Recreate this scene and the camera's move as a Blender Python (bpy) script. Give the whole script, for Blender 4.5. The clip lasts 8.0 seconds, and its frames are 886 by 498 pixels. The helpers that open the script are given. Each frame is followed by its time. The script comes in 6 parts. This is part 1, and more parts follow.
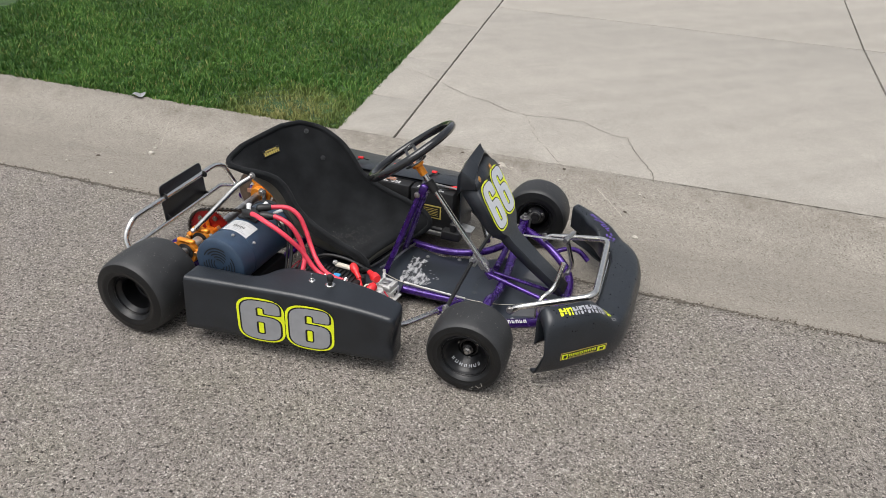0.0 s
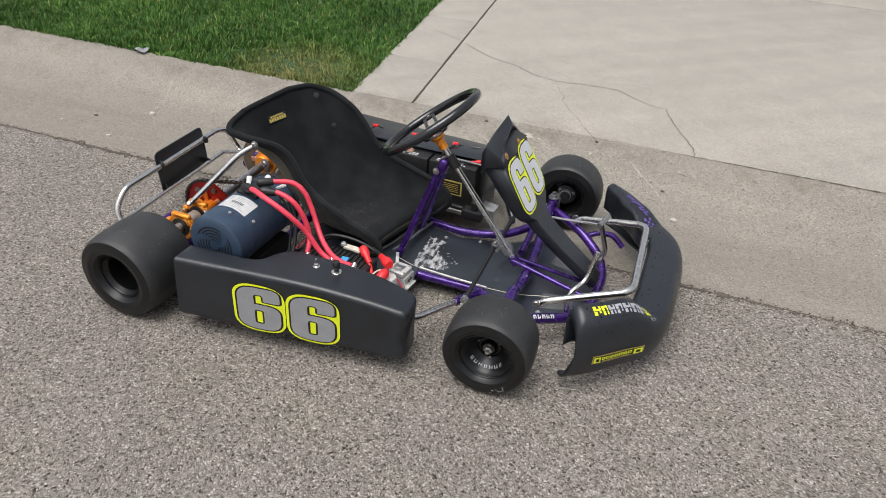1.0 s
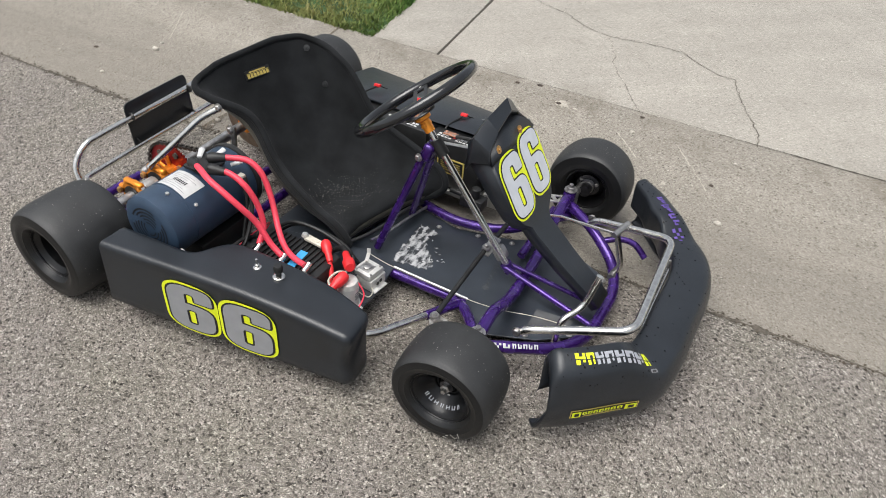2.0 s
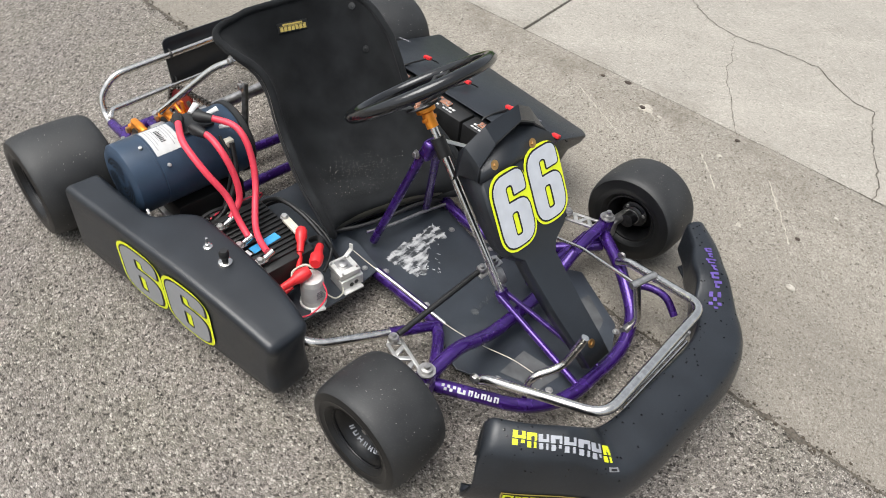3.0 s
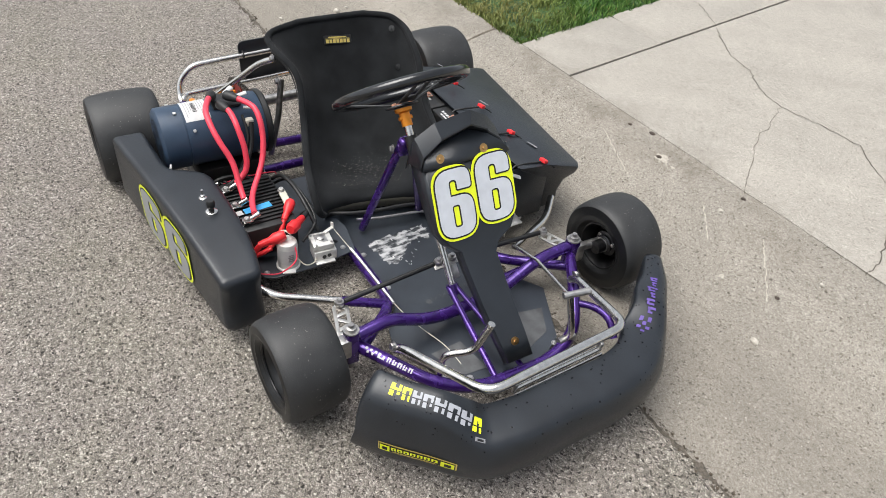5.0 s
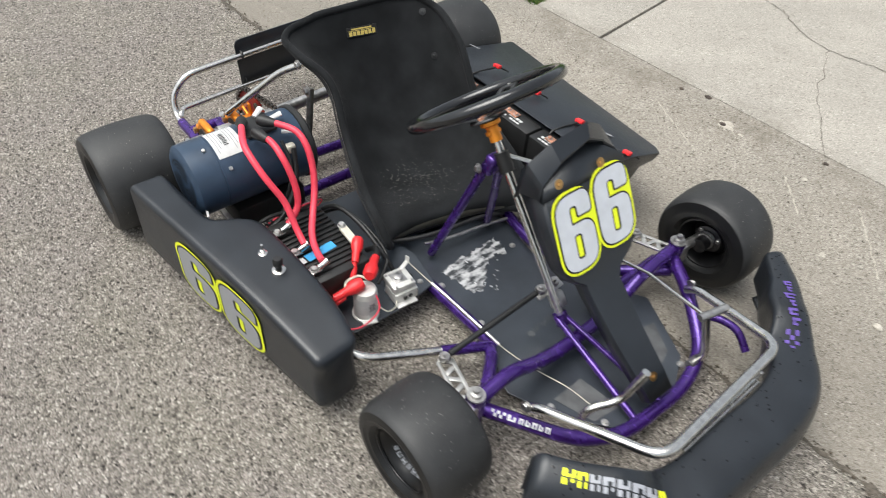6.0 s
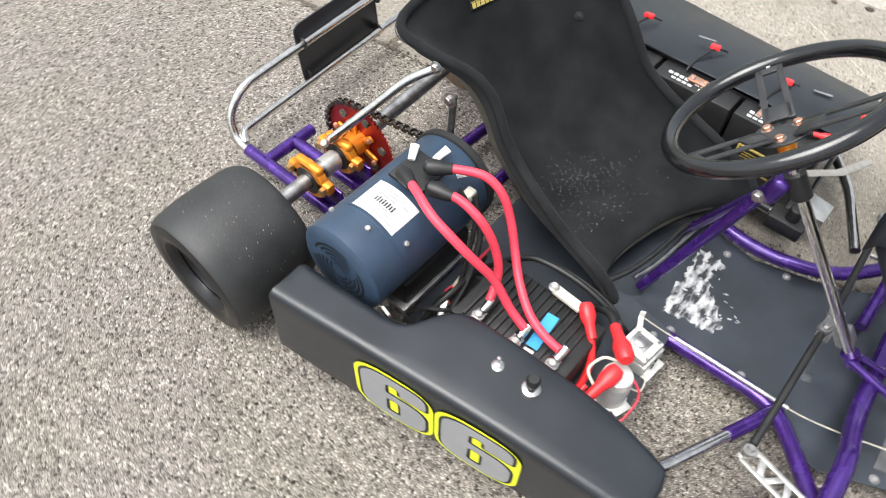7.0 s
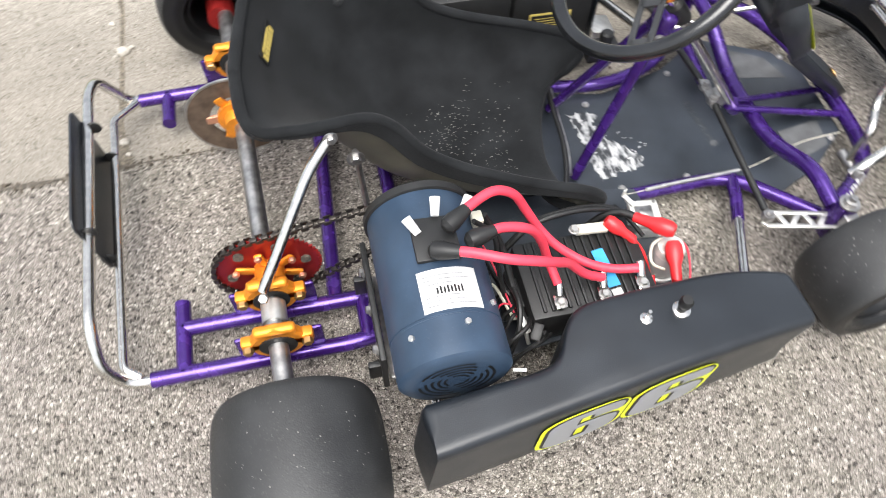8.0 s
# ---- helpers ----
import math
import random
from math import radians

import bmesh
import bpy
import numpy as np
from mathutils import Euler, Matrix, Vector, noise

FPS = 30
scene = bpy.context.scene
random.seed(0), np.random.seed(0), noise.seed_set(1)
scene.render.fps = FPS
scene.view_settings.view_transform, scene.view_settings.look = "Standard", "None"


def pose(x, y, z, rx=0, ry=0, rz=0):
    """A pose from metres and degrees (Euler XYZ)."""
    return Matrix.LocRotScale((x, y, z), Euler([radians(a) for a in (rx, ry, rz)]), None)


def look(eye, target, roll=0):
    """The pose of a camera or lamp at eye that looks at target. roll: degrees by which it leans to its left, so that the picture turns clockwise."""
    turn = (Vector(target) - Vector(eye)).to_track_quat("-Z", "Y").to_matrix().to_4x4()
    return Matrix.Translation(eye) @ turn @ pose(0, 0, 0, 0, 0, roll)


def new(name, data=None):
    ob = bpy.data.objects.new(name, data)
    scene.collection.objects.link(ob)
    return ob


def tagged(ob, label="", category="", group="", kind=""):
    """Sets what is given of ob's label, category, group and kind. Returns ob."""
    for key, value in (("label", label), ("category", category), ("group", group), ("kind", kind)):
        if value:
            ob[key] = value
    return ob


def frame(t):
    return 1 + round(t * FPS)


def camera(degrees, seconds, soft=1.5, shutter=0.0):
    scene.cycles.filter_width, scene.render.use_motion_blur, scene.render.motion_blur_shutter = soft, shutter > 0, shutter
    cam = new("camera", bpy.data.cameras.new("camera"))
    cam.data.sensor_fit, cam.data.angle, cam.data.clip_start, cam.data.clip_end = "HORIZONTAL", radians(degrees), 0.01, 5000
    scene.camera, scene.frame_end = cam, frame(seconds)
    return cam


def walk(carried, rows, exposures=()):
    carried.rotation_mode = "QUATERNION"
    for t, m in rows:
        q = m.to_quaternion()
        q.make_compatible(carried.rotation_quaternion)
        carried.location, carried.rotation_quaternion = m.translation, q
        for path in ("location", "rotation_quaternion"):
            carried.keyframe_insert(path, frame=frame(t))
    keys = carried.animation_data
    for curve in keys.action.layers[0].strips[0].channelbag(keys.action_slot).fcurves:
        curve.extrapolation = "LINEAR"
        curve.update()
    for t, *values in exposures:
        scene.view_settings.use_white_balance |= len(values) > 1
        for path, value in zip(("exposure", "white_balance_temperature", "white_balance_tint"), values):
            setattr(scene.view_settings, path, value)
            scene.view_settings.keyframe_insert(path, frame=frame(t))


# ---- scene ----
cam = camera(64.3, 8.0, soft=0.6, shutter=0.25)
PATH = [
    (0, (1.516, -2.072, 1.415), (0.954, -0.436, 0.412), 3.2),
    (0.5, (1.504, -2.027, 1.397), (0.925, -0.408, 0.376), 4.0),
    (1, (1.425, -1.853, 1.352), (0.845, -0.286, 0.254), 4.0),
    (1.2, (1.390, -1.770, 1.354), (0.857, -0.203, 0.226), 3.9),
    (2.3, (1.532, -1.236, 1.33), (0.73, 0.024, 0.0), 5.4),
    (2.5, (1.546, -1.14, 1.322), (0.68, 0.058, -0.026), 5.8),
    (3, (1.61, -0.957, 1.321), (0.671, 0.117, -0.081), 6.6),
    (3.5, (1.863, -0.858, 1.325), (0.717, 0.009, -0.066), 8.0),
    (4, (2.066, -0.815, 1.343), (0.793, -0.004, 0.031), 5.8),
    (5.3, (2.014, -0.784, 1.338), (0.789, 0.099, 0.027), 7.1),
    (5.5, (1.921, -0.813, 1.321), (0.732, 0.081, -0.015), 7.2),
    (6, (1.576, -0.901, 1.309), (0.513, 0.034, -0.104), 4.3),
    (6.5, (1.179, -0.913, 1.249), (0.194, -0.022, -0.246), 3.0),
    (7, (0.81, -0.946, 1.205), (0.059, -0.032, -0.408), 1.9),
    (7.5, (0.421, -0.958, 1.195), (0.144, 0.086, -0.488), 0.3),
    (8, (0.142, -0.892, 1.22), (0.401, 0.1, -0.497), 2.7),
]
walk(cam, [(t, look(eye, target, roll)) for t, eye, target, roll in PATH],
     exposures=[(0, 0.84, 6500, 10), (1.2, 0.82, 6500, 10), (2.5, 1.04, 6500, 8), (4, 1.10, 6500, 9), (5.5, 1.10, 6500, 8), (6.5, 1.20, 6500, 6), (7, 1.60, 6500, 8), (7.5, 1.73, 6500, 8), (8, 1.68, 6500, 9)])


def seam(x):
    """Line where the asphalt meets the concrete gutter."""
    return 0.163 + 0.053 * x


# ---- light ----
SUN_UP, SUN_TURN = 70.0, 200.0
world = bpy.data.worlds.new("overcast_sky")
world.use_nodes = True
scene.world = world
wn, wl = world.node_tree.nodes, world.node_tree.links
sky = wn.new("ShaderNodeTexSky")
sky.sky_type = "NISHITA"
sky.sun_disc = False
sky.sun_elevation, sky.sun_rotation = radians(SUN_UP), radians(SUN_TURN)
sky.dust_density, sky.air_density = 4.0, 1.0
grey = wn.new("ShaderNodeHueSaturation")
grey.inputs["Saturation"].default_value = 0.36
wl.new(sky.outputs[0], grey.inputs["Color"])
wl.new(grey.outputs[0], wn["Background"].inputs[0])
wn["Background"].inputs[1].default_value = 0.09
sun = new("sun", bpy.data.lights.new("sun", "SUN"))
sun.data.energy, sun.data.angle, sun.data.color = 1.5, radians(50), (1.0, 0.985, 0.97)
az = radians(SUN_TURN)
sun.matrix_world = look((0, 0, 0), (-math.sin(az) * math.cos(radians(SUN_UP)), -math.cos(az) * math.cos(radians(SUN_UP)), -math.sin(radians(SUN_UP))))


# ---- materials ----
def mat(name, color, rough=0.5, metal=0.0, spread=0.25, scale=40.0, bump=0.15, fine=400.0, coat=0.0, sheen=0.0, dust=0.0, spec=0.5):
    """A principled surface with blotches at one scale, grain at another, relief, and a little pale dust."""
    m = bpy.data.materials.new(name)
    m.use_nodes = True
    n, l = m.node_tree.nodes, m.node_tree.links
    b = n["Principled BSDF"]
    b.inputs["Metallic"].default_value = metal
    b.inputs["Coat Weight"].default_value = coat
    b.inputs["Sheen Weight"].default_value = sheen
    b.inputs["Specular IOR Level"].default_value = spec
    co = n.new("ShaderNodeTexCoord")
    big = n.new("ShaderNodeTexNoise")
    big.inputs["Scale"].default_value, big.inputs["Detail"].default_value = scale, 6
    l.new(co.outputs["Object"], big.inputs["Vector"])
    ramp = n.new("ShaderNodeValToRGB")
    lo, hi = [c * (1 - spread) for c in color], [min(1, c * (1 + spread)) for c in color]
    ramp.color_ramp.elements[0].position, ramp.color_ramp.elements[1].position = 0.3, 0.7
    ramp.color_ramp.elements[0].color, ramp.color_ramp.elements[1].color = (*lo, 1), (*hi, 1)
    l.new(big.outputs[0], ramp.inputs[0])
    last = ramp.outputs[0]
    grain = n.new("ShaderNodeTexNoise")
    grain.inputs["Scale"].default_value, grain.inputs["Detail"].default_value = fine, 3
    l.new(co.outputs["Object"], grain.inputs["Vector"])
    if dust:
        dr = n.new("ShaderNodeValToRGB")
        dr.color_ramp.elements[0].position, dr.color_ramp.elements[1].position = 0.62, 0.72
        l.new(grain.outputs[0], dr.inputs[0])
        k = n.new("ShaderNodeMath")
        k.operation = "MULTIPLY"
        k.inputs[1].default_value = dust
        l.new(dr.outputs[0], k.inputs[0])
        mx = n.new("ShaderNodeMix")
        mx.data_type = "RGBA"
        l.new(k.outputs[0], mx.inputs["Factor"])
        l.new(last, mx.inputs[6])
        mx.inputs[7].default_value = (0.36, 0.33, 0.29, 1)
        last = mx.outputs[2]
    l.new(last, b.inputs["Base Color"])
    rr = n.new("ShaderNodeMapRange")
    rr.inputs["To Min"].default_value, rr.inputs["To Max"].default_value = max(0.03, rough - 0.1), min(1, rough + 0.1)
    l.new(big.outputs[0], rr.inputs["Value"])
    l.new(rr.outputs[0], b.inputs["Roughness"])
    if bump:
        bp = n.new("ShaderNodeBump")
        bp.inputs["Strength"].default_value, bp.inputs["Distance"].default_value = bump, 0.002
        l.new(grain.outputs[0], bp.inputs["Height"])
        l.new(bp.outputs[0], b.inputs["Normal"])
    return m


def stone_mat(name, tones, cell, bump, fine=0.25, blotch=1.2, dark=0.0, joint=0.5, streak=0.0, grain=0.0, pit_size=130, grime=0.0, silt=0.0, turn=-42, soft=0.16, moss=0.0):
    """Ground of small stones set in binder: tones run from the darkest to the lightest stone."""
    m = bpy.data.materials.new(name)
    m.use_nodes = True
    n, l = m.node_tree.nodes, m.node_tree.links
    b = n["Principled BSDF"]
    b.inputs["Roughness"].default_value = 0.85
    b.inputs["Specular IOR Level"].default_value = 0.25
    co = n.new("ShaderNodeTexCoord")
    warp = n.new("ShaderNodeTexNoise")
    warp.inputs["Scale"].default_value = 60
    l.new(co.outputs["Object"], warp.inputs["Vector"])
    add = n.new("ShaderNodeMix")
    add.data_type = "RGBA"
    add.blend_type = "ADD"
    add.inputs["Factor"].default_value = 0.012
    l.new(co.outputs["Object"], add.inputs[6])
    l.new(warp.outputs["Color"], add.inputs[7])
    vor = n.new("ShaderNodeTexVoronoi")
    vor.inputs["Scale"].default_value = 1 / cell
    vor.inputs["Randomness"].default_value = 1
    l.new(add.outputs[2], vor.inputs["Vector"])
    edge = n.new("ShaderNodeTexVoronoi")
    edge.feature = "DISTANCE_TO_EDGE"
    edge.inputs["Scale"].default_value = 1 / cell
    l.new(add.outputs[2], edge.inputs["Vector"])
    sep = n.new("ShaderNodeSeparateColor")
    l.new(vor.outputs["Color"], sep.inputs[0])
    ramp = n.new("ShaderNodeValToRGB")
    e = ramp.color_ramp.elements
    while len(e) < len(tones):
        e.new(0.5)
    for i, (p, c) in enumerate(tones):
        e[i].position, e[i].color = p, (*c, 1)
    l.new(sep.outputs[0], ramp.inputs[0])
    er = n.new("ShaderNodeMapRange")
    er.inputs["From Max"].default_value = soft
    er.inputs["To Min"].default_value = 1 - joint
    l.new(edge.outputs[0], er.inputs["Value"])
    mul = n.new("ShaderNodeMix")
    mul.data_type, mul.blend_type = "RGBA", "MULTIPLY"
    mul.inputs["Factor"].default_value = 1
    l.new(ramp.outputs[0], mul.inputs[6])
    l.new(er.outputs[0], mul.inputs[7])
    spot = n.new("ShaderNodeTexNoise")
    spot.inputs["Scale"].default_value, spot.inputs["Detail"].default_value = blotch, 7
    l.new(co.outputs["Object"], spot.inputs["Vector"])
    sr = n.new("ShaderNodeMapRange")
    sr.inputs["From Min"].default_value, sr.inputs["From Max"].default_value = 0.3, 0.7
    sr.inputs["To Min"].default_value, sr.inputs["To Max"].default_value = 1 - fine, 1.0
    l.new(spot.outputs[0], sr.inputs["Value"])
    mul2 = n.new("ShaderNodeMix")
    mul2.data_type, mul2.blend_type = "RGBA", "MULTIPLY"
    mul2.inputs["Factor"].default_value = 1
    l.new(mul.outputs[2], mul2.inputs[6])
    l.new(sr.outputs[0], mul2.inputs[7])
    last = mul2.outputs[2]
    if dark:
        pit = n.new("ShaderNodeTexNoise")
        pit.inputs["Scale"].default_value, pit.inputs["Detail"].default_value = pit_size, 2
        l.new(co.outputs["Object"], pit.inputs["Vector"])
        pr = n.new("ShaderNodeMapRange")
        pr.inputs["From Min"].default_value, pr.inputs["From Max"].default_value = 0.30, 0.40
        pr.inputs["To Min"].default_value = 1 - dark
        l.new(pit.outputs[0], pr.inputs["Value"])
        mul3 = n.new("ShaderNodeMix")
        mul3.data_type, mul3.blend_type = "RGBA", "MULTIPLY"
        mul3.inputs["Factor"].default_value = 1
        l.new(last, mul3.inputs[6])
        l.new(pr.outputs[0], mul3.inputs[7])
        last = mul3.outputs[2]
    if streak:
        # long faint bands left by turning tyres
        tn = n.new("ShaderNodeMapping")
        tn.inputs["Rotation"].default_value = (0, 0, radians(turn))
        l.new(co.outputs["Object"], tn.inputs["Vector"])
        mp = n.new("ShaderNodeMapping")
        mp.inputs["Scale"].default_value = (0.30, 4.2, 1.0)
        l.new(tn.outputs[0], mp.inputs["Vector"])
        sn = n.new("ShaderNodeTexNoise")
        sn.inputs["Scale"].default_value, sn.inputs["Detail"].default_value, sn.inputs["Roughness"].default_value = 1.1, 9, 0.62
        l.new(mp.outputs[0], sn.inputs["Vector"])
        st = n.new("ShaderNodeMapRange")
        st.inputs["From Min"].default_value, st.inputs["From Max"].default_value = 0.40, 0.60
        st.inputs["To Min"].default_value = 1 - streak
        l.new(sn.outputs[0], st.inputs["Value"])
        mul4 = n.new("ShaderNodeMix")
        mul4.data_type, mul4.blend_type = "RGBA", "MULTIPLY"
        mul4.inputs["Factor"].default_value = 1
        l.new(last, mul4.inputs[6])
        l.new(st.outputs[0], mul4.inputs[7])
        last = mul4.outputs[2]
    if grain:
        # sand between the stones
        gn = n.new("ShaderNodeTexNoise")
        gn.inputs["Scale"].default_value, gn.inputs["Detail"].default_value = 420, 3
        l.new(co.outputs["Object"], gn.inputs["Vector"])
        gr = n.new("ShaderNodeMapRange")
        gr.inputs["From Min"].default_value, gr.inputs["From Max"].default_value = 0.32, 0.68
        gr.inputs["To Min"].default_value, gr.inputs["To Max"].default_value = 1 - grain, 1 + grain
        l.new(gn.outputs[0], gr.inputs["Value"])
        mul5 = n.new("ShaderNodeMix")
        mul5.data_type, mul5.blend_type = "RGBA", "MULTIPLY"
        mul5.inputs["Factor"].default_value = 1
        l.new(last, mul5.inputs[6])
        l.new(gr.outputs[0], mul5.inputs[7])
        last = mul5.outputs[2]
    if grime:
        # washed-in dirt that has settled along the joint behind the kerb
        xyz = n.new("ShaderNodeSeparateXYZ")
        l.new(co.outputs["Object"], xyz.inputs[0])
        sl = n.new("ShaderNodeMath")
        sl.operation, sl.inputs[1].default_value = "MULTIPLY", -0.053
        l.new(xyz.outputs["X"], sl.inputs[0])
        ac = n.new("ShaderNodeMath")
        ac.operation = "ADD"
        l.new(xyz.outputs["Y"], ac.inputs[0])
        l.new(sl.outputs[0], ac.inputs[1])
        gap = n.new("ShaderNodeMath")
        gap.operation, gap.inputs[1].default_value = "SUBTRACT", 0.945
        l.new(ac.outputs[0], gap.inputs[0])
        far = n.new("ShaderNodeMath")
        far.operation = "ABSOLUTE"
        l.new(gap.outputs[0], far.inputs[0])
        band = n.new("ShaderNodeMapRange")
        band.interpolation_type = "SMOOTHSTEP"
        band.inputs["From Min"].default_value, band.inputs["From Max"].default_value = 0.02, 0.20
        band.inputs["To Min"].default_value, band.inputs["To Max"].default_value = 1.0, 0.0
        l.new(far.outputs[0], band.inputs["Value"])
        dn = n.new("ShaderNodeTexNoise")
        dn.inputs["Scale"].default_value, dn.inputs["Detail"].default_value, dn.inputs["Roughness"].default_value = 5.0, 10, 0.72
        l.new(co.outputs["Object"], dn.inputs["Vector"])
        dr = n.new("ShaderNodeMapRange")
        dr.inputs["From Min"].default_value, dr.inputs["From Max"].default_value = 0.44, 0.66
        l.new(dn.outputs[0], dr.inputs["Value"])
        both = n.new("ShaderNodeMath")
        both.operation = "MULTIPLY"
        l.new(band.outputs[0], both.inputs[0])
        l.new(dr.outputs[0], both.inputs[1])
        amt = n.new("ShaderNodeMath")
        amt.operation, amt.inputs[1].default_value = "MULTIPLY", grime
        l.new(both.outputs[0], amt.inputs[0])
        if silt:
            # fine silt lying in the bottom of the gutter
            low = n.new("ShaderNodeMapRange")
            low.interpolation_type = "SMOOTHSTEP"
            low.inputs["From Min"].default_value, low.inputs["From Max"].default_value = 0.42, 0.92
            low.inputs["To Min"].default_value, low.inputs["To Max"].default_value = silt, 0.0
            l.new(ac.outputs[0], low.inputs["Value"])
            un = n.new("ShaderNodeMapRange")
            un.inputs["From Min"].default_value, un.inputs["From Max"].default_value = 0.35, 0.65
            un.inputs["To Min"].default_value = 0.5
            l.new(dn.outputs[0], un.inputs["Value"])
            ls = n.new("ShaderNodeMath")
            ls.operation = "MULTIPLY"
            l.new(low.outputs[0], ls.inputs[0])
            l.new(un.outputs[0], ls.inputs[1])
            most = n.new("ShaderNodeMath")
            most.operation = "MAXIMUM"
            l.new(amt.outputs[0], most.inputs[0])
            l.new(ls.outputs[0], most.inputs[1])
            amt = most
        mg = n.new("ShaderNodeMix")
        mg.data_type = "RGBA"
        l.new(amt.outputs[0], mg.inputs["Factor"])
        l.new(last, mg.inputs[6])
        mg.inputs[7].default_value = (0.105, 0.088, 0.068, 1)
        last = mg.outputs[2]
    if moss:
        # a thin greenish film in broad patches
        mn = n.new("ShaderNodeTexNoise")
        mn.inputs["Scale"].default_value, mn.inputs["Detail"].default_value, mn.inputs["Roughness"].default_value = 3.2, 6, 0.6
        l.new(co.outputs["Object"], mn.inputs["Vector"])
        mr = n.new("ShaderNodeMapRange")
        mr.inputs["From Min"].default_value, mr.inputs["From Max"].default_value = 0.42, 0.66
        mr.inputs["To Max"].default_value = moss
        l.new(mn.outputs[0], mr.inputs["Value"])
        mx = n.new("ShaderNodeMix")
        mx.data_type, mx.blend_type = "RGBA", "MULTIPLY"
        l.new(mr.outputs[0], mx.inputs["Factor"])
        l.new(last, mx.inputs[6])
        mx.inputs[7].default_value = (0.90, 0.95, 0.78, 1)
        last = mx.outputs[2]
    l.new(last, b.inputs["Base Color"])
    bp = n.new("ShaderNodeBump")
    bp.inputs["Strength"].default_value, bp.inputs["Distance"].default_value = bump, cell * 0.5
    l.new(er.outputs[0], bp.inputs["Height"])
    l.new(bp.outputs[0], b.inputs["Normal"])
    return m


def scraped_mat():
    """Black paint worn through to pale metal in streaks and specks."""
    m = mat("scraped paint", (0.5, 0.5, 0.5), 0.5, bump=0.2)
    n, l = m.node_tree.nodes, m.node_tree.links
    co = n.new("ShaderNodeTexCoord")
    mp = n.new("ShaderNodeMapping")
    mp.inputs["Scale"].default_value = (1.0, 0.45, 1.0)
    l.new(co.outputs["Object"], mp.inputs["Vector"])
    wear = n.new("ShaderNodeTexNoise")
    wear.inputs["Scale"].default_value, wear.inputs["Detail"].default_value = 85, 9
    l.new(mp.outputs[0], wear.inputs["Vector"])
    ramp = n.new("ShaderNodeValToRGB")
    e = ramp.color_ramp.elements
    e[0].position, e[0].color = 0.40, (0.030, 0.033, 0.038, 1)
    e[1].position, e[1].color = 0.60, (0.50, 0.50, 0.50, 1)
    e.new(0.49).color = (0.25, 0.255, 0.26, 1)
    l.new(wear.outputs[0], ramp.inputs[0])
    l.new(ramp.outputs[0], n["Principled BSDF"].inputs["Base Color"])
    return m


M_ASPHALT = stone_mat("weathered asphalt", [(0.0, (0.060, 0.052, 0.045)), (0.08, (0.185, 0.164, 0.144)), (0.28, (0.294, 0.263, 0.233)), (0.82, (0.398, 0.358, 0.320)), (1.0, (0.64, 0.59, 0.53))], 0.0047, 1.0, 0.14, 1.8, dark=0.86, joint=0.52, grain=0.60, pit_size=95, soft=0.34, moss=0.30)
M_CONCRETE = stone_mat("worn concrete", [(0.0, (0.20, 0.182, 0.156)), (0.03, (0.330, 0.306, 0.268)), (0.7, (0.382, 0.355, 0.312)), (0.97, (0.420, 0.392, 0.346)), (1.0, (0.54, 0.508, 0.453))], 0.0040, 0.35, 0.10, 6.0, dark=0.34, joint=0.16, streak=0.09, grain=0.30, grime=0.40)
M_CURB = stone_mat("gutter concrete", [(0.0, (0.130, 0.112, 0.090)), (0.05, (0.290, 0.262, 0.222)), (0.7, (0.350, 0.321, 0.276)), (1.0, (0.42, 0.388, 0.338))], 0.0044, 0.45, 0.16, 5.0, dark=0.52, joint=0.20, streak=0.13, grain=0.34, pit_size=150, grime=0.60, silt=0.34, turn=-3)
M_GAP = mat("dark joint grit", (0.085, 0.073, 0.058), 0.95, spread=0.6, scale=160, bump=0.6, dust=0.35, fine=300)
M_SOIL = mat("lawn soil", (0.030, 0.062, 0.016), 0.95, spread=0.5, scale=12, bump=0.6, fine=90)
M_PLASTIC = mat("black moulded plastic", (0.0112, 0.0140, 0.0182), 0.36, spread=0.3, scale=12, bump=0.16, fine=900, dust=0.06, spec=0.60)
M_RUBBER = mat("worn tyre rubber", (0.0185, 0.0190, 0.0195), 0.56, spread=0.35, scale=18, bump=0.28, fine=420, dust=0.13, spec=0.6)
M_WALL = mat("tyre sidewall rubber", (0.0052, 0.0055, 0.0060), 0.40, spread=0.2, scale=25, bump=0.1, fine=500, dust=0.05, spec=0.42)
M_DARKBOLT = mat("blackened bolt", (0.028, 0.029, 0.03), 0.5, metal=0.4, bump=0.05)
M_DROP = mat("dark damp spots", (0.004, 0.004, 0.005), 0.15, bump=0)
M_FAINT = mat("faint grey transfer", (0.085, 0.09, 0.095), 0.55, spread=0.5, scale=90, bump=0.1)
M_RIM = mat("black wheel", (0.0042, 0.0042, 0.0047), 0.33, bump=0.05, spec=0.4)
M_PURPLE = mat("purple metallic paint", (0.058, 0.018, 0.185), 0.26, metal=0.55, spread=0.25, scale=30, bump=0.04, coat=0.5, dust=0.15)
M_CHROME = mat("chromed tube", (0.72, 0.70, 0.66), 0.22, metal=1.0, spread=0.12, scale=70, bump=0.05)
M_STEEL = mat("dull steel", (0.42, 0.41, 0.40), 0.42, metal=1.0, spread=0.3, scale=60, bump=0.15)
M_ALU = mat("cast aluminium", (0.62, 0.61, 0.58), 0.4, metal=0.9, spread=0.15, scale=50, bump=0.2)
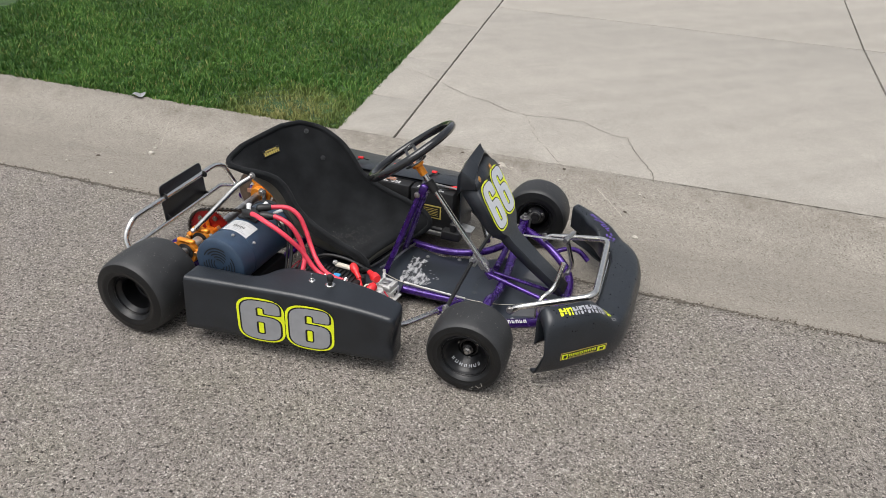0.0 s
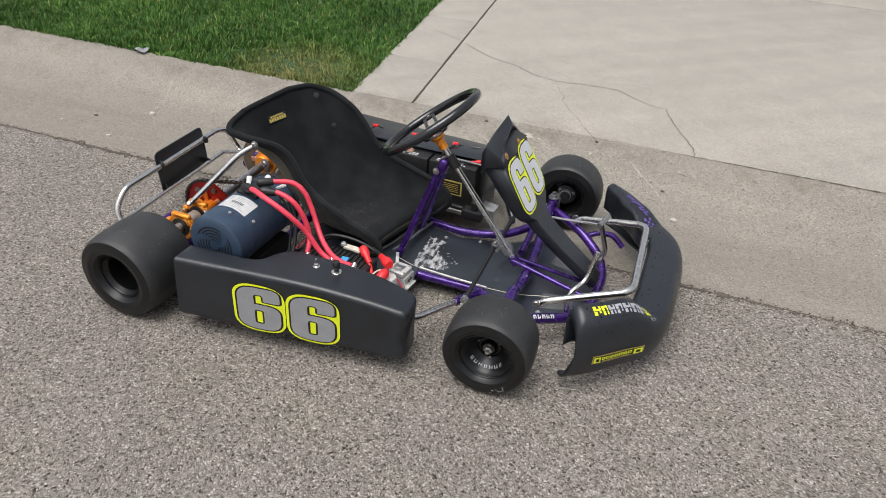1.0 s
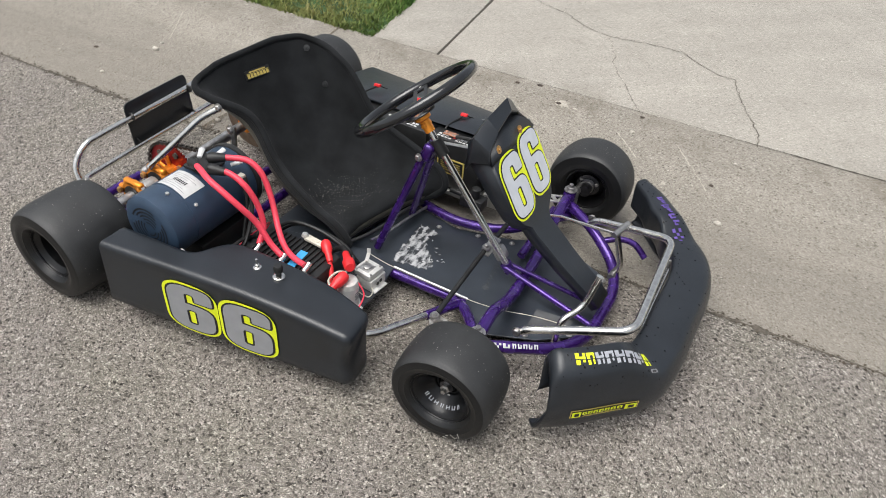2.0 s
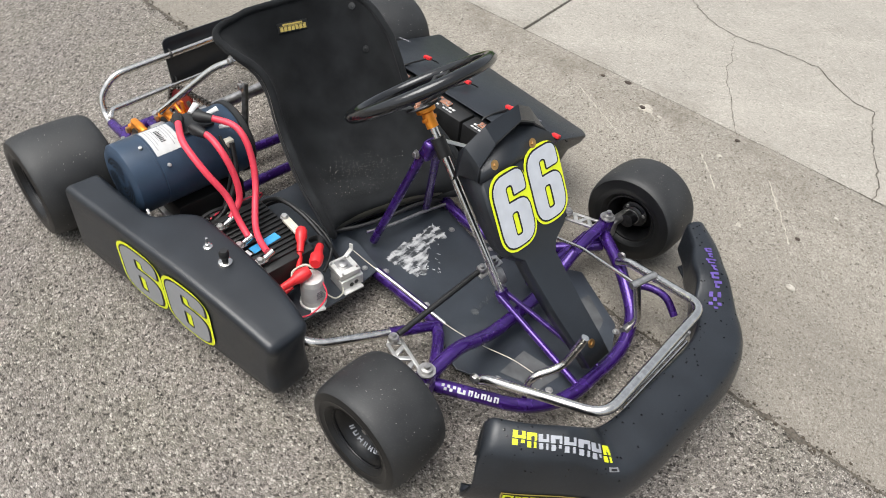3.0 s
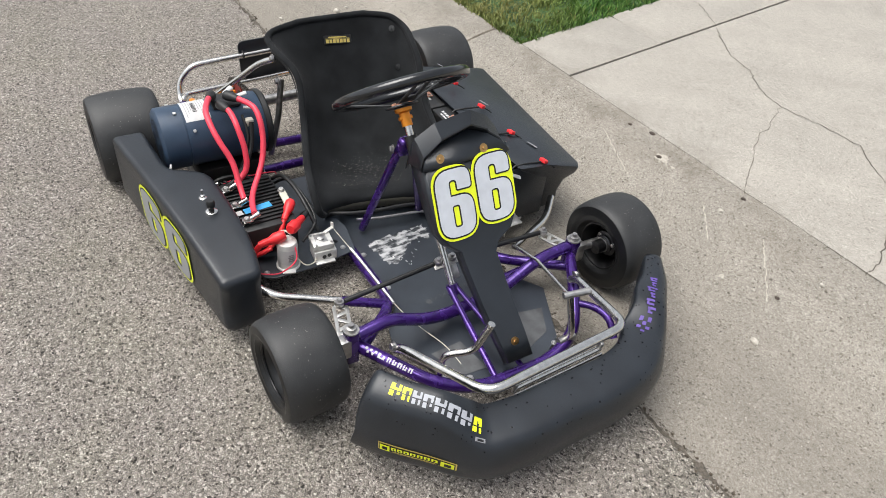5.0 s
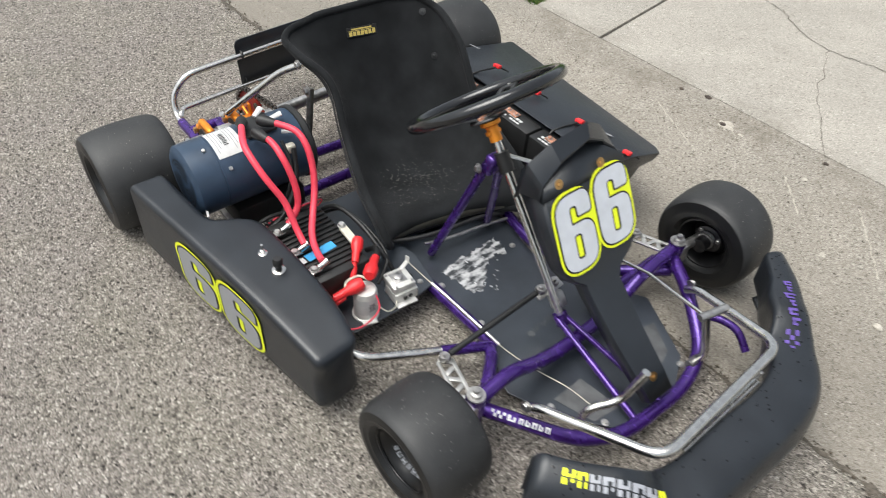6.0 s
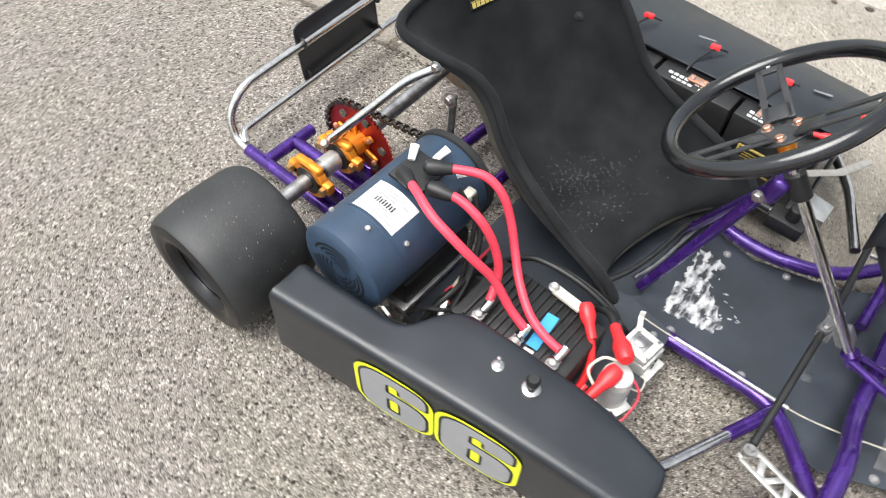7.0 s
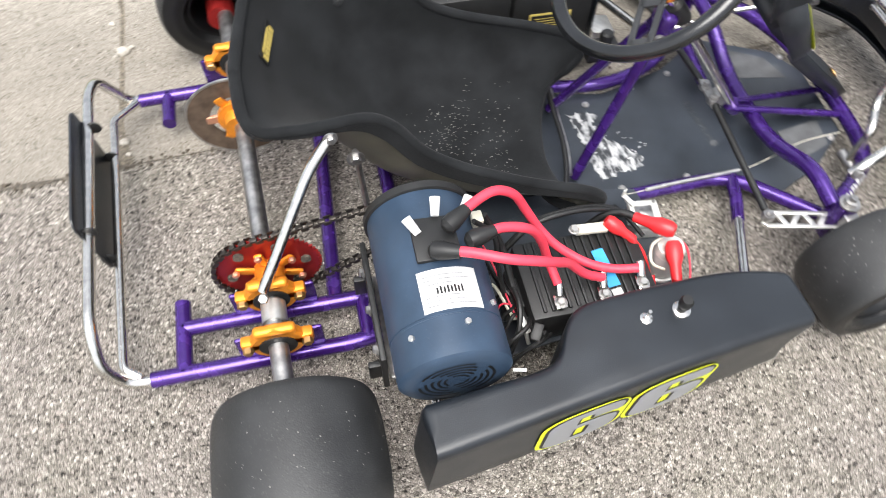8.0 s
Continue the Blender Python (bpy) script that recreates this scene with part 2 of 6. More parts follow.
M_SEAT = mat("black velour", (0.0125, 0.0134, 0.0144), 0.95, spread=0.4, scale=14, bump=0.35, fine=1000, sheen=0.05, spec=0.12, dust=0.015)
M_SHELL = mat("olive fibreglass shell", (0.085, 0.080, 0.060), 0.45, spread=0.25, scale=20, bump=0.1)
M_TRAY = mat("black painted tray", (0.025, 0.031, 0.040), 0.36, spread=0.4, scale=9, bump=0.06, dust=0.12, spec=0.8)
M_BARE = mat("scraped bare aluminium", (0.56, 0.56, 0.56), 0.6, metal=0.25, spread=0.35, scale=80, bump=0.3)
M_MOTOR = mat("navy motor paint", (0.028, 0.05, 0.085), 0.42, spread=0.15, scale=25, bump=0.06, dust=0.05)
M_BLACK = mat("black rubber and cable", (0.012, 0.012, 0.012), 0.5, bump=0.1)
M_GLOSS = mat("glossy black grip", (0.010, 0.0105, 0.0115), 0.2, spread=0.3, scale=25, bump=0.1, fine=160, coat=0.4)
M_RED = mat("red cable", (0.72, 0.05, 0.085), 0.45, spread=0.1, bump=0.05)
M_REDBOOT = mat("red terminal boot", (0.72, 0.025, 0.03), 0.4, spread=0.08, bump=0.03)
M_ORANGE = mat("orange anodised aluminium", (0.85, 0.30, 0.03), 0.38, metal=0.55, spread=0.15, bump=0.06)
M_CRIMSON = mat("crimson anodised sprocket", (0.32, 0.02, 0.018), 0.4, metal=0.6, spread=0.2, bump=0.08)
M_DISC = mat("rusty brake disc", (0.20, 0.15, 0.115), 0.5, metal=0.8, spread=0.3, scale=50, bump=0.2)
M_YELLOW = mat("fluorescent yellow vinyl", (0.78, 0.86, 0.02), 0.4, spread=0.04, bump=0.0)
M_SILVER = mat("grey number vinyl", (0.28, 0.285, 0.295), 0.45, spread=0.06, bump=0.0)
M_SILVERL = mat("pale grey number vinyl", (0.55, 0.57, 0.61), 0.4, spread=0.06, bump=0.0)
M_INK = mat("black vinyl", (0.008, 0.008, 0.008), 0.45, bump=0.0)
M_WHITE = mat("white label", (0.56, 0.56, 0.55), 0.5, spread=0.1, bump=0.0)
M_GREYINK = mat("grey print", (0.25, 0.25, 0.26), 0.5, bump=0.0)
M_BLUE = mat("blue label", (0.05, 0.32, 0.62), 0.4, spread=0.1, bump=0.0)
M_GOLD = mat("gold print", (0.58, 0.45, 0.12), 0.5, spread=0.1, bump=0.0)
M_BRASS = mat("brass washer", (0.55, 0.33, 0.13), 0.35, metal=0.9, spread=0.15, bump=0.05)
M_LILAC = mat("violet print", (0.115, 0.07, 0.30), 0.5, bump=0.0)
M_COPPER = mat("copper bus bar", (0.70, 0.36, 0.24), 0.4, metal=0.8, spread=0.2, bump=0.08)
M_SCRAPED = scraped_mat()
M_PALEALU = mat("pale bead-blasted aluminium", (0.66, 0.65, 0.62), 0.5, metal=0.45, spread=0.15, scale=60, bump=0.15)
M_SPOKE = mat("dark grey alloy", (0.055, 0.056, 0.058), 0.45, metal=0.5, spread=0.2, bump=0.08)
M_PALE = mat("pale plastic", (0.56, 0.53, 0.44), 0.5, spread=0.1, bump=0.05)


# ---- mesh helpers ----
def finish(me, smooth=40):
    if smooth:
        me.shade_smooth()
        me.set_sharp_from_angle(angle=radians(smooth))
    return me


def part(name, shape, material, parent=None, label="", smooth=40):
    """Links a bmesh or a mesh as one object under a thing or a part."""
    if isinstance(shape, bmesh.types.BMesh):
        me = bpy.data.meshes.new(name)
        bmesh.ops.recalc_face_normals(shape, faces=shape.faces)
        shape.to_mesh(me)
        shape.free()
    else:
        me = shape
    finish(me, smooth)
    me.materials.clear()
    me.materials.append(material)
    ob = new(name, me)
    ob.parent = parent
    if label:
        ob["label"] = label
    return ob


def rounded(pts, r=0.03, seg=5, closed=False):
    """A polyline with its corners rounded."""
    pts = [Vector(p) for p in pts]
    out = []
    n = len(pts)
    for i, p in enumerate(pts):
        if not closed and i in (0, n - 1):
            out.append(p)
            continue
        a, b = pts[i - 1], pts[(i + 1) % n]
        da, db = (a - p), (b - p)
        k = min(r, da.length * 0.45, db.length * 0.45)
        s, e = p + da.normalized() * k, p + db.normalized() * k
        for j in range(seg + 1):
            t = j / seg
            out.append((1 - t) ** 2 * s + 2 * t * (1 - t) * p + t * t * e)
    return out


def spline(pts, per=6, closed=False):
    """A Catmull-Rom curve through the points."""
    P = [Vector(p) for p in pts]
    n = len(P)
    out = []
    for i in range(n if closed else n - 1):
        if closed:
            a, b, c, d = P[i - 1], P[i], P[(i + 1) % n], P[(i + 2) % n]
        else:
            a, b, c, d = P[max(i - 1, 0)], P[i], P[i + 1], P[min(i + 2, n - 1)]
        for j in range(per):
            t = j / per
            out.append(0.5 * ((2 * b) + (c - a) * t + (2 * a - 5 * b + 4 * c - d) * t * t + (3 * b - a - 3 * c + d) * t ** 3))
    if not closed:
        out.append(P[-1])
    return out


def tube(pts, r, n=12, closed=False, flat=1.0, cap=True):
    """A bmesh swept round along a path; r is a number or one number a point."""
    pts = [Vector(p) for p in pts]
    m = len(pts)
    rs = [r] * m if isinstance(r, (int, float)) else r
    bm = bmesh.new()
    tang = []
    for i in range(m):
        if closed:
            t = pts[(i + 1) % m] - pts[i - 1]
        else:
            t = pts[min(i + 1, m - 1)] - pts[max(i - 1, 0)]
        tang.append(t.normalized())
    ref = Vector((0, 0, 1)) if abs(tang[0].z) < 0.9 else Vector((1, 0, 0))
    u = tang[0].cross(ref).normalized()
    rings = []
    for i in range(m):
        if i:
            u = (tang[i - 1].rotation_difference(tang[i]) @ u)
        u = (u - tang[i] * u.dot(tang[i])).normalized()
        v = tang[i].cross(u)
        rings.append([bm.verts.new(pts[i] + rs[i] * (math.cos(2 * math.pi * k / n) * u + flat * math.sin(2 * math.pi * k / n) * v)) for k in range(n)])
    for i in range(m if closed else m - 1):
        a, b = rings[i], rings[(i + 1) % m]
        shift = 0
        if closed and i == m - 1:
            shift = min(range(n), key=lambda s: (a[0].co - b[s].co).length)
        for k in range(n):
            bm.faces.new((a[k], a[(k + 1) % n], b[(k + 1 + shift) % n], b[(k + shift) % n]))
    if cap and not closed:
        bm.faces.new(rings[0])
        bm.faces.new(rings[-1])
    return bm


def lathe(profile, m=Matrix(), n=40, closed=True):
    """A bmesh turned from (radius, along) pairs round the local y axis, set at m."""
    bm = bmesh.new()
    rings = []
    for r, h in profile:
        rings.append([bm.verts.new((max(r, 1e-4) * math.cos(2 * math.pi * k / n), h, max(r, 1e-4) * math.sin(2 * math.pi * k / n))) for k in range(n)])
    for a, b in zip(rings, rings[1:]):
        for k in range(n):
            bm.faces.new((a[k], a[(k + 1) % n], b[(k + 1) % n], b[k]))
    if closed:
        bm.faces.new(rings[0])
        bm.faces.new(rings[-1])
    bmesh.ops.transform(bm, matrix=m, verts=bm.verts)
    return bm


def rod(a, b, r, n=12):
    return tube([a, b], r, n)


def block(size, m=Matrix(), bevel=0.003, seg=2):
    bm = bmesh.new()
    bmesh.ops.create_cube(bm, size=1)
    bmesh.ops.scale(bm, vec=size, verts=bm.verts)
    if bevel:
        bmesh.ops.bevel(bm, geom=list(bm.edges), offset=bevel, segments=seg, affect="EDGES", profile=0.5)
    bmesh.ops.transform(bm, matrix=m, verts=bm.verts)
    return bm


def prism(outline, depth, m=Matrix(), bevel=0.0):
    """A bmesh from a flat outline (x, y), thickened from z 0 down to -depth, set at m."""
    bm = bmesh.new()
    top = [bm.verts.new((x, y, 0)) for x, y in outline]
    low = [bm.verts.new((x, y, -depth)) for x, y in outline]
    bm.faces.new(top)
    bm.faces.new(list(reversed(low)))
    k = len(top)
    rim = []
    for i in range(k):
        bm.faces.new((top[i], low[i], low[(i + 1) % k], top[(i + 1) % k]))
    if bevel:
        rim = [e for e in bm.edges if all(v in top for v in e.verts)]
        bmesh.ops.bevel(bm, geom=rim, offset=bevel, segments=2, affect="EDGES", profile=0.5)
    bmesh.ops.transform(bm, matrix=m, verts=bm.verts)
    return bm


def frame_at(o, ex, ey):
    """A pose whose x and y axes run along ex and ey from o."""
    ex = Vector(ex).normalized()
    ez = ex.cross(Vector(ey)).normalized()
    ey = ez.cross(ex)
    m = Matrix((ex, ey, ez)).transposed().to_4x4()
    m.translation = Vector(o)
    return m


def along(a, b):
    """A pose at a whose local y axis runs towards b."""
    d = (Vector(b) - Vector(a)).normalized()
    m = d.to_track_quat("Y", "Z").to_matrix().to_4x4()
    m.translation = Vector(a)
    return m


def merge(*bms):
    out = bmesh.new()
    for b in bms:
        me = bpy.data.meshes.new("tmp")
        b.to_mesh(me)
        b.free()
        out.from_mesh(me)
        bpy.data.meshes.remove(me)
    return out


def quad_strip(rows, closed=False):
    """A bmesh from rows of points of one length."""
    bm = bmesh.new()
    vs = [[bm.verts.new(p) for p in r] for r in rows]
    for a, b in zip(vs, vs[1:]):
        k = len(a)
        for i in range(k if closed else k - 1):
            bm.faces.new((a[i], a[(i + 1) % k], b[(i + 1) % k], b[i]))
    return bm


def bolt(o, d, r, parent, material=None, washer=None, name="bolt"):
    """A hexagon bolt head on its washer, at o, standing along d."""
    o, d = Vector(o), Vector(d).normalized()
    m = along(o, o + d)
    b = lathe([(r, 0), (r, r * 0.8), (r * 0.8, r)], m, 6)
    ob = part(name, b, material or M_STEEL, parent, smooth=20)
    if washer:
        part("washer", lathe([(washer, -0.001), (washer, 0.0012), (washer * 0.5, 0.0016)], m, 16), material if material in (M_BRASS, M_DARKBOLT) else M_STEEL, ob)
    return ob


# ---- the setting ----
CURB = [(0.0, -0.004), (0.03, 0.0), (0.30, -0.003), (0.48, 0.0), (0.56, 0.022), (0.64, 0.056), (0.72, 0.085), (0.79, 0.102), (0.83, 0.106)]
CURB_W = 0.83


def drive_z(n):
    return 0.106 + 0.032 * (n - CURB_W)


def grid_sheet(xs, ys, zf, yf=None):
    return quad_strip([[(x, (yf(x, y) if yf else y), zf(x, y)) for x in xs] for y in ys])


def build_ground():
    xs = [-60, -20, -6, -3, -1, 0, 1, 2, 3, 6, 20, 60]
    road = part("road", grid_sheet(xs, [0, 0.4, 1, 2, 4, 10, 40, 90], lambda x, d: 0.0, lambda x, d: seam(x) - 0.0015 - d), M_ASPHALT)
    tagged(road, "weathered grey asphalt road with coarse exposed stones", "road", kind="structure")
    ground = part("ground", grid_sheet([-400, -60, 0, 60, 400], [-400, -90, 0, 60, 400], lambda x, y: -0.06), M_GAP)
    tagged(ground, "dark bare earth below the paving", "ground", kind="structure")
    # crumbled edge of the asphalt beside the gutter
    rng = random.Random(4)
    rows = []
    for i in range(760):
        x = -4 + i * 0.0115
        f = max(0.0, 0.40 + 1.3 * noise.noise(Vector((x * 2.1, 0.3, 0))) + 1.1 * noise.noise(Vector((x * 24, 5.1, 0))))
        w = 0.0015 + (0.003 + 0.016 * rng.random() ** 1.5) * f
        c = seam(x) + 0.007 * noise.noise(Vector((x * 9, 1.7, 0))) * f
        rows.append([(x, c - w, 0.0022), (x, c - w * 0.4, 0.003), (x, c + (0.001 + 0.010 * rng.random() ** 2) * f, 0.0035)])
    tagged(part("road_joint", quad_strip(rows), M_GAP), "crumbled dark joint between asphalt and gutter", "joint", kind="structure")
    # rolled kerb and gutter, in cast lengths with open joints
    cuts = [-40, -9.4, -6.35, -3.3, -0.307, 2.74, 5.8, 8.9, 40]
    kerb = None
    for a, b in zip(cuts, cuts[1:]):
        n = max(2, int((b - a) / 0.25)) if b - a < 8 else 6
        rows = []
        for i in range(n + 1):
            x = a + 0.005 + (b - a - 0.01) * i / n
            rows.append([(x, seam(x), -0.1)] + [(x, seam(x) + d, z) for d, z in CURB] + [(x, seam(x) + CURB_W, -0.1)])
        bm = quad_strip(rows)
        bm.verts.ensure_lookup_table()
        k = len(rows[0])
        bm.faces.new(bm.verts[:k])
        bm.faces.new(list(reversed(bm.verts[-k:])))
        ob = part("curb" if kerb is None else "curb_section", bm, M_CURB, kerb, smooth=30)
        if kerb is None:
            kerb = tagged(ob, "worn concrete rolled kerb with gutter along the road", "curb", kind="structure")


def drive_edge(y):
    return 0.165 - 0.119 * (y - 0.99)


def ribbon_edge(y):
    return -0.147 - 0.132 * (y - 0.985)


def slab(corners, depth=0.09):
    """A cast slab from its four corners (x, y), its top on the driveway's slope, with worn edges."""
    bm = bmesh.new()
    top = [bm.verts.new((x, y, drive_z(y - seam(x)))) for x, y in corners]
    low = [bm.verts.new((x, y, drive_z(y - seam(x)) - depth)) for x, y in corners]
    bm.faces.new(top)
    for i in range(4):
        bm.faces.new((top[i], low[i], low[(i + 1) % 4], top[(i + 1) % 4]))
    rim = [e for e in bm.edges if all(v in top for v in e.verts)]
    bmesh.ops.bevel(bm, geom=rim, offset=0.004, segments=2, affect="EDGES", profile=0.5)
    return bm


def crack(pts, width, parent, seed):
    """A dark hairline that wanders through the points."""
    rng = random.Random(seed)
    fine = []
    for (ax, ay), (bx, by) in zip(pts, pts[1:]):
        k = max(3, int(math.hypot(bx - ax, by - ay) / 0.02))
        for i in range(k):
            t = i / k
            fine.append((ax + (bx - ax) * t + rng.uniform(-1, 1) * 0.006, ay + (by - ay) * t + rng.uniform(-1, 1) * 0.006))
    rows = []
    for i, (x, y) in enumerate(fine):
        w = width * rng.uniform(0.35, 1.0)
        z = drive_z(y - seam(x)) + 0.0015
        a = fine[max(i - 1, 0)]
        b = fine[min(i + 1, len(fine) - 1)]
        d = Vector((b[0] - a[0], b[1] - a[1], 0)).normalized()
        nx, ny = -d.y, d.x
        rows.append([(x - nx * w / 2, y - ny * w / 2, z), (x + nx * w / 2, y + ny * w / 2, z)])
    part("crack", quad_strip(rows), M_GAP, parent, smooth=0)


def build_driveway():
    y0 = lambda x: seam(x) + CURB_W + 0.0012
    xr = 2.667
    def cross(x):
        return 3.972 + 0.034 * x
    def row2(x):
        return 8.0 + 0.08 * x
    g = 0.006
    base = part("driveway", quad_strip([[(x, max(y, seam(x) + CURB_W + 0.004), drive_z(y - seam(x)) - 0.05) for x in (ribbon_edge(y) + 0.01, 1.0, 3.0, 8.0)] for y in (1.0, 1.4, 3.0, 7.0, 14.0)]), M_GAP)
    tagged(base, "pale concrete driveway of cast slabs with cracks and open joints", "driveway", kind="structure")
    e = drive_edge
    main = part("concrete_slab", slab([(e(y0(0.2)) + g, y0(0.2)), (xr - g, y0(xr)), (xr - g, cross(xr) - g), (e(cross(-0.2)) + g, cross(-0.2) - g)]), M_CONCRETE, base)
    quads = [
        [(xr + g, y0(xr)), (7.5, y0(7.5)), (7.5, cross(7.5) - g), (xr + g, cross(xr) - g)],
        [(e(cross(-0.2)) + g, cross(-0.2) + g), (xr - g, cross(xr) + g), (xr + 0.1 - g, row2(xr) - g), (e(row2(-0.7)) + g, row2(-0.7) - g)],
        [(xr + g, cross(xr) + g), (7.5, cross(7.5) + g), (7.5, row2(7.5) - g), (xr + 0.1 + g, row2(xr) - g)],
        [(e(row2(-0.7)) + g, row2(-0.7) + g), (7.5, row2(7.5) + g), (7.5, 14), (e(14), 14)],
    ]
    for q in quads:
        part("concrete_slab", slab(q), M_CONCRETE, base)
    ys = [0.0, 1.535, 2.29, 3.25, 4.15, 5.2, 6.2, 7.4, 8.6, 10, 12, 14]
    for a, b in zip(ys, ys[1:]):
        a2 = y0(0) if a == 0 else a + 0.003
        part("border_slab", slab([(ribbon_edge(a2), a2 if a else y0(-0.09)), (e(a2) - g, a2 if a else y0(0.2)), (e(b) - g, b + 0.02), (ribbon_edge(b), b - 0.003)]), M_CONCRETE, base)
    crack([(0.085, 1.90), (0.19, 1.825), (0.30, 1.755), (0.43, 1.725), (0.505, 1.670), (0.575, 1.628), (0.695, 1.600), (0.76, 1.613), (0.865, 1.633), (1.00, 1.645), (1.063, 1.598), (1.181, 1.528), (1.255, 1.520), (1.338, 1.326), (1.426, 1.156), (1.450, 1.03)], 0.0050, main, 1)
    crack([(0.695, 1.600), (0.735, 1.51), (0.781, 1.422), (0.80, 1.36), (0.843, 1.293), (0.93, 1.16), (1.033, 1.012)], 0.0029, main, 2)
    crack([(0.05, 1.93), (-0.06, 1.985), (-0.155, 2.030), (-0.27, 2.05)], 0.004, main, 3)
    # grit packed into the joint behind the kerb, thick in some stretches and gone in others
    rng = random.Random(14)
    rows = []
    for i in range(520):
        x = -0.1 + i * 0.012
        f = max(0.0, -0.30 + 0.9 * noise.noise(Vector((x * 1.3 + 3.1, 0.7, 0))) + 0.7 * noise.noise(Vector((x * 19, 2.2, 0))) + 0.45 * min(1, max(0, (x - 1.1) / 0.6)))
        w = 0.0006 + (0.002 + 0.010 * rng.random() ** 2) * f
        c = seam(x) + CURB_W + 0.004 * noise.noise(Vector((x * 7, 4.4, 0)))
        rows.append([(x, c - w, 0.1078), (x, c, 0.1084), (x, c + w * rng.uniform(0.3, 1.0), 0.1080)])
    part("packed_grit", quad_strip(rows), M_GAP, base, smooth=0)


def build_lawn():
    xs = [-60, -20, -8, -5, -3, -2, -1.2, -0.6, 0]
    rows = []
    for y in [0, 1.2, 2, 3, 4, 6, 8, 14, 40]:
        r = []
        for x in xs:
            xx = -60 + (ribbon_edge(max(y, 0.9)) - 0.004 + 60) * (xs.index(x) / (len(xs) - 1)) ** 0.25
            yy = seam(xx) + CURB_W + 0.004 if y == 0 else max(y, seam(xx) + CURB_W + 0.02)
            r.append((xx, yy, 0.096 + 0.030 * (min(yy, 15) - 0.9)))
        rows.append(r)
    lawn = part("lawn", quad_strip(rows), M_SOIL)
    tagged(lawn, "green mown lawn beside the kerb, thin yellow patch at its corner", "lawn", kind="structure")
    far = part("far_lawn", grid_sheet([7.52, 20, 60], [1.3, 8, 40], lambda x, y: 0.11 + 0.030 * (min(y, 15) - 0.9)), M_SOIL)
    tagged(far, "green mown lawn beyond the driveway", "lawn", kind="structure")
    # blades
    rng = np.random.default_rng(7)
    N = 300000
    y = 0.86 + 5.6 * rng.random(N) ** 1.35
    x = -3.6 + 3.6 * rng.random(N)
    edge = -0.147 - 0.132 * (y - 0.985)
    keep = (x < edge + 0.012) & (y > 0.163 + 0.053 * x + CURB_W - 0.012)
    bald = np.exp(-(((x + 0.55) / 0.30) ** 2 + ((y - 1.15) / 0.16) ** 2))
    keep &= rng.random(N) > bald * 0.55
    x, y = x[keep], y[keep]
    n = len(x)
    clump = 0.75 + 0.5 * np.sin(x * 31 + 2.1 * np.sin(y * 17)) * np.sin(y * 27 + 1.7 * np.sin(x * 13))
    h = (0.016 + 0.030 * rng.random(n)) * clump * (1 - 0.5 * bald[keep])
    w = 0.0018 + 0.0018 * rng.random(n)
    a = rng.random(n) * 2 * np.pi
    lean = h * (0.15 + 0.75 * rng.random(n))
    b = rng.random(n) * 2 * np.pi
    z = 0.094 + 0.030 * (y - 0.9)
    dx, dy = np.cos(a) * w, np.sin(a) * w
    lx, ly = np.cos(b) * lean, np.sin(b) * lean
    V = np.empty((n, 5, 3))
    V[:, 0] = np.stack([x - dx, y - dy, z], 1)
    V[:, 1] = np.stack([x + dx, y + dy, z], 1)
    V[:, 2] = np.stack([x - dx * 0.8 + lx * 0.35, y - dy * 0.8 + ly * 0.35, z + h * 0.6], 1)
    V[:, 3] = np.stack([x + dx * 0.8 + lx * 0.35, y + dy * 0.8 + ly * 0.35, z + h * 0.6], 1)
    V[:, 4] = np.stack([x + lx, y + ly, z + h], 1)
    base = np.arange(n)[:, None] * 5
    quads = np.concatenate([base + 0, base + 1, base + 3, base + 2], 1)
    tris = np.concatenate([base + 2, base + 3, base + 4], 1)
    me = bpy.data.meshes.new("grass")
    me.vertices.add(n * 5)
    me.vertices.foreach_set("co", V.reshape(-1))
    me.loops.add(n * 7)
    loops = np.concatenate([quads, tris], 1).reshape(-1)
    me.loops.foreach_set("vertex_index", loops.astype(np.int32))
    me.polygons.add(n * 2)
    starts = (np.arange(n)[:, None] * 7 + np.array([0, 4])).reshape(-1)
    me.polygons.foreach_set("loop_start", starts.astype(np.int32))
    me.update(calc_edges=True)
    g = bpy.data.materials.new("grass blades")
    g.use_nodes = True
    nn, l = g.node_tree.nodes, g.node_tree.links
    p = nn["Principled BSDF"]
    p.inputs["Roughness"].default_value = 0.55
    p.inputs["Specular IOR Level"].default_value = 0.3
    geo = nn.new("ShaderNodeNewGeometry")
    ramp = nn.new("ShaderNodeValToRGB")
    el = ramp.color_ramp.elements
    el[0].color, el[1].color = (0.022, 0.080, 0.014, 1), (0.12, 0.24, 0.045, 1)
    mid = el.new(0.55)
    mid.color = (0.080, 0.195, 0.034, 1)
    dry = el.new(0.93)
    dry.color = (0.17, 0.29, 0.07, 1)
    el[-1].color = (0.36, 0.31, 0.13, 1)
    l.new(geo.outputs["Random Per Island"], ramp.inputs[0])
    co = nn.new("ShaderNodeTexCoord")
    ns = nn.new("ShaderNodeTexNoise")
    ns.inputs["Scale"].default_value = 2.2
    l.new(co.outputs["Object"], ns.inputs["Vector"])
    mx = nn.new("ShaderNodeMix")
    mx.data_type, mx.blend_type = "RGBA", "MULTIPLY"
    mx.inputs["Factor"].default_value = 0.8
    r2 = nn.new("ShaderNodeValToRGB")
    r2.color_ramp.elements[0].position, r2.color_ramp.elements[1].position = 0.35, 0.68
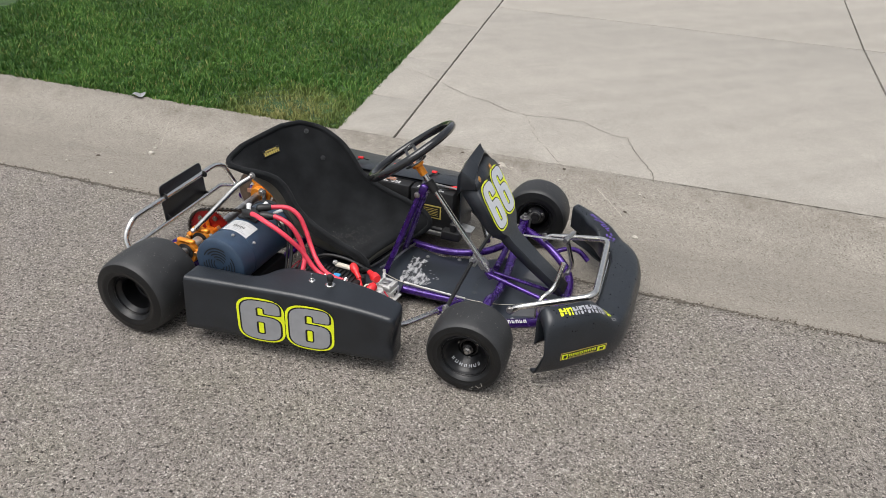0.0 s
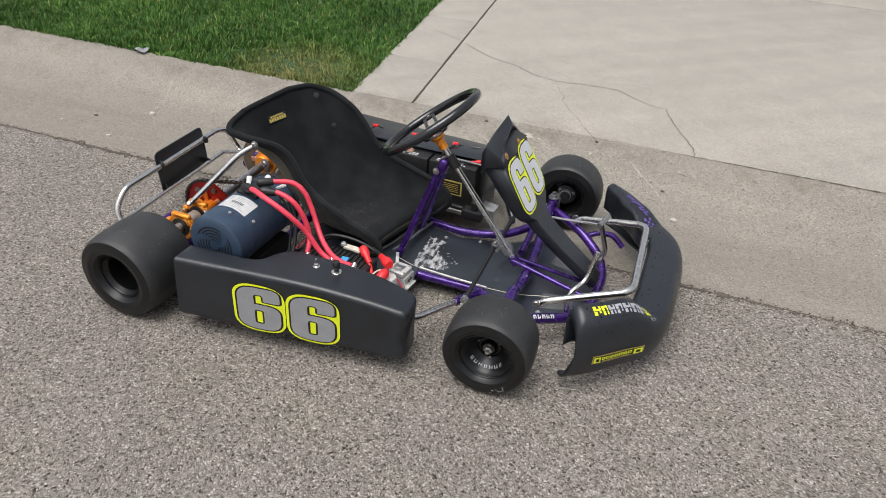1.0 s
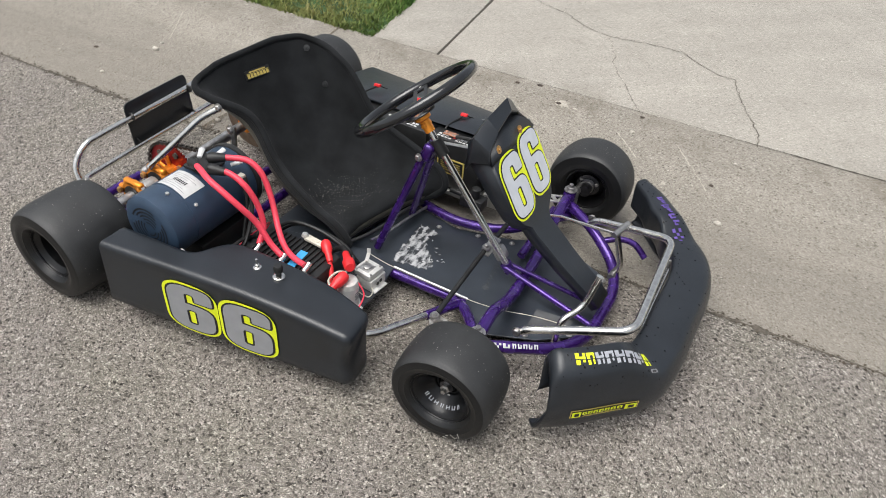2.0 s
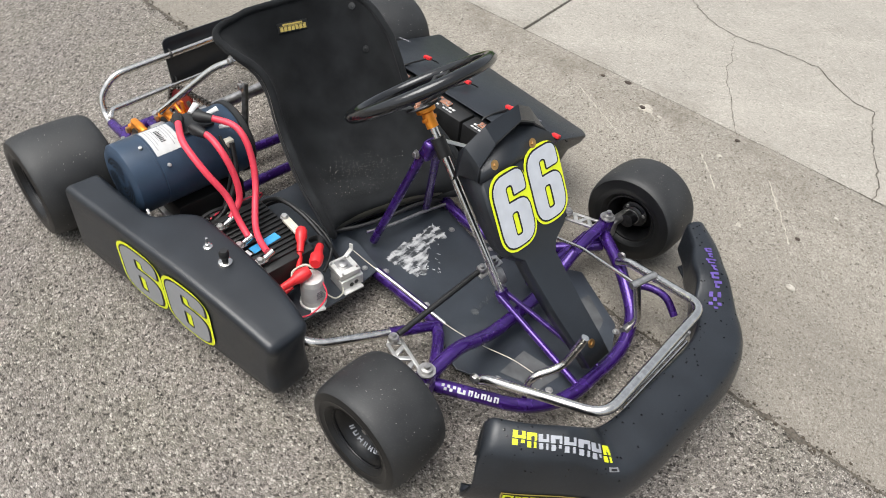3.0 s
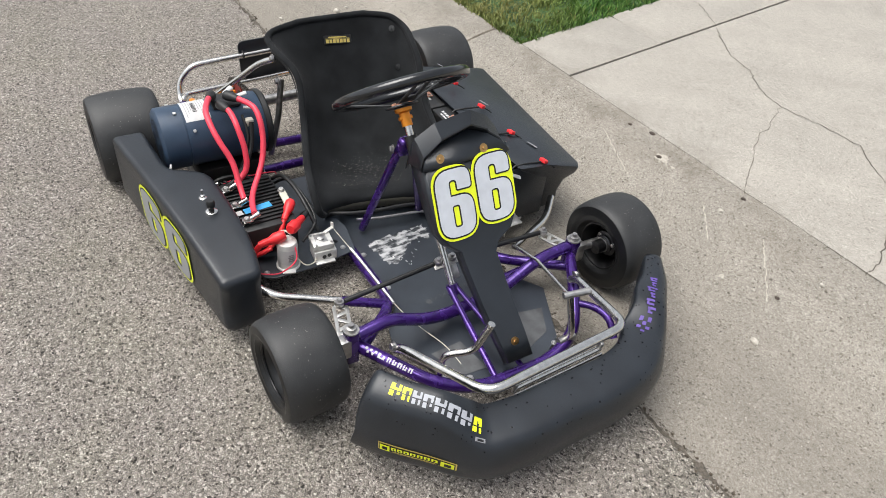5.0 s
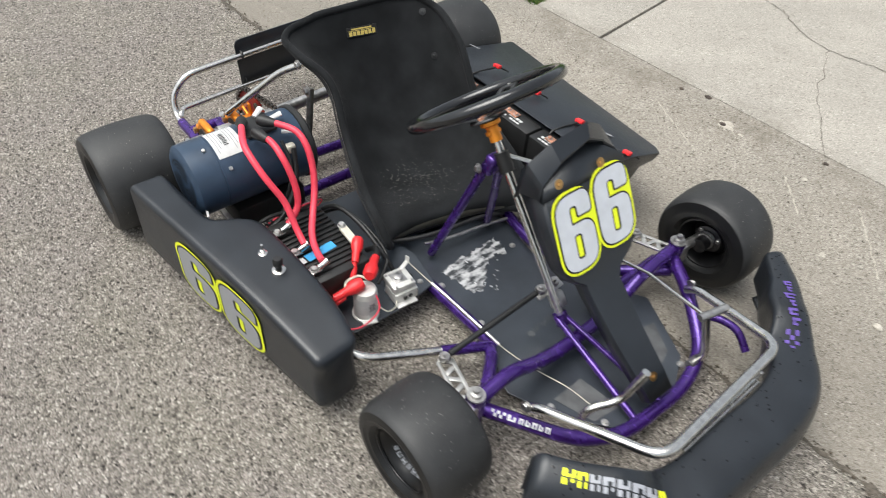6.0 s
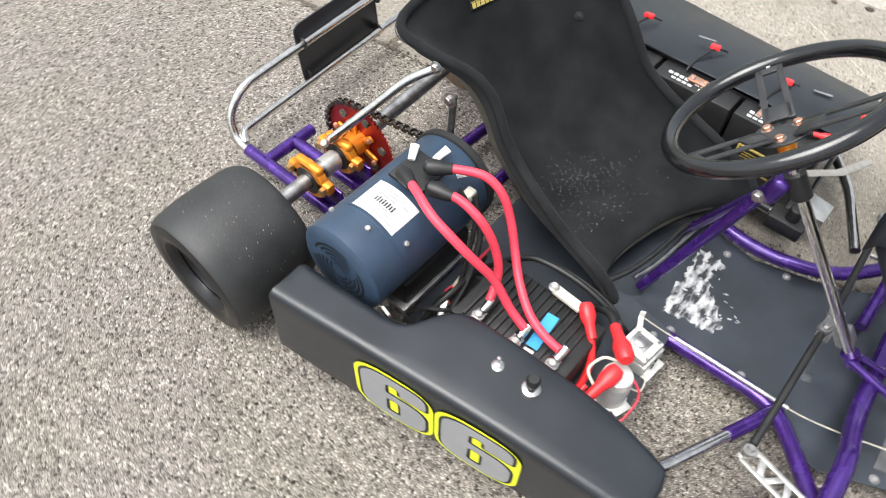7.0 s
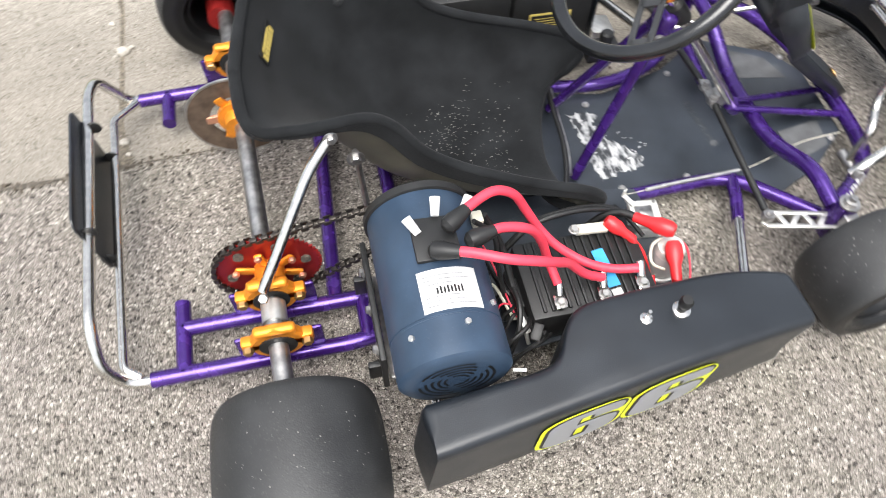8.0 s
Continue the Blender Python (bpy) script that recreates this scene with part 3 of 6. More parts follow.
    r2.color_ramp.elements[0].color, r2.color_ramp.elements[1].color = (0.55, 0.6, 0.5, 1), (1.15, 1.1, 1.0, 1)
    l.new(ns.outputs[0], r2.inputs[0])
    l.new(ramp.outputs[0], mx.inputs[6])
    l.new(r2.outputs[0], mx.inputs[7])
    # a thin dry patch at the corner of the lawn
    spot = nn.new("ShaderNodeVectorMath")
    spot.operation = "DISTANCE"
    spot.inputs[1].default_value = (-0.52, 1.12, 0.12)
    l.new(co.outputs["Object"], spot.inputs[0])
    near = nn.new("ShaderNodeMapRange")
    near.inputs["From Min"].default_value, near.inputs["From Max"].default_value = 0.08, 0.42
    near.inputs["To Min"].default_value, near.inputs["To Max"].default_value = 0.75, 0.0
    l.new(spot.outputs["Value"], near.inputs["Value"])
    dm = nn.new("ShaderNodeMix")
    dm.data_type = "RGBA"
    l.new(near.outputs[0], dm.inputs["Factor"])
    l.new(mx.outputs[2], dm.inputs[6])
    dm.inputs[7].default_value = (0.30, 0.26, 0.10, 1)
    l.new(dm.outputs[2], p.inputs["Base Color"])
    p.inputs["Subsurface Weight"].default_value = 0.0
    grass = part("grass", me, g, None, smooth=0)
    tagged(grass, "short mown green grass blades with some dry stalks", "grass", kind="stuff")


def build_gravel():
    """Loose chips on the asphalt and grit in the gutter."""
    rng = random.Random(11)
    def chips(count, place, lo, hi):
        verts, faces = [], []
        for _ in range(count):
            x, y, z = place()
            r = lo + (hi - lo) * rng.random() ** 3
            k = len(verts)
            ring = 5
            off = rng.random() * 6
            for zz, f in ((-0.3, 1.0), (0.22, 0.78)):
                for i in range(ring):
                    a = off + i * 2 * math.pi / ring
                    q = r * f * rng.uniform(0.7, 1.2)
                    verts.append((x + q * math.cos(a), y + q * math.sin(a), z + r * zz))
            verts.append((x, y, z + r * 0.38))
            for i in range(ring):
                j = (i + 1) % ring
                faces.append((k + i, k + j, k + ring + j, k + ring + i))
                faces.append((k + ring + i, k + ring + j, k + 2 * ring))
        me = bpy.data.meshes.new("loose_gravel")
        me.from_pydata(verts, [], faces)
        return me
    def on_road():
        x = rng.uniform(-1.9, 2.7)
        return (x, seam(x) - 0.015 - rng.random() * 1.85, -0.0005)
    g = bpy.data.materials.new("loose chips")
    g.use_nodes = True
    nn, l = g.node_tree.nodes, g.node_tree.links
    p = nn["Principled BSDF"]
    p.inputs["Roughness"].default_value = 0.8
    geo = nn.new("ShaderNodeNewGeometry")
    ramp = nn.new("ShaderNodeValToRGB")
    ramp.color_ramp.elements[0].color, ramp.color_ramp.elements[1].color = (0.04, 0.034, 0.030, 1), (0.47, 0.430, 0.378, 1)
    for at, c in ((0.14, (0.075, 0.064, 0.054)), (0.21, (0.275, 0.237, 0.208)), (0.88, (0.405, 0.362, 0.322))):
        ramp.color_ramp.elements.new(at).color = (*c, 1)
    l.new(geo.outputs["Random Per Island"], ramp.inputs[0])
    l.new(ramp.outputs[0], p.inputs["Base Color"])
    tagged(part("loose_gravel", chips(60000, on_road, 0.0015, 0.0048), g, smooth=0), "small loose stone chips scattered over the asphalt", "gravel", kind="stuff")
    def on_seam():
        x = rng.uniform(-2.4, 3.2)
        return (x, seam(x) + rng.gauss(0, 0.010), 0.002)
    dark = mat("dark organic crumbs", (0.07, 0.055, 0.04), 0.95, spread=0.5, scale=200, bump=0.3)
    tagged(part("seam_debris", chips(2600, on_seam, 0.0012, 0.0050), dark, smooth=0), "dark crumbs of debris gathered along the gutter joint", "debris", kind="stuff")
    def in_gutter():
        x = rng.uniform(-2.4, 3.0)
        d = 0.02 + 0.76 * rng.random() ** 1.3
        return (x, seam(x) + d, curb_z(d))
    tagged(part("gutter_grit", chips(3200, in_gutter, 0.0009, 0.0036), g, smooth=0), "fine grit lying in the concrete gutter", "grit", kind="stuff")


def curb_z(d):
    for (a, za), (b, zb) in zip(CURB, CURB[1:]):
        if a <= d <= b:
            return za + (zb - za) * (d - a) / (b - a)
    return drive_z(d)


def stone(name, x, y, r, material, label, category, seed, flat=0.6, group=""):
    """A loose stone or scrap that lies on the paving."""
    rng = random.Random(seed)
    bm = bmesh.new()
    bmesh.ops.create_icosphere(bm, subdivisions=2, radius=1)
    z = curb_z(y - seam(x)) if y > seam(x) else 0
    for v in bm.verts:
        k = 1 + 0.28 * noise.noise(v.co * 1.7 + Vector((seed, 0, 0)))
        v.co = Vector((v.co.x * r * k * rng.uniform(0.96, 1.04), v.co.y * r * k * 0.8, max(v.co.z * r * flat * k, -r * flat * 0.5)))
    bmesh.ops.translate(bm, vec=(x, y, z + r * flat * 0.45), verts=bm.verts)
    return tagged(part(name, bm, material, smooth=50), label, category, group)


def build_litter():
    M_PEB = mat("pale pebble", (0.40, 0.37, 0.32), 0.85, spread=0.3, scale=120, bump=0.3)
    M_LEAF = mat("dry brown leaf", (0.055, 0.04, 0.03), 0.8, spread=0.4, scale=80, bump=0.3)
    for i, (x, y, r) in enumerate(((-0.922, 0.498, 0.016), (-0.948, 0.557, 0.009), (-0.924, 0.228, 0.010), (1.426, 0.672, 0.013), (1.402, 0.937, 0.008), (-1.22, 0.26, 0.006), (-0.33, 0.60, 0.009), (1.30, 0.80, 0.006), (-0.303, 0.498, 0.017), (-0.285, 0.512, 0.007), (-0.322, 0.487, 0.006), (-0.296, 0.215, 0.012), (-0.288, 0.180, 0.007))):
        stone("pebble", x, y, r, M_PEB, "small pale pebble lying in the concrete gutter", "pebble", 40 + i, group="pebbles in the gutter")
    for i, (x, y, r) in enumerate(((-1.133, 0.37, 0.011), (0.623, 1.013, 0.012), (0.732, 0.947, 0.011), (1.036, 1.016, 0.009), (1.358, 0.827, 0.008), (0.54, 0.985, 0.009))):
        stone("leaf_scrap", x, y, r, M_LEAF, "dark dry leaf scrap lying on the concrete kerb", "leaf", 60 + i, 0.3, group="leaf scraps on the kerb")
    # worn joint between two kerb lengths, packed with brown grit and widest at the broken corner by the road
    rng = random.Random(9)
    kerb = bpy.data.objects["curb"]
    M_PACK = mat("brown packed grit", (0.135, 0.115, 0.088), 0.95, spread=0.6, scale=160, bump=0.5)
    rows = []
    for i in range(140):
        d = 0.004 + i * 0.0059
        n1 = noise.noise(Vector((d * 9, 3.3, 0))) + 0.6 * noise.noise(Vector((d * 40, 1.1, 0)))
        wide = max(0, 1 - d / 0.16)
        lo = 0.0048 + 0.0030 * max(0, n1) + 0.006 * wide * rng.uniform(0.6, 1.1)
        hi = 0.0052 + 0.0050 * max(0, -n1) + 0.032 * wide ** 2 * rng.uniform(0.8, 1.1)
        c = -0.307
        z = curb_z(d) - 0.0004
        rows.append([(c - lo, seam(c) + d, z + 0.0018), (c, seam(c) + d, z + 0.0012 - 0.002 * rng.random()), (c + hi, seam(c) + d, z + 0.0018)])
    part("joint_grit", quad_strip(rows), M_PACK, kerb, "brown grit packed into the open kerb joint", smooth=0)
    # pale scrape marks on the kerb and a patched spot
    rng = random.Random(3)
    M_SCRAPE = mat("pale scrape", (0.375, 0.343, 0.29), 0.9, spread=0.25, scale=150, bump=0.2)
    for (ax, ay), (bx, by), w in (((0.50, 0.90), (0.74, 0.82), 0.004), ((0.985, 0.905), (1.09, 0.83), 0.006), ((1.19, 0.94), (1.35, 0.80), 0.005), ((-0.95, 0.60), (-1.02, 0.76), 0.006), ((-0.62, 0.72), (-0.50, 0.80), 0.004), ((0.75, 0.95), (0.86, 0.90), 0.003)):
        rows = []
        for k in range(25):
            f = k / 24
            x, y = ax + (bx - ax) * f + rng.uniform(-1, 1) * 0.002, ay + (by - ay) * f + rng.uniform(-1, 1) * 0.002
            q = w * rng.uniform(0.05, 0.42)
            rows.append([(x - q * 0.6, y - q, curb_z(y - q - seam(x)) + 0.0016), (x + q * 0.6, y + q, curb_z(y + q - seam(x)) + 0.0016)])
        part("scrape_mark", quad_strip(rows), M_SCRAPE, kerb, smooth=0)
    for i, (x, y, w, h) in enumerate(((0.745, 0.950, 0.070, 0.045), (0.80, 0.945, 0.022, 0.014), (1.21, 0.77, 0.022, 0.02), (1.03, 0.93, 0.02, 0.014))):
        out = []
        for k in range(18):
            a = 2 * math.pi * k / 18
            q = rng.uniform(0.5, 1.0)
            px, py = x + w / 2 * q * math.cos(a), y + h / 2 * q * math.sin(a)
            out.append((px, py, curb_z(py - seam(px)) + 0.0016))
        bm = bmesh.new()
        c = bm.verts.new((x, y, curb_z(y - seam(x)) + 0.0018))
        vs = [bm.verts.new(p) for p in out]
        for k in range(18):
            bm.faces.new((c, vs[k], vs[(k + 1) % 18]))
        part("spall_patch", bm, M_SCRAPE, kerb, smooth=0)
    # pale scrap of film in the grass edge
    sc = quad_strip([[(-1.36 + 0.012 * i + 0.003 * math.sin(3 * j), 0.885 + 0.012 * j, 0.122 + 0.012 * math.sin(1.1 * i) * math.sin(0.9 * j + 0.4)) for i in range(6)] for j in range(5)])
    tagged(part("plastic_scrap", sc, M_GREYINK, smooth=60), "crumpled grey plastic scrap caught in the grass edge", "litter")


build_ground()
build_driveway()
build_lawn()
build_gravel()
build_litter()


# ---- the kart ----
kart = tagged(new("go_kart"), "black and purple electric racing kart numbered 66, parked astride a gutter", "go-kart")


def rounded_rect(w, h, r):
    return [(p.x, p.y) for p in rounded([(-w / 2, -h / 2, 0), (w / 2, -h / 2, 0), (w / 2, h / 2, 0), (-w / 2, h / 2, 0)], r, 5, True)]


def six(width=0.60):
    """Outline and counter of a heavy squared figure six, one unit high."""
    w = width
    outer = [(0, 0), (w, 0), (w, 0.60), (0.36 * w / 0.6, 0.60), (0.36 * w / 0.6, 0.84), (0.37 * w / 0.6, 0.84), (0.37 * w / 0.6, 0.66), (w, 0.66), (w, 1.0), (0, 1.0)]
    a, b = 0.235 * w / 0.6, 0.365 * w / 0.6
    outer = [(0, 0), (w, 0), (w, 0.60), (a, 0.605), (a, 0.84), (b, 0.84), (b, 0.69), (w, 0.69), (w, 1.0), (0, 1.0)]
    hole = [(a, 0.14), (a, 0.47), (b, 0.47), (b, 0.14)]
    rad = [0.25, 0.25, 0.22, 0.015, 0.06, 0.06, 0.01, 0.05, 0.24, 0.27]
    out = []
    n = len(outer)
    for i in range(n):
        p, q, s = Vector(outer[i]), Vector(outer[i - 1]), Vector(outer[(i + 1) % n])
        k = min(rad[i], (q - p).length * 0.5, (s - p).length * 0.5)
        u, v = p + (q - p).normalized() * k, p + (s - p).normalized() * k
        for j in range(7):
            t = j / 6
            out.append((1 - t) ** 2 * u + 2 * t * (1 - t) * p + t * t * v)
    inn = [Vector((p.x, p.y)) for p in rounded([(x, y, 0) for x, y in hole], 0.05, 5, True)]
    return out, inn


def number_mesh(offset, height, pitch, slant, thick, stagger, d):
    """The first (d 0) or second (d 1) six as a filled outline, grown by an offset."""
    cu = bpy.data.curves.new("number", "CURVE")
    cu.dimensions, cu.fill_mode = "2D", "BOTH"
    out, inn = six()
    rings = (out, inn)
    if offset > 0.005:
        # the outermost layer is whole and shows through the counters
        rings = ([Vector((p.x, p.y)) for p in rounded([(0, 0, 0), (0.6, 0, 0), (0.6, 1, 0), (0, 1, 0)], 0.25, 7, True)],)
    for ring in rings:
        sp = cu.splines.new("POLY")
        sp.points.add(len(ring) - 1)
        for pt, v in zip(sp.points, ring):
            pt.co = ((v.x + d * pitch + slant * v.y) * height, (v.y + d * stagger) * height, 0, 1)
        sp.use_cyclic_u = True
    cu.offset = offset
    cu.extrude = thick
    tmp = new("number_tmp", cu)
    deps = bpy.context.evaluated_depsgraph_get()
    me = bpy.data.meshes.new_from_object(tmp.evaluated_get(deps))
    bpy.data.objects.remove(tmp)
    return me


def number(m, height, parent, fill, pitch=0.66, slant=0.0, label="number 66 in grey with black and yellow outline", stretch=1.0, stagger=0.0):
    """The racing number as three layers of vinyl on a flat face at m."""
    top = None
    for k, (off, material, lift) in enumerate(((0.0090, M_YELLOW, 0.0010), (0.0036, M_INK, 0.0018), (0.0, fill, 0.0026))):
        for d in range(2):
            me = number_mesh(off, height, pitch, slant, 0.0002, stagger, d)
            me.transform(m @ Matrix.Translation((0, 0, lift + 0.0003 * d)) @ Matrix.Diagonal((stretch, 1, 1, 1)))
            name = "racing_number" if k == 0 else ("number_backing" if k == 1 else "number_fill")
            part(name, me, material, parent, label if k == 0 else "", smooth=0)


def print_bars(m, words, parent, name="printed_logo", label=""):
    """Plain printed bars: (x, y, width, height, material) on a flat face at m."""
    for i, (x, y, w, h, material) in enumerate(words):
        b = block((w, h, 0.0008), m @ Matrix.Translation((x + w / 2, y + h / 2, 0.0008)), 0)
        part(name, b, material, parent, label, smooth=0)


# ---- wheels ----
M_DARKHUB = mat("dark machined alloy", (0.10, 0.10, 0.105), 0.38, metal=1.0, spread=0.3, scale=60, bump=0.1)
M_LOGOGREY = mat("pale grey logo vinyl", (0.36, 0.37, 0.40), 0.45, spread=0.1, bump=0.0)
M_CRUMB = mat("pale crumbs", (0.30, 0.285, 0.26), 0.8, spread=0.6, scale=200, bump=0)


def wheel(centre, radius, width, rim_r, side, tilt=0.0, toe=0.0, front=True):
    """A slick tyre on a dished black rim; side is -1 for the right of the kart, 1 for the left."""
    m = Matrix.Translation(centre) @ pose(0, 0, 0, tilt, 0, toe) @ pose(0, 0, 0, 0, 0, 0 if side > 0 else 180)
    h = width / 2
    dish = [(rim_r * 0.46, h * 0.12), (rim_r * 0.54, h * 0.17), (rim_r * 0.86, h * 0.54), (rim_r * 0.90, h * 0.62)] if front else [(rim_r * 0.60, h * 0.05), (rim_r * 0.80, h * 0.10), (rim_r * 0.86, h * 0.3), (rim_r * 0.88, h * 0.62)]
    rim = part("wheel", lathe(dish + [ (rim_r * 0.99, h * 0.70), (rim_r * 1.045, h * 0.74), (rim_r * 1.06, h * 0.80), (rim_r * 1.02, h * 0.82),
                               (rim_r * 0.97, h * 0.78)], m, 40, closed=False), M_RIM, kart, "black spun rim")
    sol = rim.modifiers.new("wall", "SOLIDIFY")
    sol.thickness = 0.003
    half = [(rim_r, h * 0.72), (rim_r + 0.005, h * 0.84), (rim_r + 0.012, h * 0.93), (rim_r + 0.014, h * 0.955), (rim_r + 0.017, h * 0.95), (rim_r + 0.024, h * 0.985), (rim_r + (radius - rim_r) * 0.50, h * 1.0), (rim_r + (radius - rim_r) * 0.52, h * 0.993), (radius * 0.86, h * 0.990), (radius * 0.907, h * 0.963)]
    tread = [(radius * 0.905, h * 0.965), (radius * 0.938, h * 0.90), (radius * 0.962, h * 0.81), (radius * 0.984, h * 0.60), (radius * 0.997, h * 0.3), (radius, 0)]
    tread = tread + [(r, -q) for r, q in reversed(tread[:-1])]
    part("tyre", lathe(tread, m, 64, closed=False), M_RUBBER, rim, "worn slick tread, dusted with pale crumbs")
    for f in (1, -1):
        part("sidewall", lathe([(r, q * f) for r, q in half], m, 64, closed=False), M_WALL, rim, "black tyre sidewall")
    part("rim_edge", lathe([(rim_r * 1.050, h * 0.790), (rim_r * 1.062, h * 0.806), (rim_r * 1.050, h * 0.822)], m, 40, closed=False), M_STEEL, rim, "worn bright rim edge")
    rng = random.Random(int(centre[0] * 1000) + int(centre[1] * 100))
    verts, faces = [], []
    for _ in range(150):
        a, q = rng.uniform(0, 2 * math.pi), rng.gauss(0, 0.42)
        if abs(q) > 0.82:
            continue
        R = radius * (0.9995 - 0.02 * q ** 4)
        e = rng.uniform(0.0005, 0.0011)
        o, ta, ax = Vector((R * math.cos(a), h * q, R * math.sin(a))), Vector((-math.sin(a), 0, math.cos(a))), Vector((0, 1, 0))
        up = Vector((math.cos(a), 0, math.sin(a)))
        k = len(verts)
        verts += [m @ (o + v) for v in (ta * e, ax * e, -ta * e * 1.5, -ax * e, up * e)]
        faces += [(k, k + 1, k + 4), (k + 1, k + 2, k + 4), (k + 2, k + 3, k + 4), (k + 3, k, k + 4)]
    me = bpy.data.meshes.new("tyre_crumbs")
    me.from_pydata(verts, [], faces)
    tagged(part("tyre_crumbs", me, M_CRUMB, rim, smooth=0), kind="stuff")
    part("inner_rim", lathe([(rim_r * 0.80, h * 0.05), (rim_r * 0.86, -h * 0.3), (rim_r * 0.9, -h * 0.65), (rim_r * 1.045, -h * 0.74), (rim_r * 1.06, -h * 0.8), (rim_r * 0.99, -h * 0.8), (rim_r * 0.86, -h * 0.6), (rim_r * 0.78, -h * 0.3)], m, 40, closed=False), M_RIM, rim)
    part("rim_disc", lathe([(rim_r * 0.84, h * 0.06), (rim_r * 0.6, h * 0.14), (rim_r * 0.36, h * 0.16), (rim_r * 0.30, h * 0.05), (rim_r * 0.30, -h * 0.1), (rim_r * 0.84, -h * 0.02)], m, 32), M_RIM, rim)
    if front:
        part("hub", lathe([(0.018, -h * 1.0), (0.019, -h * 0.55), (0.026, -h * 0.5), (0.026, -h * 0.42), (0.036, -h * 0.40), (0.036, -h * 0.30), (0.020, -h * 0.28), (0.019, h * 0.2), (0.016, h * 0.3)], m, 20), M_DARKHUB, rim, "dark machined front hub")
        part("bearing_ring", lathe([(0.0185, -h * 0.62), (0.0215, -h * 0.62), (0.0215, -h * 0.54), (0.0185, -h * 0.54)], m, 24), M_STEEL, rim, "bright bearing ring")
        part("axle_nut", lathe([(0.012, h * 0.28), (0.012, h * 0.42), (0.006, h * 0.45), (0.006, h * 0.56)], m, 6), M_STEEL, rim, smooth=20)
        for k in range(3):
            a = k * 2.094 + 0.4
            o = m @ Vector((0.036 * math.cos(a), h * 0.14, 0.036 * math.sin(a)))
            bolt(o, m.to_3x3() @ Vector((0, 1, 0)), 0.0055, rim, name="wheel_nut")
            o = m @ Vector((0.029 * math.cos(a), -h * 0.41, 0.029 * math.sin(a)))
            bolt(o, m.to_3x3() @ Vector((0, -1, 0)), 0.0060, rim, name="wheel_stud")
        # curved line of print on the inside of the dish, as plain bars, and chalk scuffs on the sidewall
        r3 = m.to_3x3()
        for k in range(7):
            a = math.radians(-90 + (k - 3) * 17)
            er, ax = Vector((math.cos(a), 0, math.sin(a))), Vector((0, 1, 0))
            up = (er * (rim_r * 0.32) + ax * (h * 0.37)).normalized()
            o = m @ (er * (rim_r * 0.79) + ax * (h * 0.459))
            t = r3 @ Vector((-math.sin(a), 0, math.cos(a)))
            fm = frame_at(o, t, r3 @ up)
            if (fm.to_3x3() @ Vector((0, 0, 1))).dot(r3 @ ax) < 0:
                fm = frame_at(o, -t, r3 @ up)
            wd = 0.0095 if k % 3 else 0.0065
            for q in (-1, 1):
                part("rim_print", block((0.0018, 0.0095, 0.0012), fm @ Matrix.Translation((q * wd * 0.38, 0, 0.0042)), 0), M_LOGOGREY, rim, smooth=0)
            if k % 3:
                part("rim_print", block((wd * 0.6, 0.0018, 0.0012), fm @ Matrix.Translation((0, 0.0036 if k % 2 else 0.0, 0.0043)), 0), M_LOGOGREY, rim, smooth=0)
        if side < 0:
            for a, r, tw, ln in ((-62, 0.100, 30, 0.012), (-58, 0.104, -50, 0.010), (-52, 0.098, 70, 0.014), (-74, 0.106, 10, 0.008), (-70, 0.099, -20, 0.006)):
                o = m @ Vector((-r * math.cos(math.radians(a)), h * 1.0 + 0.0004, r * math.sin(math.radians(a))))
                part("scuff", block((ln, 0.0018, 0.0008), frame_at(o, r3 @ Vector((math.cos(math.radians(tw)), 0, math.sin(math.radians(tw)))), r3 @ Vector((-math.sin(math.radians(tw)), 0, math.cos(math.radians(tw))))), 0), M_CRUMB, rim, smooth=0)
    else:
        part("hub", lathe([(0.030, -h * 1.05), (0.030, -h * 0.2), (0.026, 0), (0.020, h * 0.05)], m, 20), M_CRIMSON if side > 0 else M_RIM, rim, "red anodised rear hub" if side > 0 else "black rear hub")
    return rim


wheel((1.064, -0.461, 0.122), 0.122, 0.144, 0.067, -1, tilt=0, toe=3)
wheel((1.038, 0.466, 0.128), 0.128, 0.136, 0.064, 1, tilt=0, toe=3)
wheel((0.016, -0.594, 0.132), 0.132, 0.196, 0.066, -1, front=False)
wheel((-0.050, 0.512, 0.136), 0.136, 0.20, 0.066, 1, toe=2.4, front=False)

# ---- chassis tubes ----
R_T = 0.0145


def purple(name, pts, r=R_T, bend=0.06, label=""):
    return part(name, tube(rounded(pts, bend, 6), r, 14), M_PURPLE, kart, label)


purple("main_rail", [(-0.225, -0.378, 0.06), (0.16, -0.378, 0.06), (0.36, -0.30, 0.056), (0.62, -0.172, 0.052), (0.935, -0.164, 0.056), (1.055, -0.305, 0.085)], label="purple painted right main chassis tube")
purple("main_rail", [(-0.245, 0.272, 0.06), (0.14, 0.285, 0.06), (0.42, 0.215, 0.054), (0.63, 0.152, 0.052), (0.76, 0.128, 0.054), (0.90, 0.165, 0.062), (1.035, 0.318, 0.085)], label="purple painted left main chassis tube")
purple("motor_rail", [(-0.17, -0.292, 0.06), (0.30, -0.292, 0.06)])
purple("cross_tube", [(-0.17, -0.240, 0.06), (-0.17, -0.378, 0.06)])
purple("cross_tube", [(-0.185, 0.195, 0.06), (-0.185, 0.275, 0.06)])
purple("cross_tube", [(0.15, -0.378, 0.06), (0.15, -0.28, 0.06)])
purple("cross_tube", [(0.24, -0.34, 0.05), (0.24, 0.27, 0.05)])
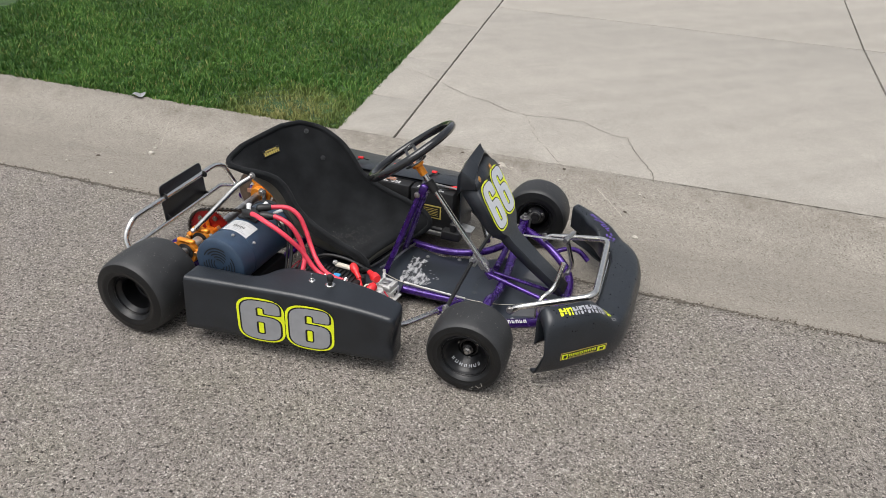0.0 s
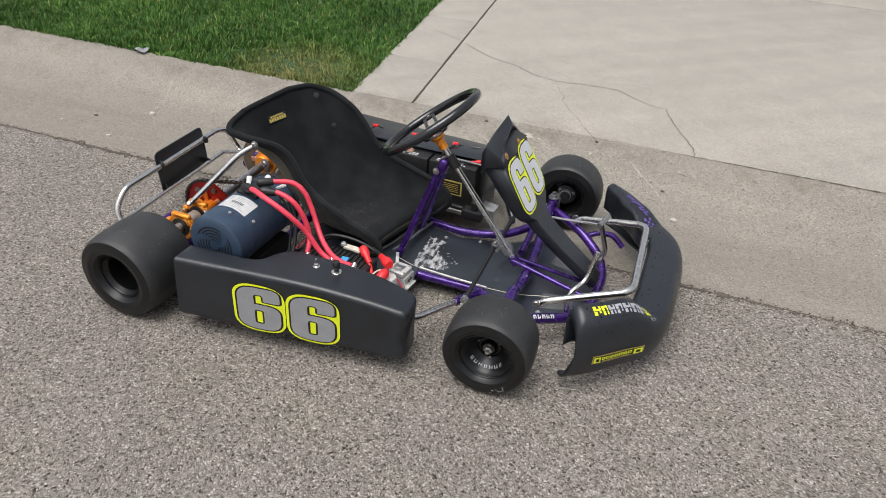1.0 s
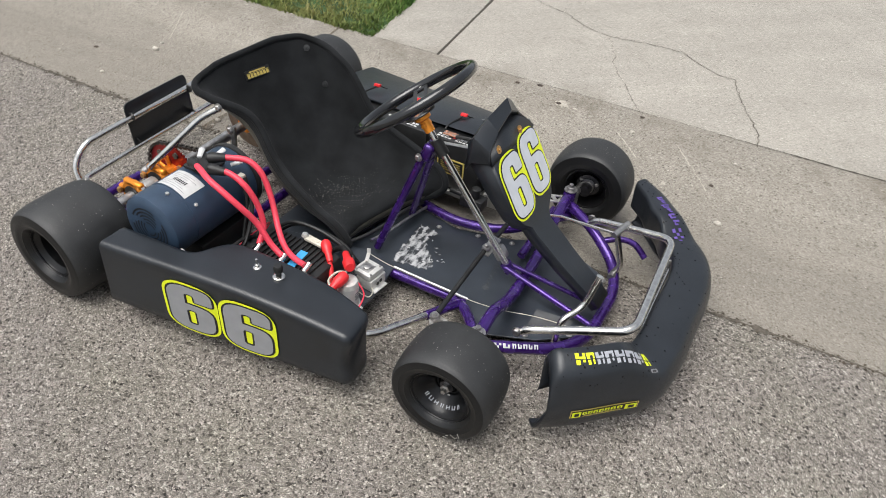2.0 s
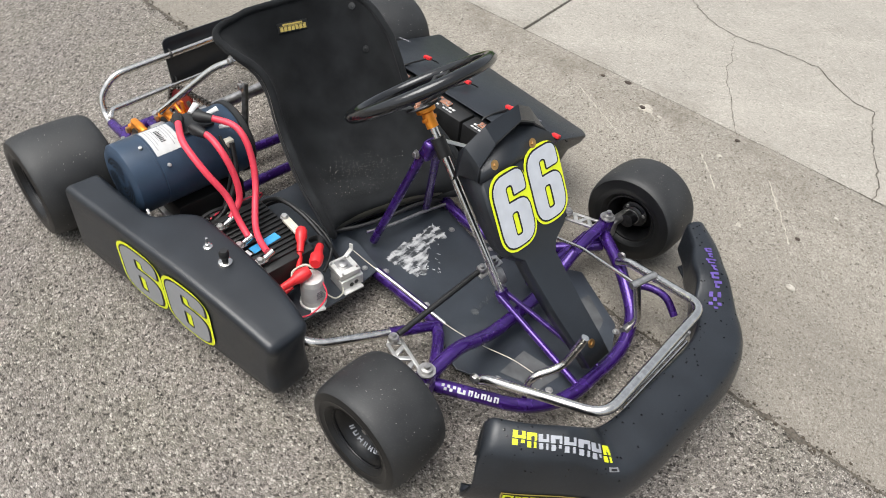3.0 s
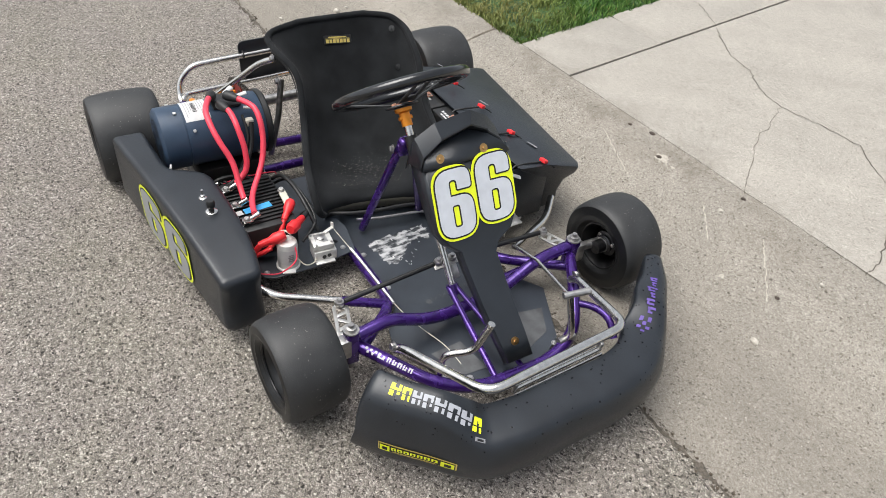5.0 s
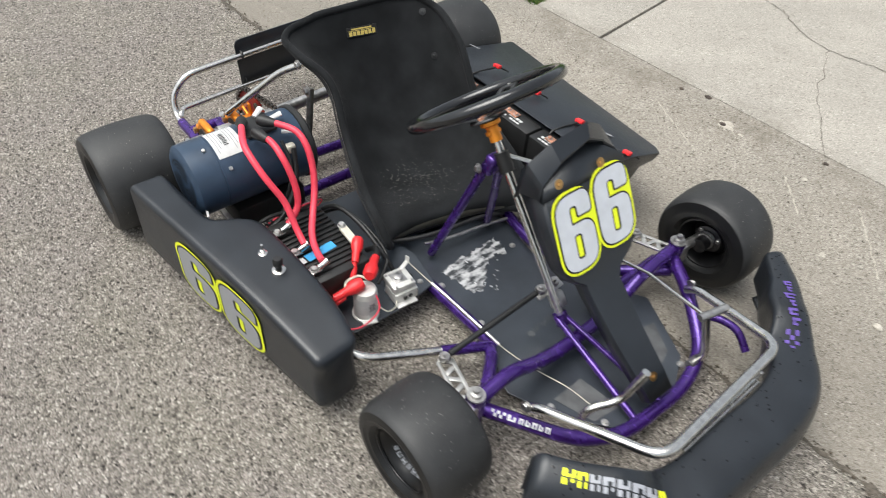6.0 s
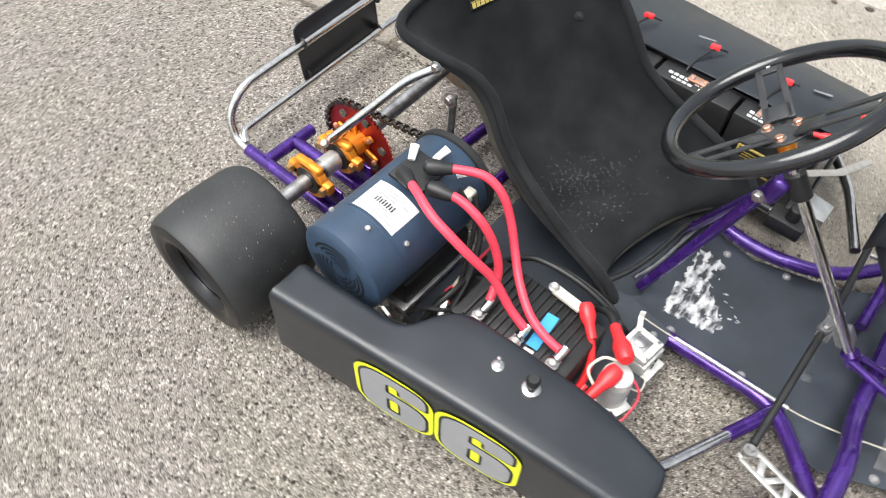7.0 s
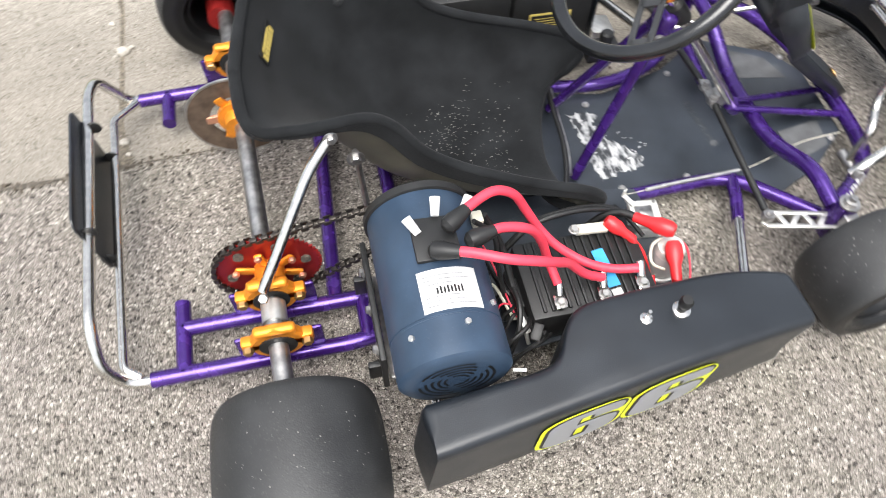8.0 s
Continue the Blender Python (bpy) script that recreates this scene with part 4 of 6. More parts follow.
purple("cross_tube", [(0.10, -0.292, 0.05), (0.13, 0.30, 0.05)])
purple("front_loop", [(1.055, -0.322, 0.102), (1.222, -0.200, 0.078), (1.262, -0.10, 0.055), (1.262, 0.10, 0.050), (1.225, 0.200, 0.062), (1.13, 0.262, 0.108), (1.03, 0.322, 0.118)], r=0.0155, bend=0.07, label="purple painted front loop of the chassis")
purple("hump_tube", [(1.055, -0.315, 0.130), (1.050, -0.235, 0.142), (1.044, -0.110, 0.078), (1.036, 0.08, 0.076), (1.025, 0.215, 0.140), (1.018, 0.318, 0.142)], r=0.0158, bend=0.06, label="purple bent cross tube between the kingpins")
purple("cross_tube", [(0.985, 0.318, 0.085), (0.985, 0.09, 0.06)], r=0.012)
purple("column_strut", [(0.985, -0.030, 0.105), (1.255, -0.055, 0.055)], r=0.0080)
purple("column_strut", [(0.985, -0.014, 0.108), (1.255, 0.020, 0.058)], r=0.0070)
purple("steering_support", [(0.622, -0.100, 0.050), (0.730, -0.050, 0.376)], r=0.0108, label="purple leg of the steering support")
purple("steering_support", [(0.622, 0.085, 0.055), (0.738, -0.016, 0.372)], r=0.0100, label="purple leg of the steering support")
part("support_head", block((0.052, 0.05, 0.030), frame_at((0.738, -0.036, 0.382), (0.25, 0.05, 0.95), (0, 1, 0)), 0.010, 3), M_PURPLE, kart)
bolt((0.724, -0.068, 0.372), (-0.2, -1, 0.1), 0.008, kart, washer=0.011)
# printed strip on the front loop's right arm: a chequer, then plain bars
ARM_A, ARM_B = Vector((1.055, -0.322, 0.102)), Vector((1.222, -0.200, 0.078))
arm_d = (ARM_B - ARM_A).normalized()
arm_up = (Vector((0, 0, 1)) - arm_d * arm_d.z).normalized()
arm_side = arm_d.cross(arm_up)
if arm_side.y > 0:
    arm_side = -arm_side


def arm_print(s0, s1, a0, a1):
    """A patch of white print on the arm: from s0 to s1 metres along it, a0 to a1 degrees down its outer side."""
    rows = []
    for k in range(4):
        th = radians(a0 + (a1 - a0) * k / 3)
        off = (arm_up * math.cos(th) + arm_side * math.sin(th)) * 0.0166
        rows.append([ARM_A + arm_d * q + off for q in (s0, s1)])
    part("arm_print", quad_strip(rows), M_WHITE, kart, smooth=60)


for k in range(10):
    if k % 2 == (k // 2) % 2:
        arm_print(0.028 + 0.006 * (k // 2), 0.034 + 0.006 * (k // 2), 8 + 24 * (k % 2), 30 + 24 * (k % 2))
for k, wd in enumerate((0.019, 0.010, 0.010, 0.011, 0.010, 0.011)):
    q = 0.062 + (0 if k == 0 else 0.010) + 0.0135 * k
    arm_print(q, q + wd * 0.34, 10, 52)
    arm_print(q + wd * 0.62, q + wd * 0.92, 10 if k % 2 else 20, 52)
    arm_print(q + wd * 0.34, q + wd * 0.62, 12 if k % 2 else 40, 24 if k % 2 else 52)

for s, kx in ((-1, 1.060), (1, 1.018)):
    y = 0.335 * s
    part("kingpin_yoke", block((0.034, 0.030, 0.098), pose(kx, y, 0.112), 0.006), M_PURPLE, kart)
    kp = part("kingpin", lathe([(0.0085, 0.04), (0.0085, 0.162), (0.0125, 0.163), (0.0125, 0.172), (0.0065, 0.173), (0.0065, 0.181)], pose(kx, y, 0.0, 90), 12), M_STEEL, kart, "steel kingpin bolt")
    part("kingpin_washer", lathe([(0.019, 0.1605), (0.019, 0.1640)], pose(kx, y, 0.0, 90), 20), M_STEEL, kp)
    part("stub_axle", merge(block((0.030, 0.030, 0.056), pose(kx + 0.004, y + 0.020 * s, 0.118), 0.005), rod((kx, y, 0.126), (kx + 0.006, y + 0.13 * s, 0.126), 0.0125)), M_STEEL, kart, "steel stub axle")

# ---- steering ----
HUB, BOT = Vector((0.723, -0.036, 0.453)), Vector((0.992, -0.020, 0.100))
axis = (HUB - BOT).normalized()
part("steering_column", tube([BOT, BOT.lerp(HUB, 0.72), HUB], 0.0095, 14), M_CHROME, kart, "worn chromed steering shaft")
part("column_clamp", tube([BOT.lerp(HUB, 0.80), BOT.lerp(HUB, 0.90)], 0.0165, 14), M_BLACK, kart)
part("column_foot", tube([BOT - axis * 0.014, BOT + axis * 0.014], 0.016, 14), M_PURPLE, kart)
part("steering_boss", merge(lathe([(0.0135, -0.020), (0.0135, 0.012), (0.022, 0.016), (0.022, 0.024)], along(HUB, HUB + axis), 24), block((0.036, 0.010, 0.014), along(HUB, HUB + axis), 0.003)), M_ORANGE, kart, "orange anodised steering boss")
W_C = HUB + axis * 0.066 + Vector((0, 0.008, 0.004))
wx = Vector((0, 1, 0)) - axis * axis.y
wx.normalize()
wy = axis.cross(wx)
sw = part("steering_wheel", tube([W_C + 0.161 * (math.cos(a) * wx + math.sin(a) * wy) for a in [2 * math.pi * k / 64 for k in range(64)]], 0.0135, 14, closed=True), M_GLOSS, kart, "worn glossy black steering wheel rim")
H_C = HUB + axis * 0.030
spider = part("wheel_spider", lathe([(0.010, -0.0022), (0.040, -0.0022), (0.041, 0.0), (0.040, 0.0022), (0.010, 0.0022)], along(H_C, H_C + axis), 28), M_SPOKE, sw, "dark grey alloy spider")
for k in range(3):
    a0 = math.pi / 2 + k * 2 * math.pi / 3 + math.pi / 3
    p_out = W_C + 0.156 * (math.cos(a0) * wx + math.sin(a0) * wy)
    d = (p_out - H_C).normalized()
    t = axis.cross(d).normalized()
    L = (p_out - H_C).length
    fm = frame_at(H_C, d, t)
    web = [block((L - 0.030, 0.0105, 0.0044), fm @ Matrix.Translation((0.026 + (L - 0.030) / 2, q, 0)) @ pose(0, 0, 0, 0, 0, math.degrees(-q * 0.9)), 0.0012) for q in (-0.0165, 0.0165)]
    part("spoke", merge(*web, block((0.034, 0.040, 0.0044), fm @ Matrix.Translation((0.045, 0, 0)), 0.0012), block((0.020, 0.034, 0.0044), fm @ Matrix.Translation((L - 0.012, 0, 0)), 0.0012)), M_SPOKE, sw, "dark grey slotted alloy spoke")
    bolt(p_out - d * 0.006 - axis * 0.001, axis, 0.0048, sw, M_ALU, name="rim_screw")
for k in range(6):
    a0 = k * math.pi / 3 + 0.3
    o = H_C + axis * 0.002 + 0.025 * (math.cos(a0) * wx + math.sin(a0) * wy)
    if k % 2:
        bolt(o, axis, 0.0070, sw, M_COPPER, washer=0.0095, name="hub_bolt")
    else:
        part("hub_hole", lathe([(0.0048, 0), (0.0048, 0.0012)], along(o, o + axis), 12), M_INK, sw)

PIT = Vector((0.930, -0.010, 0.138))
part("pitman_arm", merge(block((0.075, 0.026, 0.006), frame_at(PIT, (0, 1, 0.1), (1, 0, -0.3)), 0.002), block((0.04, 0.03, 0.03), frame_at(PIT + Vector((0.03, 0, -0.008)), axis, (0, 1, 0)), 0.006)), M_STEEL, kart, "worn steel steering arm")
for s, end in ((-1, Vector((0.930, -0.306, 0.116))), (1, Vector((0.915, 0.318, 0.116)))):
    a = PIT + Vector((-0.004, 0.020 * s, 0.004))
    tr = part("tie_rod", tube([a.lerp(end, 0.05), a.lerp(end, 0.95)], 0.0068, 12), M_BLACK, kart, "black tie rod")
    for o in (a, end):
        part("rod_end", lathe([(0.0105, -0.007), (0.0125, -0.003), (0.0125, 0.003), (0.0105, 0.007)], pose(o.x, o.y, o.z, 90), 14), M_STEEL, tr)
        bolt(o + Vector((0, 0, 0.008)), (0, 0, 1), 0.0065, tr)
    kx = 1.060 if s < 0 else 1.018
    tip, root = end + Vector((0, 0, -0.012)), Vector((kx, 0.345 * s, 0.118))
    dv = (root - tip)
    L = dv.length
    fm = frame_at(tip, dv, Vector((0, 0, 1)).cross(dv))
    arm = merge(block((L, 0.0085, 0.006), fm @ Matrix.Translation((L / 2, 0.016, 0)), 0.0015), block((L, 0.0085, 0.006), fm @ Matrix.Translation((L / 2, -0.014, 0)), 0.0015),
                *[block((0.011, 0.031, 0.005), fm @ Matrix.Translation((L * q, 0.001, 0)) @ pose(0, 0, 0, 0, 0, 30 if i % 2 else -30), 0.0015) for i, q in enumerate((0.02, 0.22, 0.40, 0.58, 0.76, 0.97))])
    part("spindle_arm", arm, M_ALU, kart, "drilled aluminium steering arm")

# ---- floor tray ----
TRAY = [(0.30, -0.20), (0.62, -0.158), (0.72, -0.156), (0.93, -0.152), (1.00, -0.205), (1.04, -0.215), (1.15, -0.165), (1.245, -0.085), (1.245, 0.095), (1.20, 0.170), (1.04, 0.245), (0.92, 0.165), (0.76, 0.118), (0.62, 0.145), (0.30, 0.16)]
tray = part("floor_tray", prism(TRAY, 0.0035, pose(0, 0, 0.0375), 0.001), M_TRAY, kart, "scuffed black floor tray", smooth=20)


# bare metal where heels have scraped the paint away
def flake(cx, cy, w, h, seed, turn=0.0):
    """Outline of a torn flake with deep, uneven bays."""
    rng = random.Random(seed)
    out = []
    n = 46
    for k in range(n):
        a = 2 * math.pi * k / n
        q = (0.62 + 0.38 * noise.noise(Vector((math.cos(a) * 2.3, math.sin(a) * 2.3, seed * 3.1)))) * rng.uniform(0.8, 1.12)
        px, py = w / 2 * math.cos(a) * q * 1.35, h / 2 * math.sin(a) * q * 1.35
        c, sn = math.cos(turn), math.sin(turn)
        out.append((cx + px * c - py * sn, cy + px * sn + py * c))
    return out


def torn(outline, seed, rough=0.006, per=7):
    """An outline whose sides are frayed at random."""
    rng = random.Random(seed)
    out = []
    for (ax, ay), (bx, by) in zip(outline, outline[1:] + outline[:1]):
        for k in range(per):
            f = k / per
            out.append((ax + (bx - ax) * f + rng.uniform(-1, 1) * rough, ay + (by - ay) * f + rng.uniform(-1, 1) * rough))
    return out


WORN = [(0.664, 0.070), (0.690, 0.078), (0.728, 0.062), (0.712, 0.044), (0.716, 0.012), (0.746, -0.024), (0.792, -0.068), (0.776, -0.088), (0.740, -0.100), (0.682, -0.112), (0.672, -0.060), (0.670, 0.010)]
part("worn_patch", prism(torn(WORN, 8), 0.0004, pose(0, 0, 0.0384)), M_SCRAPED, tray, "paint scraped to bare metal", smooth=0)
rngp = random.Random(21)
for k in range(40):
    f = rngp.random() ** 1.5
    px, py = 0.69 + 0.11 * f + rngp.uniform(-0.012, 0.012), -0.095 + 0.165 * rngp.random() * (1 - 0.6 * f)
    part("scratch", prism(flake(px, py, rngp.uniform(0.003, 0.014), rngp.uniform(0.002, 0.006), 30 + k, rngp.uniform(-0.5, 0.5))[::3], 0.0004, pose(0, 0, 0.0390)), M_SCRAPED if k % 3 else M_BARE, tray, smooth=0)
# faint grey transfer: a wavering line of strokes that ends in a smudge
for k in range(30):
    py = -0.052 + 0.0038 * k + rngp.uniform(-0.0008, 0.0008)
    px, ln = 0.949 - 0.10 * (py + 0.05) + 0.004 * math.sin(k * 0.9), rngp.uniform(0.010, 0.027)
    if k % 7 != 5:
        part("faint_transfer", prism(flake(px, py, 0.0022, ln, 70 + k, 1.35 + rngp.uniform(-0.5, 0.4))[::3], 0.0004, pose(0, 0, 0.0384)), M_FAINT, tray, smooth=0)
part("faint_transfer", prism(flake(0.953, -0.064, 0.024, 0.020, 99, 0.4), 0.0004, pose(0, 0, 0.0384)), M_FAINT, tray, smooth=0)
M_FILM = mat("grey grip film", (0.085, 0.087, 0.09), 0.5, spread=0.3, scale=30, bump=0.2)
part("grip_film", prism([(1.107, -0.062), (1.111, -0.147), (1.200, -0.117), (1.207, -0.047)], 0.0006, pose(0, 0, 0.0386)), M_FILM, tray, "grey grip film", smooth=0)
part("grip_film", prism([(1.085, 0.105), (1.20, 0.085), (1.175, 0.155), (1.10, 0.195)], 0.0006, pose(0, 0, 0.0386)), M_FILM, tray, "grey grip film", smooth=0)
for x, y in ((0.716, -0.140), (0.861, -0.138), (0.713, 0.095), (0.83, 0.125), (0.93, 0.150), (1.215, -0.10), (1.215, 0.150), (1.12, -0.165)):
    bolt((x, y, 0.038), (0, 0, 1), 0.0048, tray, M_ALU, washer=0.0085, name="tray_screw")

# ---- pedals ----
def pedal(bends):
    p = part("pedal", tube(rounded([Vector(b) for b in bends], 0.030, 6), 0.0085, 12), M_CHROME, kart, "bent chromed foot pedal")
    foot = Vector(bends[0])
    part("pedal_pivot", rod(foot + Vector((0, -0.025, 0)), foot + Vector((0, 0.025, 0)), 0.011), M_STEEL, p)
    return p


pedal([(1.200, -0.180, 0.058), (1.203, -0.178, 0.150), (1.236, -0.120, 0.163), (1.251, -0.096, 0.255)])
left_pedal = pedal([(1.236, 0.164, 0.066), (1.248, 0.163, 0.102), (1.217, 0.157, 0.202)])
part("pedal_bar", rod((1.213, 0.139, 0.206), (1.230, 0.206, 0.211), 0.0085), M_STEEL, left_pedal)
part("throttle_cable", tube(spline([(0.672, -0.212, 0.128), (0.72, -0.192, 0.098), (0.80, -0.178, 0.084), (0.95, -0.167, 0.074), (1.04, -0.142, 0.064), (1.12, -0.118, 0.066), (1.20, -0.122, 0.085)], 6), 0.0011, 6), M_PALE, kart, "thin pale throttle cable")
part("cable_sheath", tube([(0.735, -0.188, 0.094), (0.80, -0.178, 0.084), (0.95, -0.167, 0.0745)], 0.0040, 8), M_ALU, kart, "aluminium throttle cable sleeve")
part("brake_rod", tube([(0.93, 0.205, 0.12), (1.05, 0.190, 0.165), (1.212, 0.160, 0.198)], 0.0045, 8), M_CHROME, kart, "thin chromed brake rod")

# ---- front bumper ----
part("front_bumper", tube(rounded([(1.125, -0.254, 0.128), (1.150, -0.250, 0.150), (1.374, -0.178, 0.210), (1.354, 0.208, 0.211), (1.140, 0.256, 0.150), (1.115, 0.258, 0.128)], 0.042, 8), 0.0105, 14), M_CHROME, kart, "chromed front bumper hoop")
part("lower_bumper_bar", tube([(1.371, -0.114, 0.182), (1.364, 0.130, 0.182)], 0.0065, 12), M_CHROME, kart, "chromed lower bumper bar")
part("lower_bumper_bar", tube([(1.380, -0.114, 0.172), (1.373, 0.130, 0.172)], 0.0042, 10), M_CHROME, kart, "thin chromed lower bumper bar")
for x, y in ((1.374, -0.110), (1.366, 0.126)):
    part("bumper_bracket", block((0.010, 0.008, 0.034), pose(x, y, 0.190, 0, 10), 0.002), M_STEEL, kart)
part("nose_stay", tube(spline([(1.165, 0.246, 0.092), (1.205, 0.268, 0.104), (1.250, 0.280, 0.098), (1.290, 0.272, 0.070)], 6), 0.0095, 10), M_PURPLE, kart, "short bent purple nose stay")
for x, y, s in ((1.128, -0.262, -1), (1.116, 0.268, 1)):
    bolt((x, y, 0.140), (0, s, 0.3), 0.0085, kart, washer=0.012)

# ---- nose fairing ----
NOSE = [(1.210, 0.468), (1.274, 0.425), (1.331, 0.370), (1.399, 0.306), (1.455, 0.236), (1.483, 0.140), (1.486, 0.0), (1.484, -0.150), (1.460, -0.242), (1.386, -0.325), (1.322, -0.389), (1.262, -0.434)]
SECT_LEFT = [(-0.078, 0.118), (-0.082, 0.165), (-0.083, 0.192), (-0.080, 0.201), (-0.072, 0.207), (-0.044, 0.210), (-0.018, 0.204), (-0.003, 0.188), (0.006, 0.150), (0.006, 0.105), (0.000, 0.070), (-0.012, 0.050), (-0.034, 0.042)]
SECT_MID = [(-0.100, 0.120), (-0.104, 0.150), (-0.105, 0.172), (-0.102, 0.180), (-0.094, 0.183), (-0.058, 0.184), (-0.022, 0.180), (-0.004, 0.168), (0.007, 0.138), (0.008, 0.105), (0.000, 0.070), (-0.012, 0.050), (-0.034, 0.042)]
SECT = [(-0.064, 0.125), (-0.068, 0.195), (-0.069, 0.226), (-0.067, 0.236), (-0.060, 0.242), (-0.040, 0.237), (-0.015, 0.220), (-0.003, 0.196), (0.005, 0.150), (0.006, 0.105), (0.000, 0.070), (-0.012, 0.050), (-0.034, 0.042)]


def nose_point(u, v):
    """A place on the fairing: u from its left tip (0) to its right tip (1), v over the section from inside to the lower lip."""
    P = NOSE_PATH
    f = u * (len(P) - 1)
    i = min(int(f), len(P) - 2)
    p = P[i].lerp(P[i + 1], f - i)
    a, b = P[max(i - 2, 0)], P[min(i + 3, len(P) - 1)]
    t = (b - a).normalized()
    out = Vector((t.y, -t.x, 0)) * -1
    g = v * (len(SECT_PATH) - 1)
    j = min(int(g), len(SECT_PATH) - 2)
    q = SECT_PATH[j].lerp(SECT_PATH[j + 1], g - j)
    if u < 0.5:
        q = LEFT_PATH[j].lerp(LEFT_PATH[j + 1], g - j)
    # the middle is lower and broader than the wings
    mid = min(1, max(0, (u - 0.19) / 0.10)) * min(1, max(0, (0.81 - u) / 0.10))
    q = q.lerp(MID_PATH[j].lerp(MID_PATH[j + 1], g - j), mid * mid * (3 - 2 * mid))
    grow = 1.0
    if u < 0.18:
        grow = 0.62 + 0.38 * min(1, u / 0.16)
    if u > 0.86:
        grow = 1.0 + 0.05 * (1 - (1 - u) / 0.14)
    lift = 0.012 * max(0, (u - 0.7) / 0.3) - 0.036 * max(0, (u - 0.945) / 0.055) ** 2
    # the end of the right wing is cut on the slant, its foot reaching furthest
    p = p - t * (0.018 * max(0, (u - 0.93) / 0.07) * min(1, max(0, (q.y - 0.05) / 0.09)))
    return Vector((p.x, p.y, 0)) + out * (q.x * grow) + Vector((0, 0, q.y + lift * min(1, max(0, (q.y - 0.06) / 0.11))))


NOSE_PATH = spline([(x, y, 0) for x, y in NOSE], 8)
SECT_PATH = spline([(o, z, 0) for o, z in SECT], 4)
LEFT_PATH = spline([(o, z, 0) for o, z in SECT_LEFT], 4)
MID_PATH = spline([(o, z, 0) for o, z in SECT_MID], 4)
nose = part("nose_fairing", quad_strip([[nose_point(i / 80, j / 44) for j in range(45)] for i in range(81)]), M_PLASTIC, kart, "black moulded front bumper fairing, dusty", smooth=60)
sol = nose.modifiers.new("wall", "SOLIDIFY")
sol.thickness, sol.offset = 0.008, -1


def nose_decal(u0, u1, v0, v1, material, name="nose_print", label="", n=6, lift=0.0014):
    """A patch of vinyl that lies on the fairing."""
    rows = []
    for i in range(n + 1):
        r = []
        for j in range(3):
            u, v = u0 + (u1 - u0) * i / n, v0 + (v1 - v0) * j / 2
            p = nose_point(u, v)
            nrm = (nose_point(u + 0.004, v) - p).cross(nose_point(u, v + 0.01) - p).normalized()
            if nrm.dot(p - Vector((1.25, 0, 0.05))) < 0:
                nrm = -nrm
            r.append(p + nrm * lift)
        rows.append(r)
    return part(name, quad_strip(rows), material, nose, label)


# a logo of yellow and grey blocks on the right wing, slit across, without letters
U0 = 0.910
for k, (wd, material) in enumerate(((0.030, M_YELLOW), (0.022, M_YELLOW), (0.0215, M_LOGOGREY), (0.0215, M_LOGOGREY), (0.0215, M_LOGOGREY), (0.022, M_LOGOGREY), (0.0215, M_LOGOGREY), (0.022, M_YELLOW))):
    lo, hi = 0.388 + 0.004 * k, 0.462 + 0.004 * k
    cut = lo + (hi - lo) * 0.60
    nose_decal(U0 - wd + 0.003, U0, lo, cut - 0.003, material, n=2)
    nose_decal(U0 - wd * 0.66, U0 - wd * 0.36, lo + (0.020 if k % 2 else 0.0), cut - (0.0 if k % 2 else 0.018), M_PLASTIC, n=1, lift=0.0020)
    nose_decal(U0 - wd * 0.38, U0 - 0.001, cut + 0.003, hi, material, n=1)
    nose_decal(U0 - wd + 0.004, U0 - wd * 0.62, cut + 0.003, hi - (0.0 if k % 3 else 0.012), material, n=1)
    U0 -= wd
nose_decal(0.722, 0.742, 0.515, 0.545, M_GREYINK, n=2)
nose_decal(0.726, 0.738, 0.522, 0.538, M_INK, n=2, lift=0.0022)
# yellow outlined maker's plate: tall ends and small blocks between them
nose_decal(0.762, 0.912, 0.716, 0.766, M_GOLD, label="yellow outlined logo plate")
nose_decal(0.7645, 0.9095, 0.7205, 0.7615, M_INK, lift=0.0022)
for a, b in ((0.886, 0.908), (0.766, 0.788)):
    nose_decal(a, b, 0.724, 0.759, M_YELLOW, n=2, lift=0.0030)
    nose_decal(a + 0.005, b - 0.006, 0.732, 0.751, M_INK, n=2, lift=0.0036)
for k in range(7):
    a = 0.8720 - 0.0132 * k
    nose_decal(a, a + 0.0105, 0.727, 0.745, M_YELLOW, n=1, lift=0.0030)
    nose_decal(a + 0.0035, a + 0.0070, 0.731, 0.741, M_INK, n=1, lift=0.0036)
nose_decal(0.795, 0.880, 0.751, 0.756, M_GOLD, n=4, lift=0.0030)
# violet transfer along the left wing: slanted strokes, then a fading chequer
for k in range(6):
    a = 0.118 + 0.021 * k
    nose_decal(a, a + 0.006, 0.386 + 0.02 * (k % 2), 0.440 + (0.016 if k in (2, 5) else 0.0), M_LILAC, n=1)
    nose_decal(a + 0.006, a + 0.015, 0.392 + 0.02 * (k % 2), 0.405 + 0.02 * (k % 2), M_LILAC, n=1)
    nose_decal(a + 0.011, a + 0.016, 0.398 + 0.02 * (k % 2), 0.440, M_LILAC, n=1)
for k in range(12):
    c, r = k // 3, k % 3
    if (c + r) % 2 == 0:
        nose_decal(0.248 + 0.013 * c, 0.260 + 0.013 * c - 0.002 * c, 0.384 + 0.022 * r, 0.404 + 0.022 * r, M_LILAC, n=1)

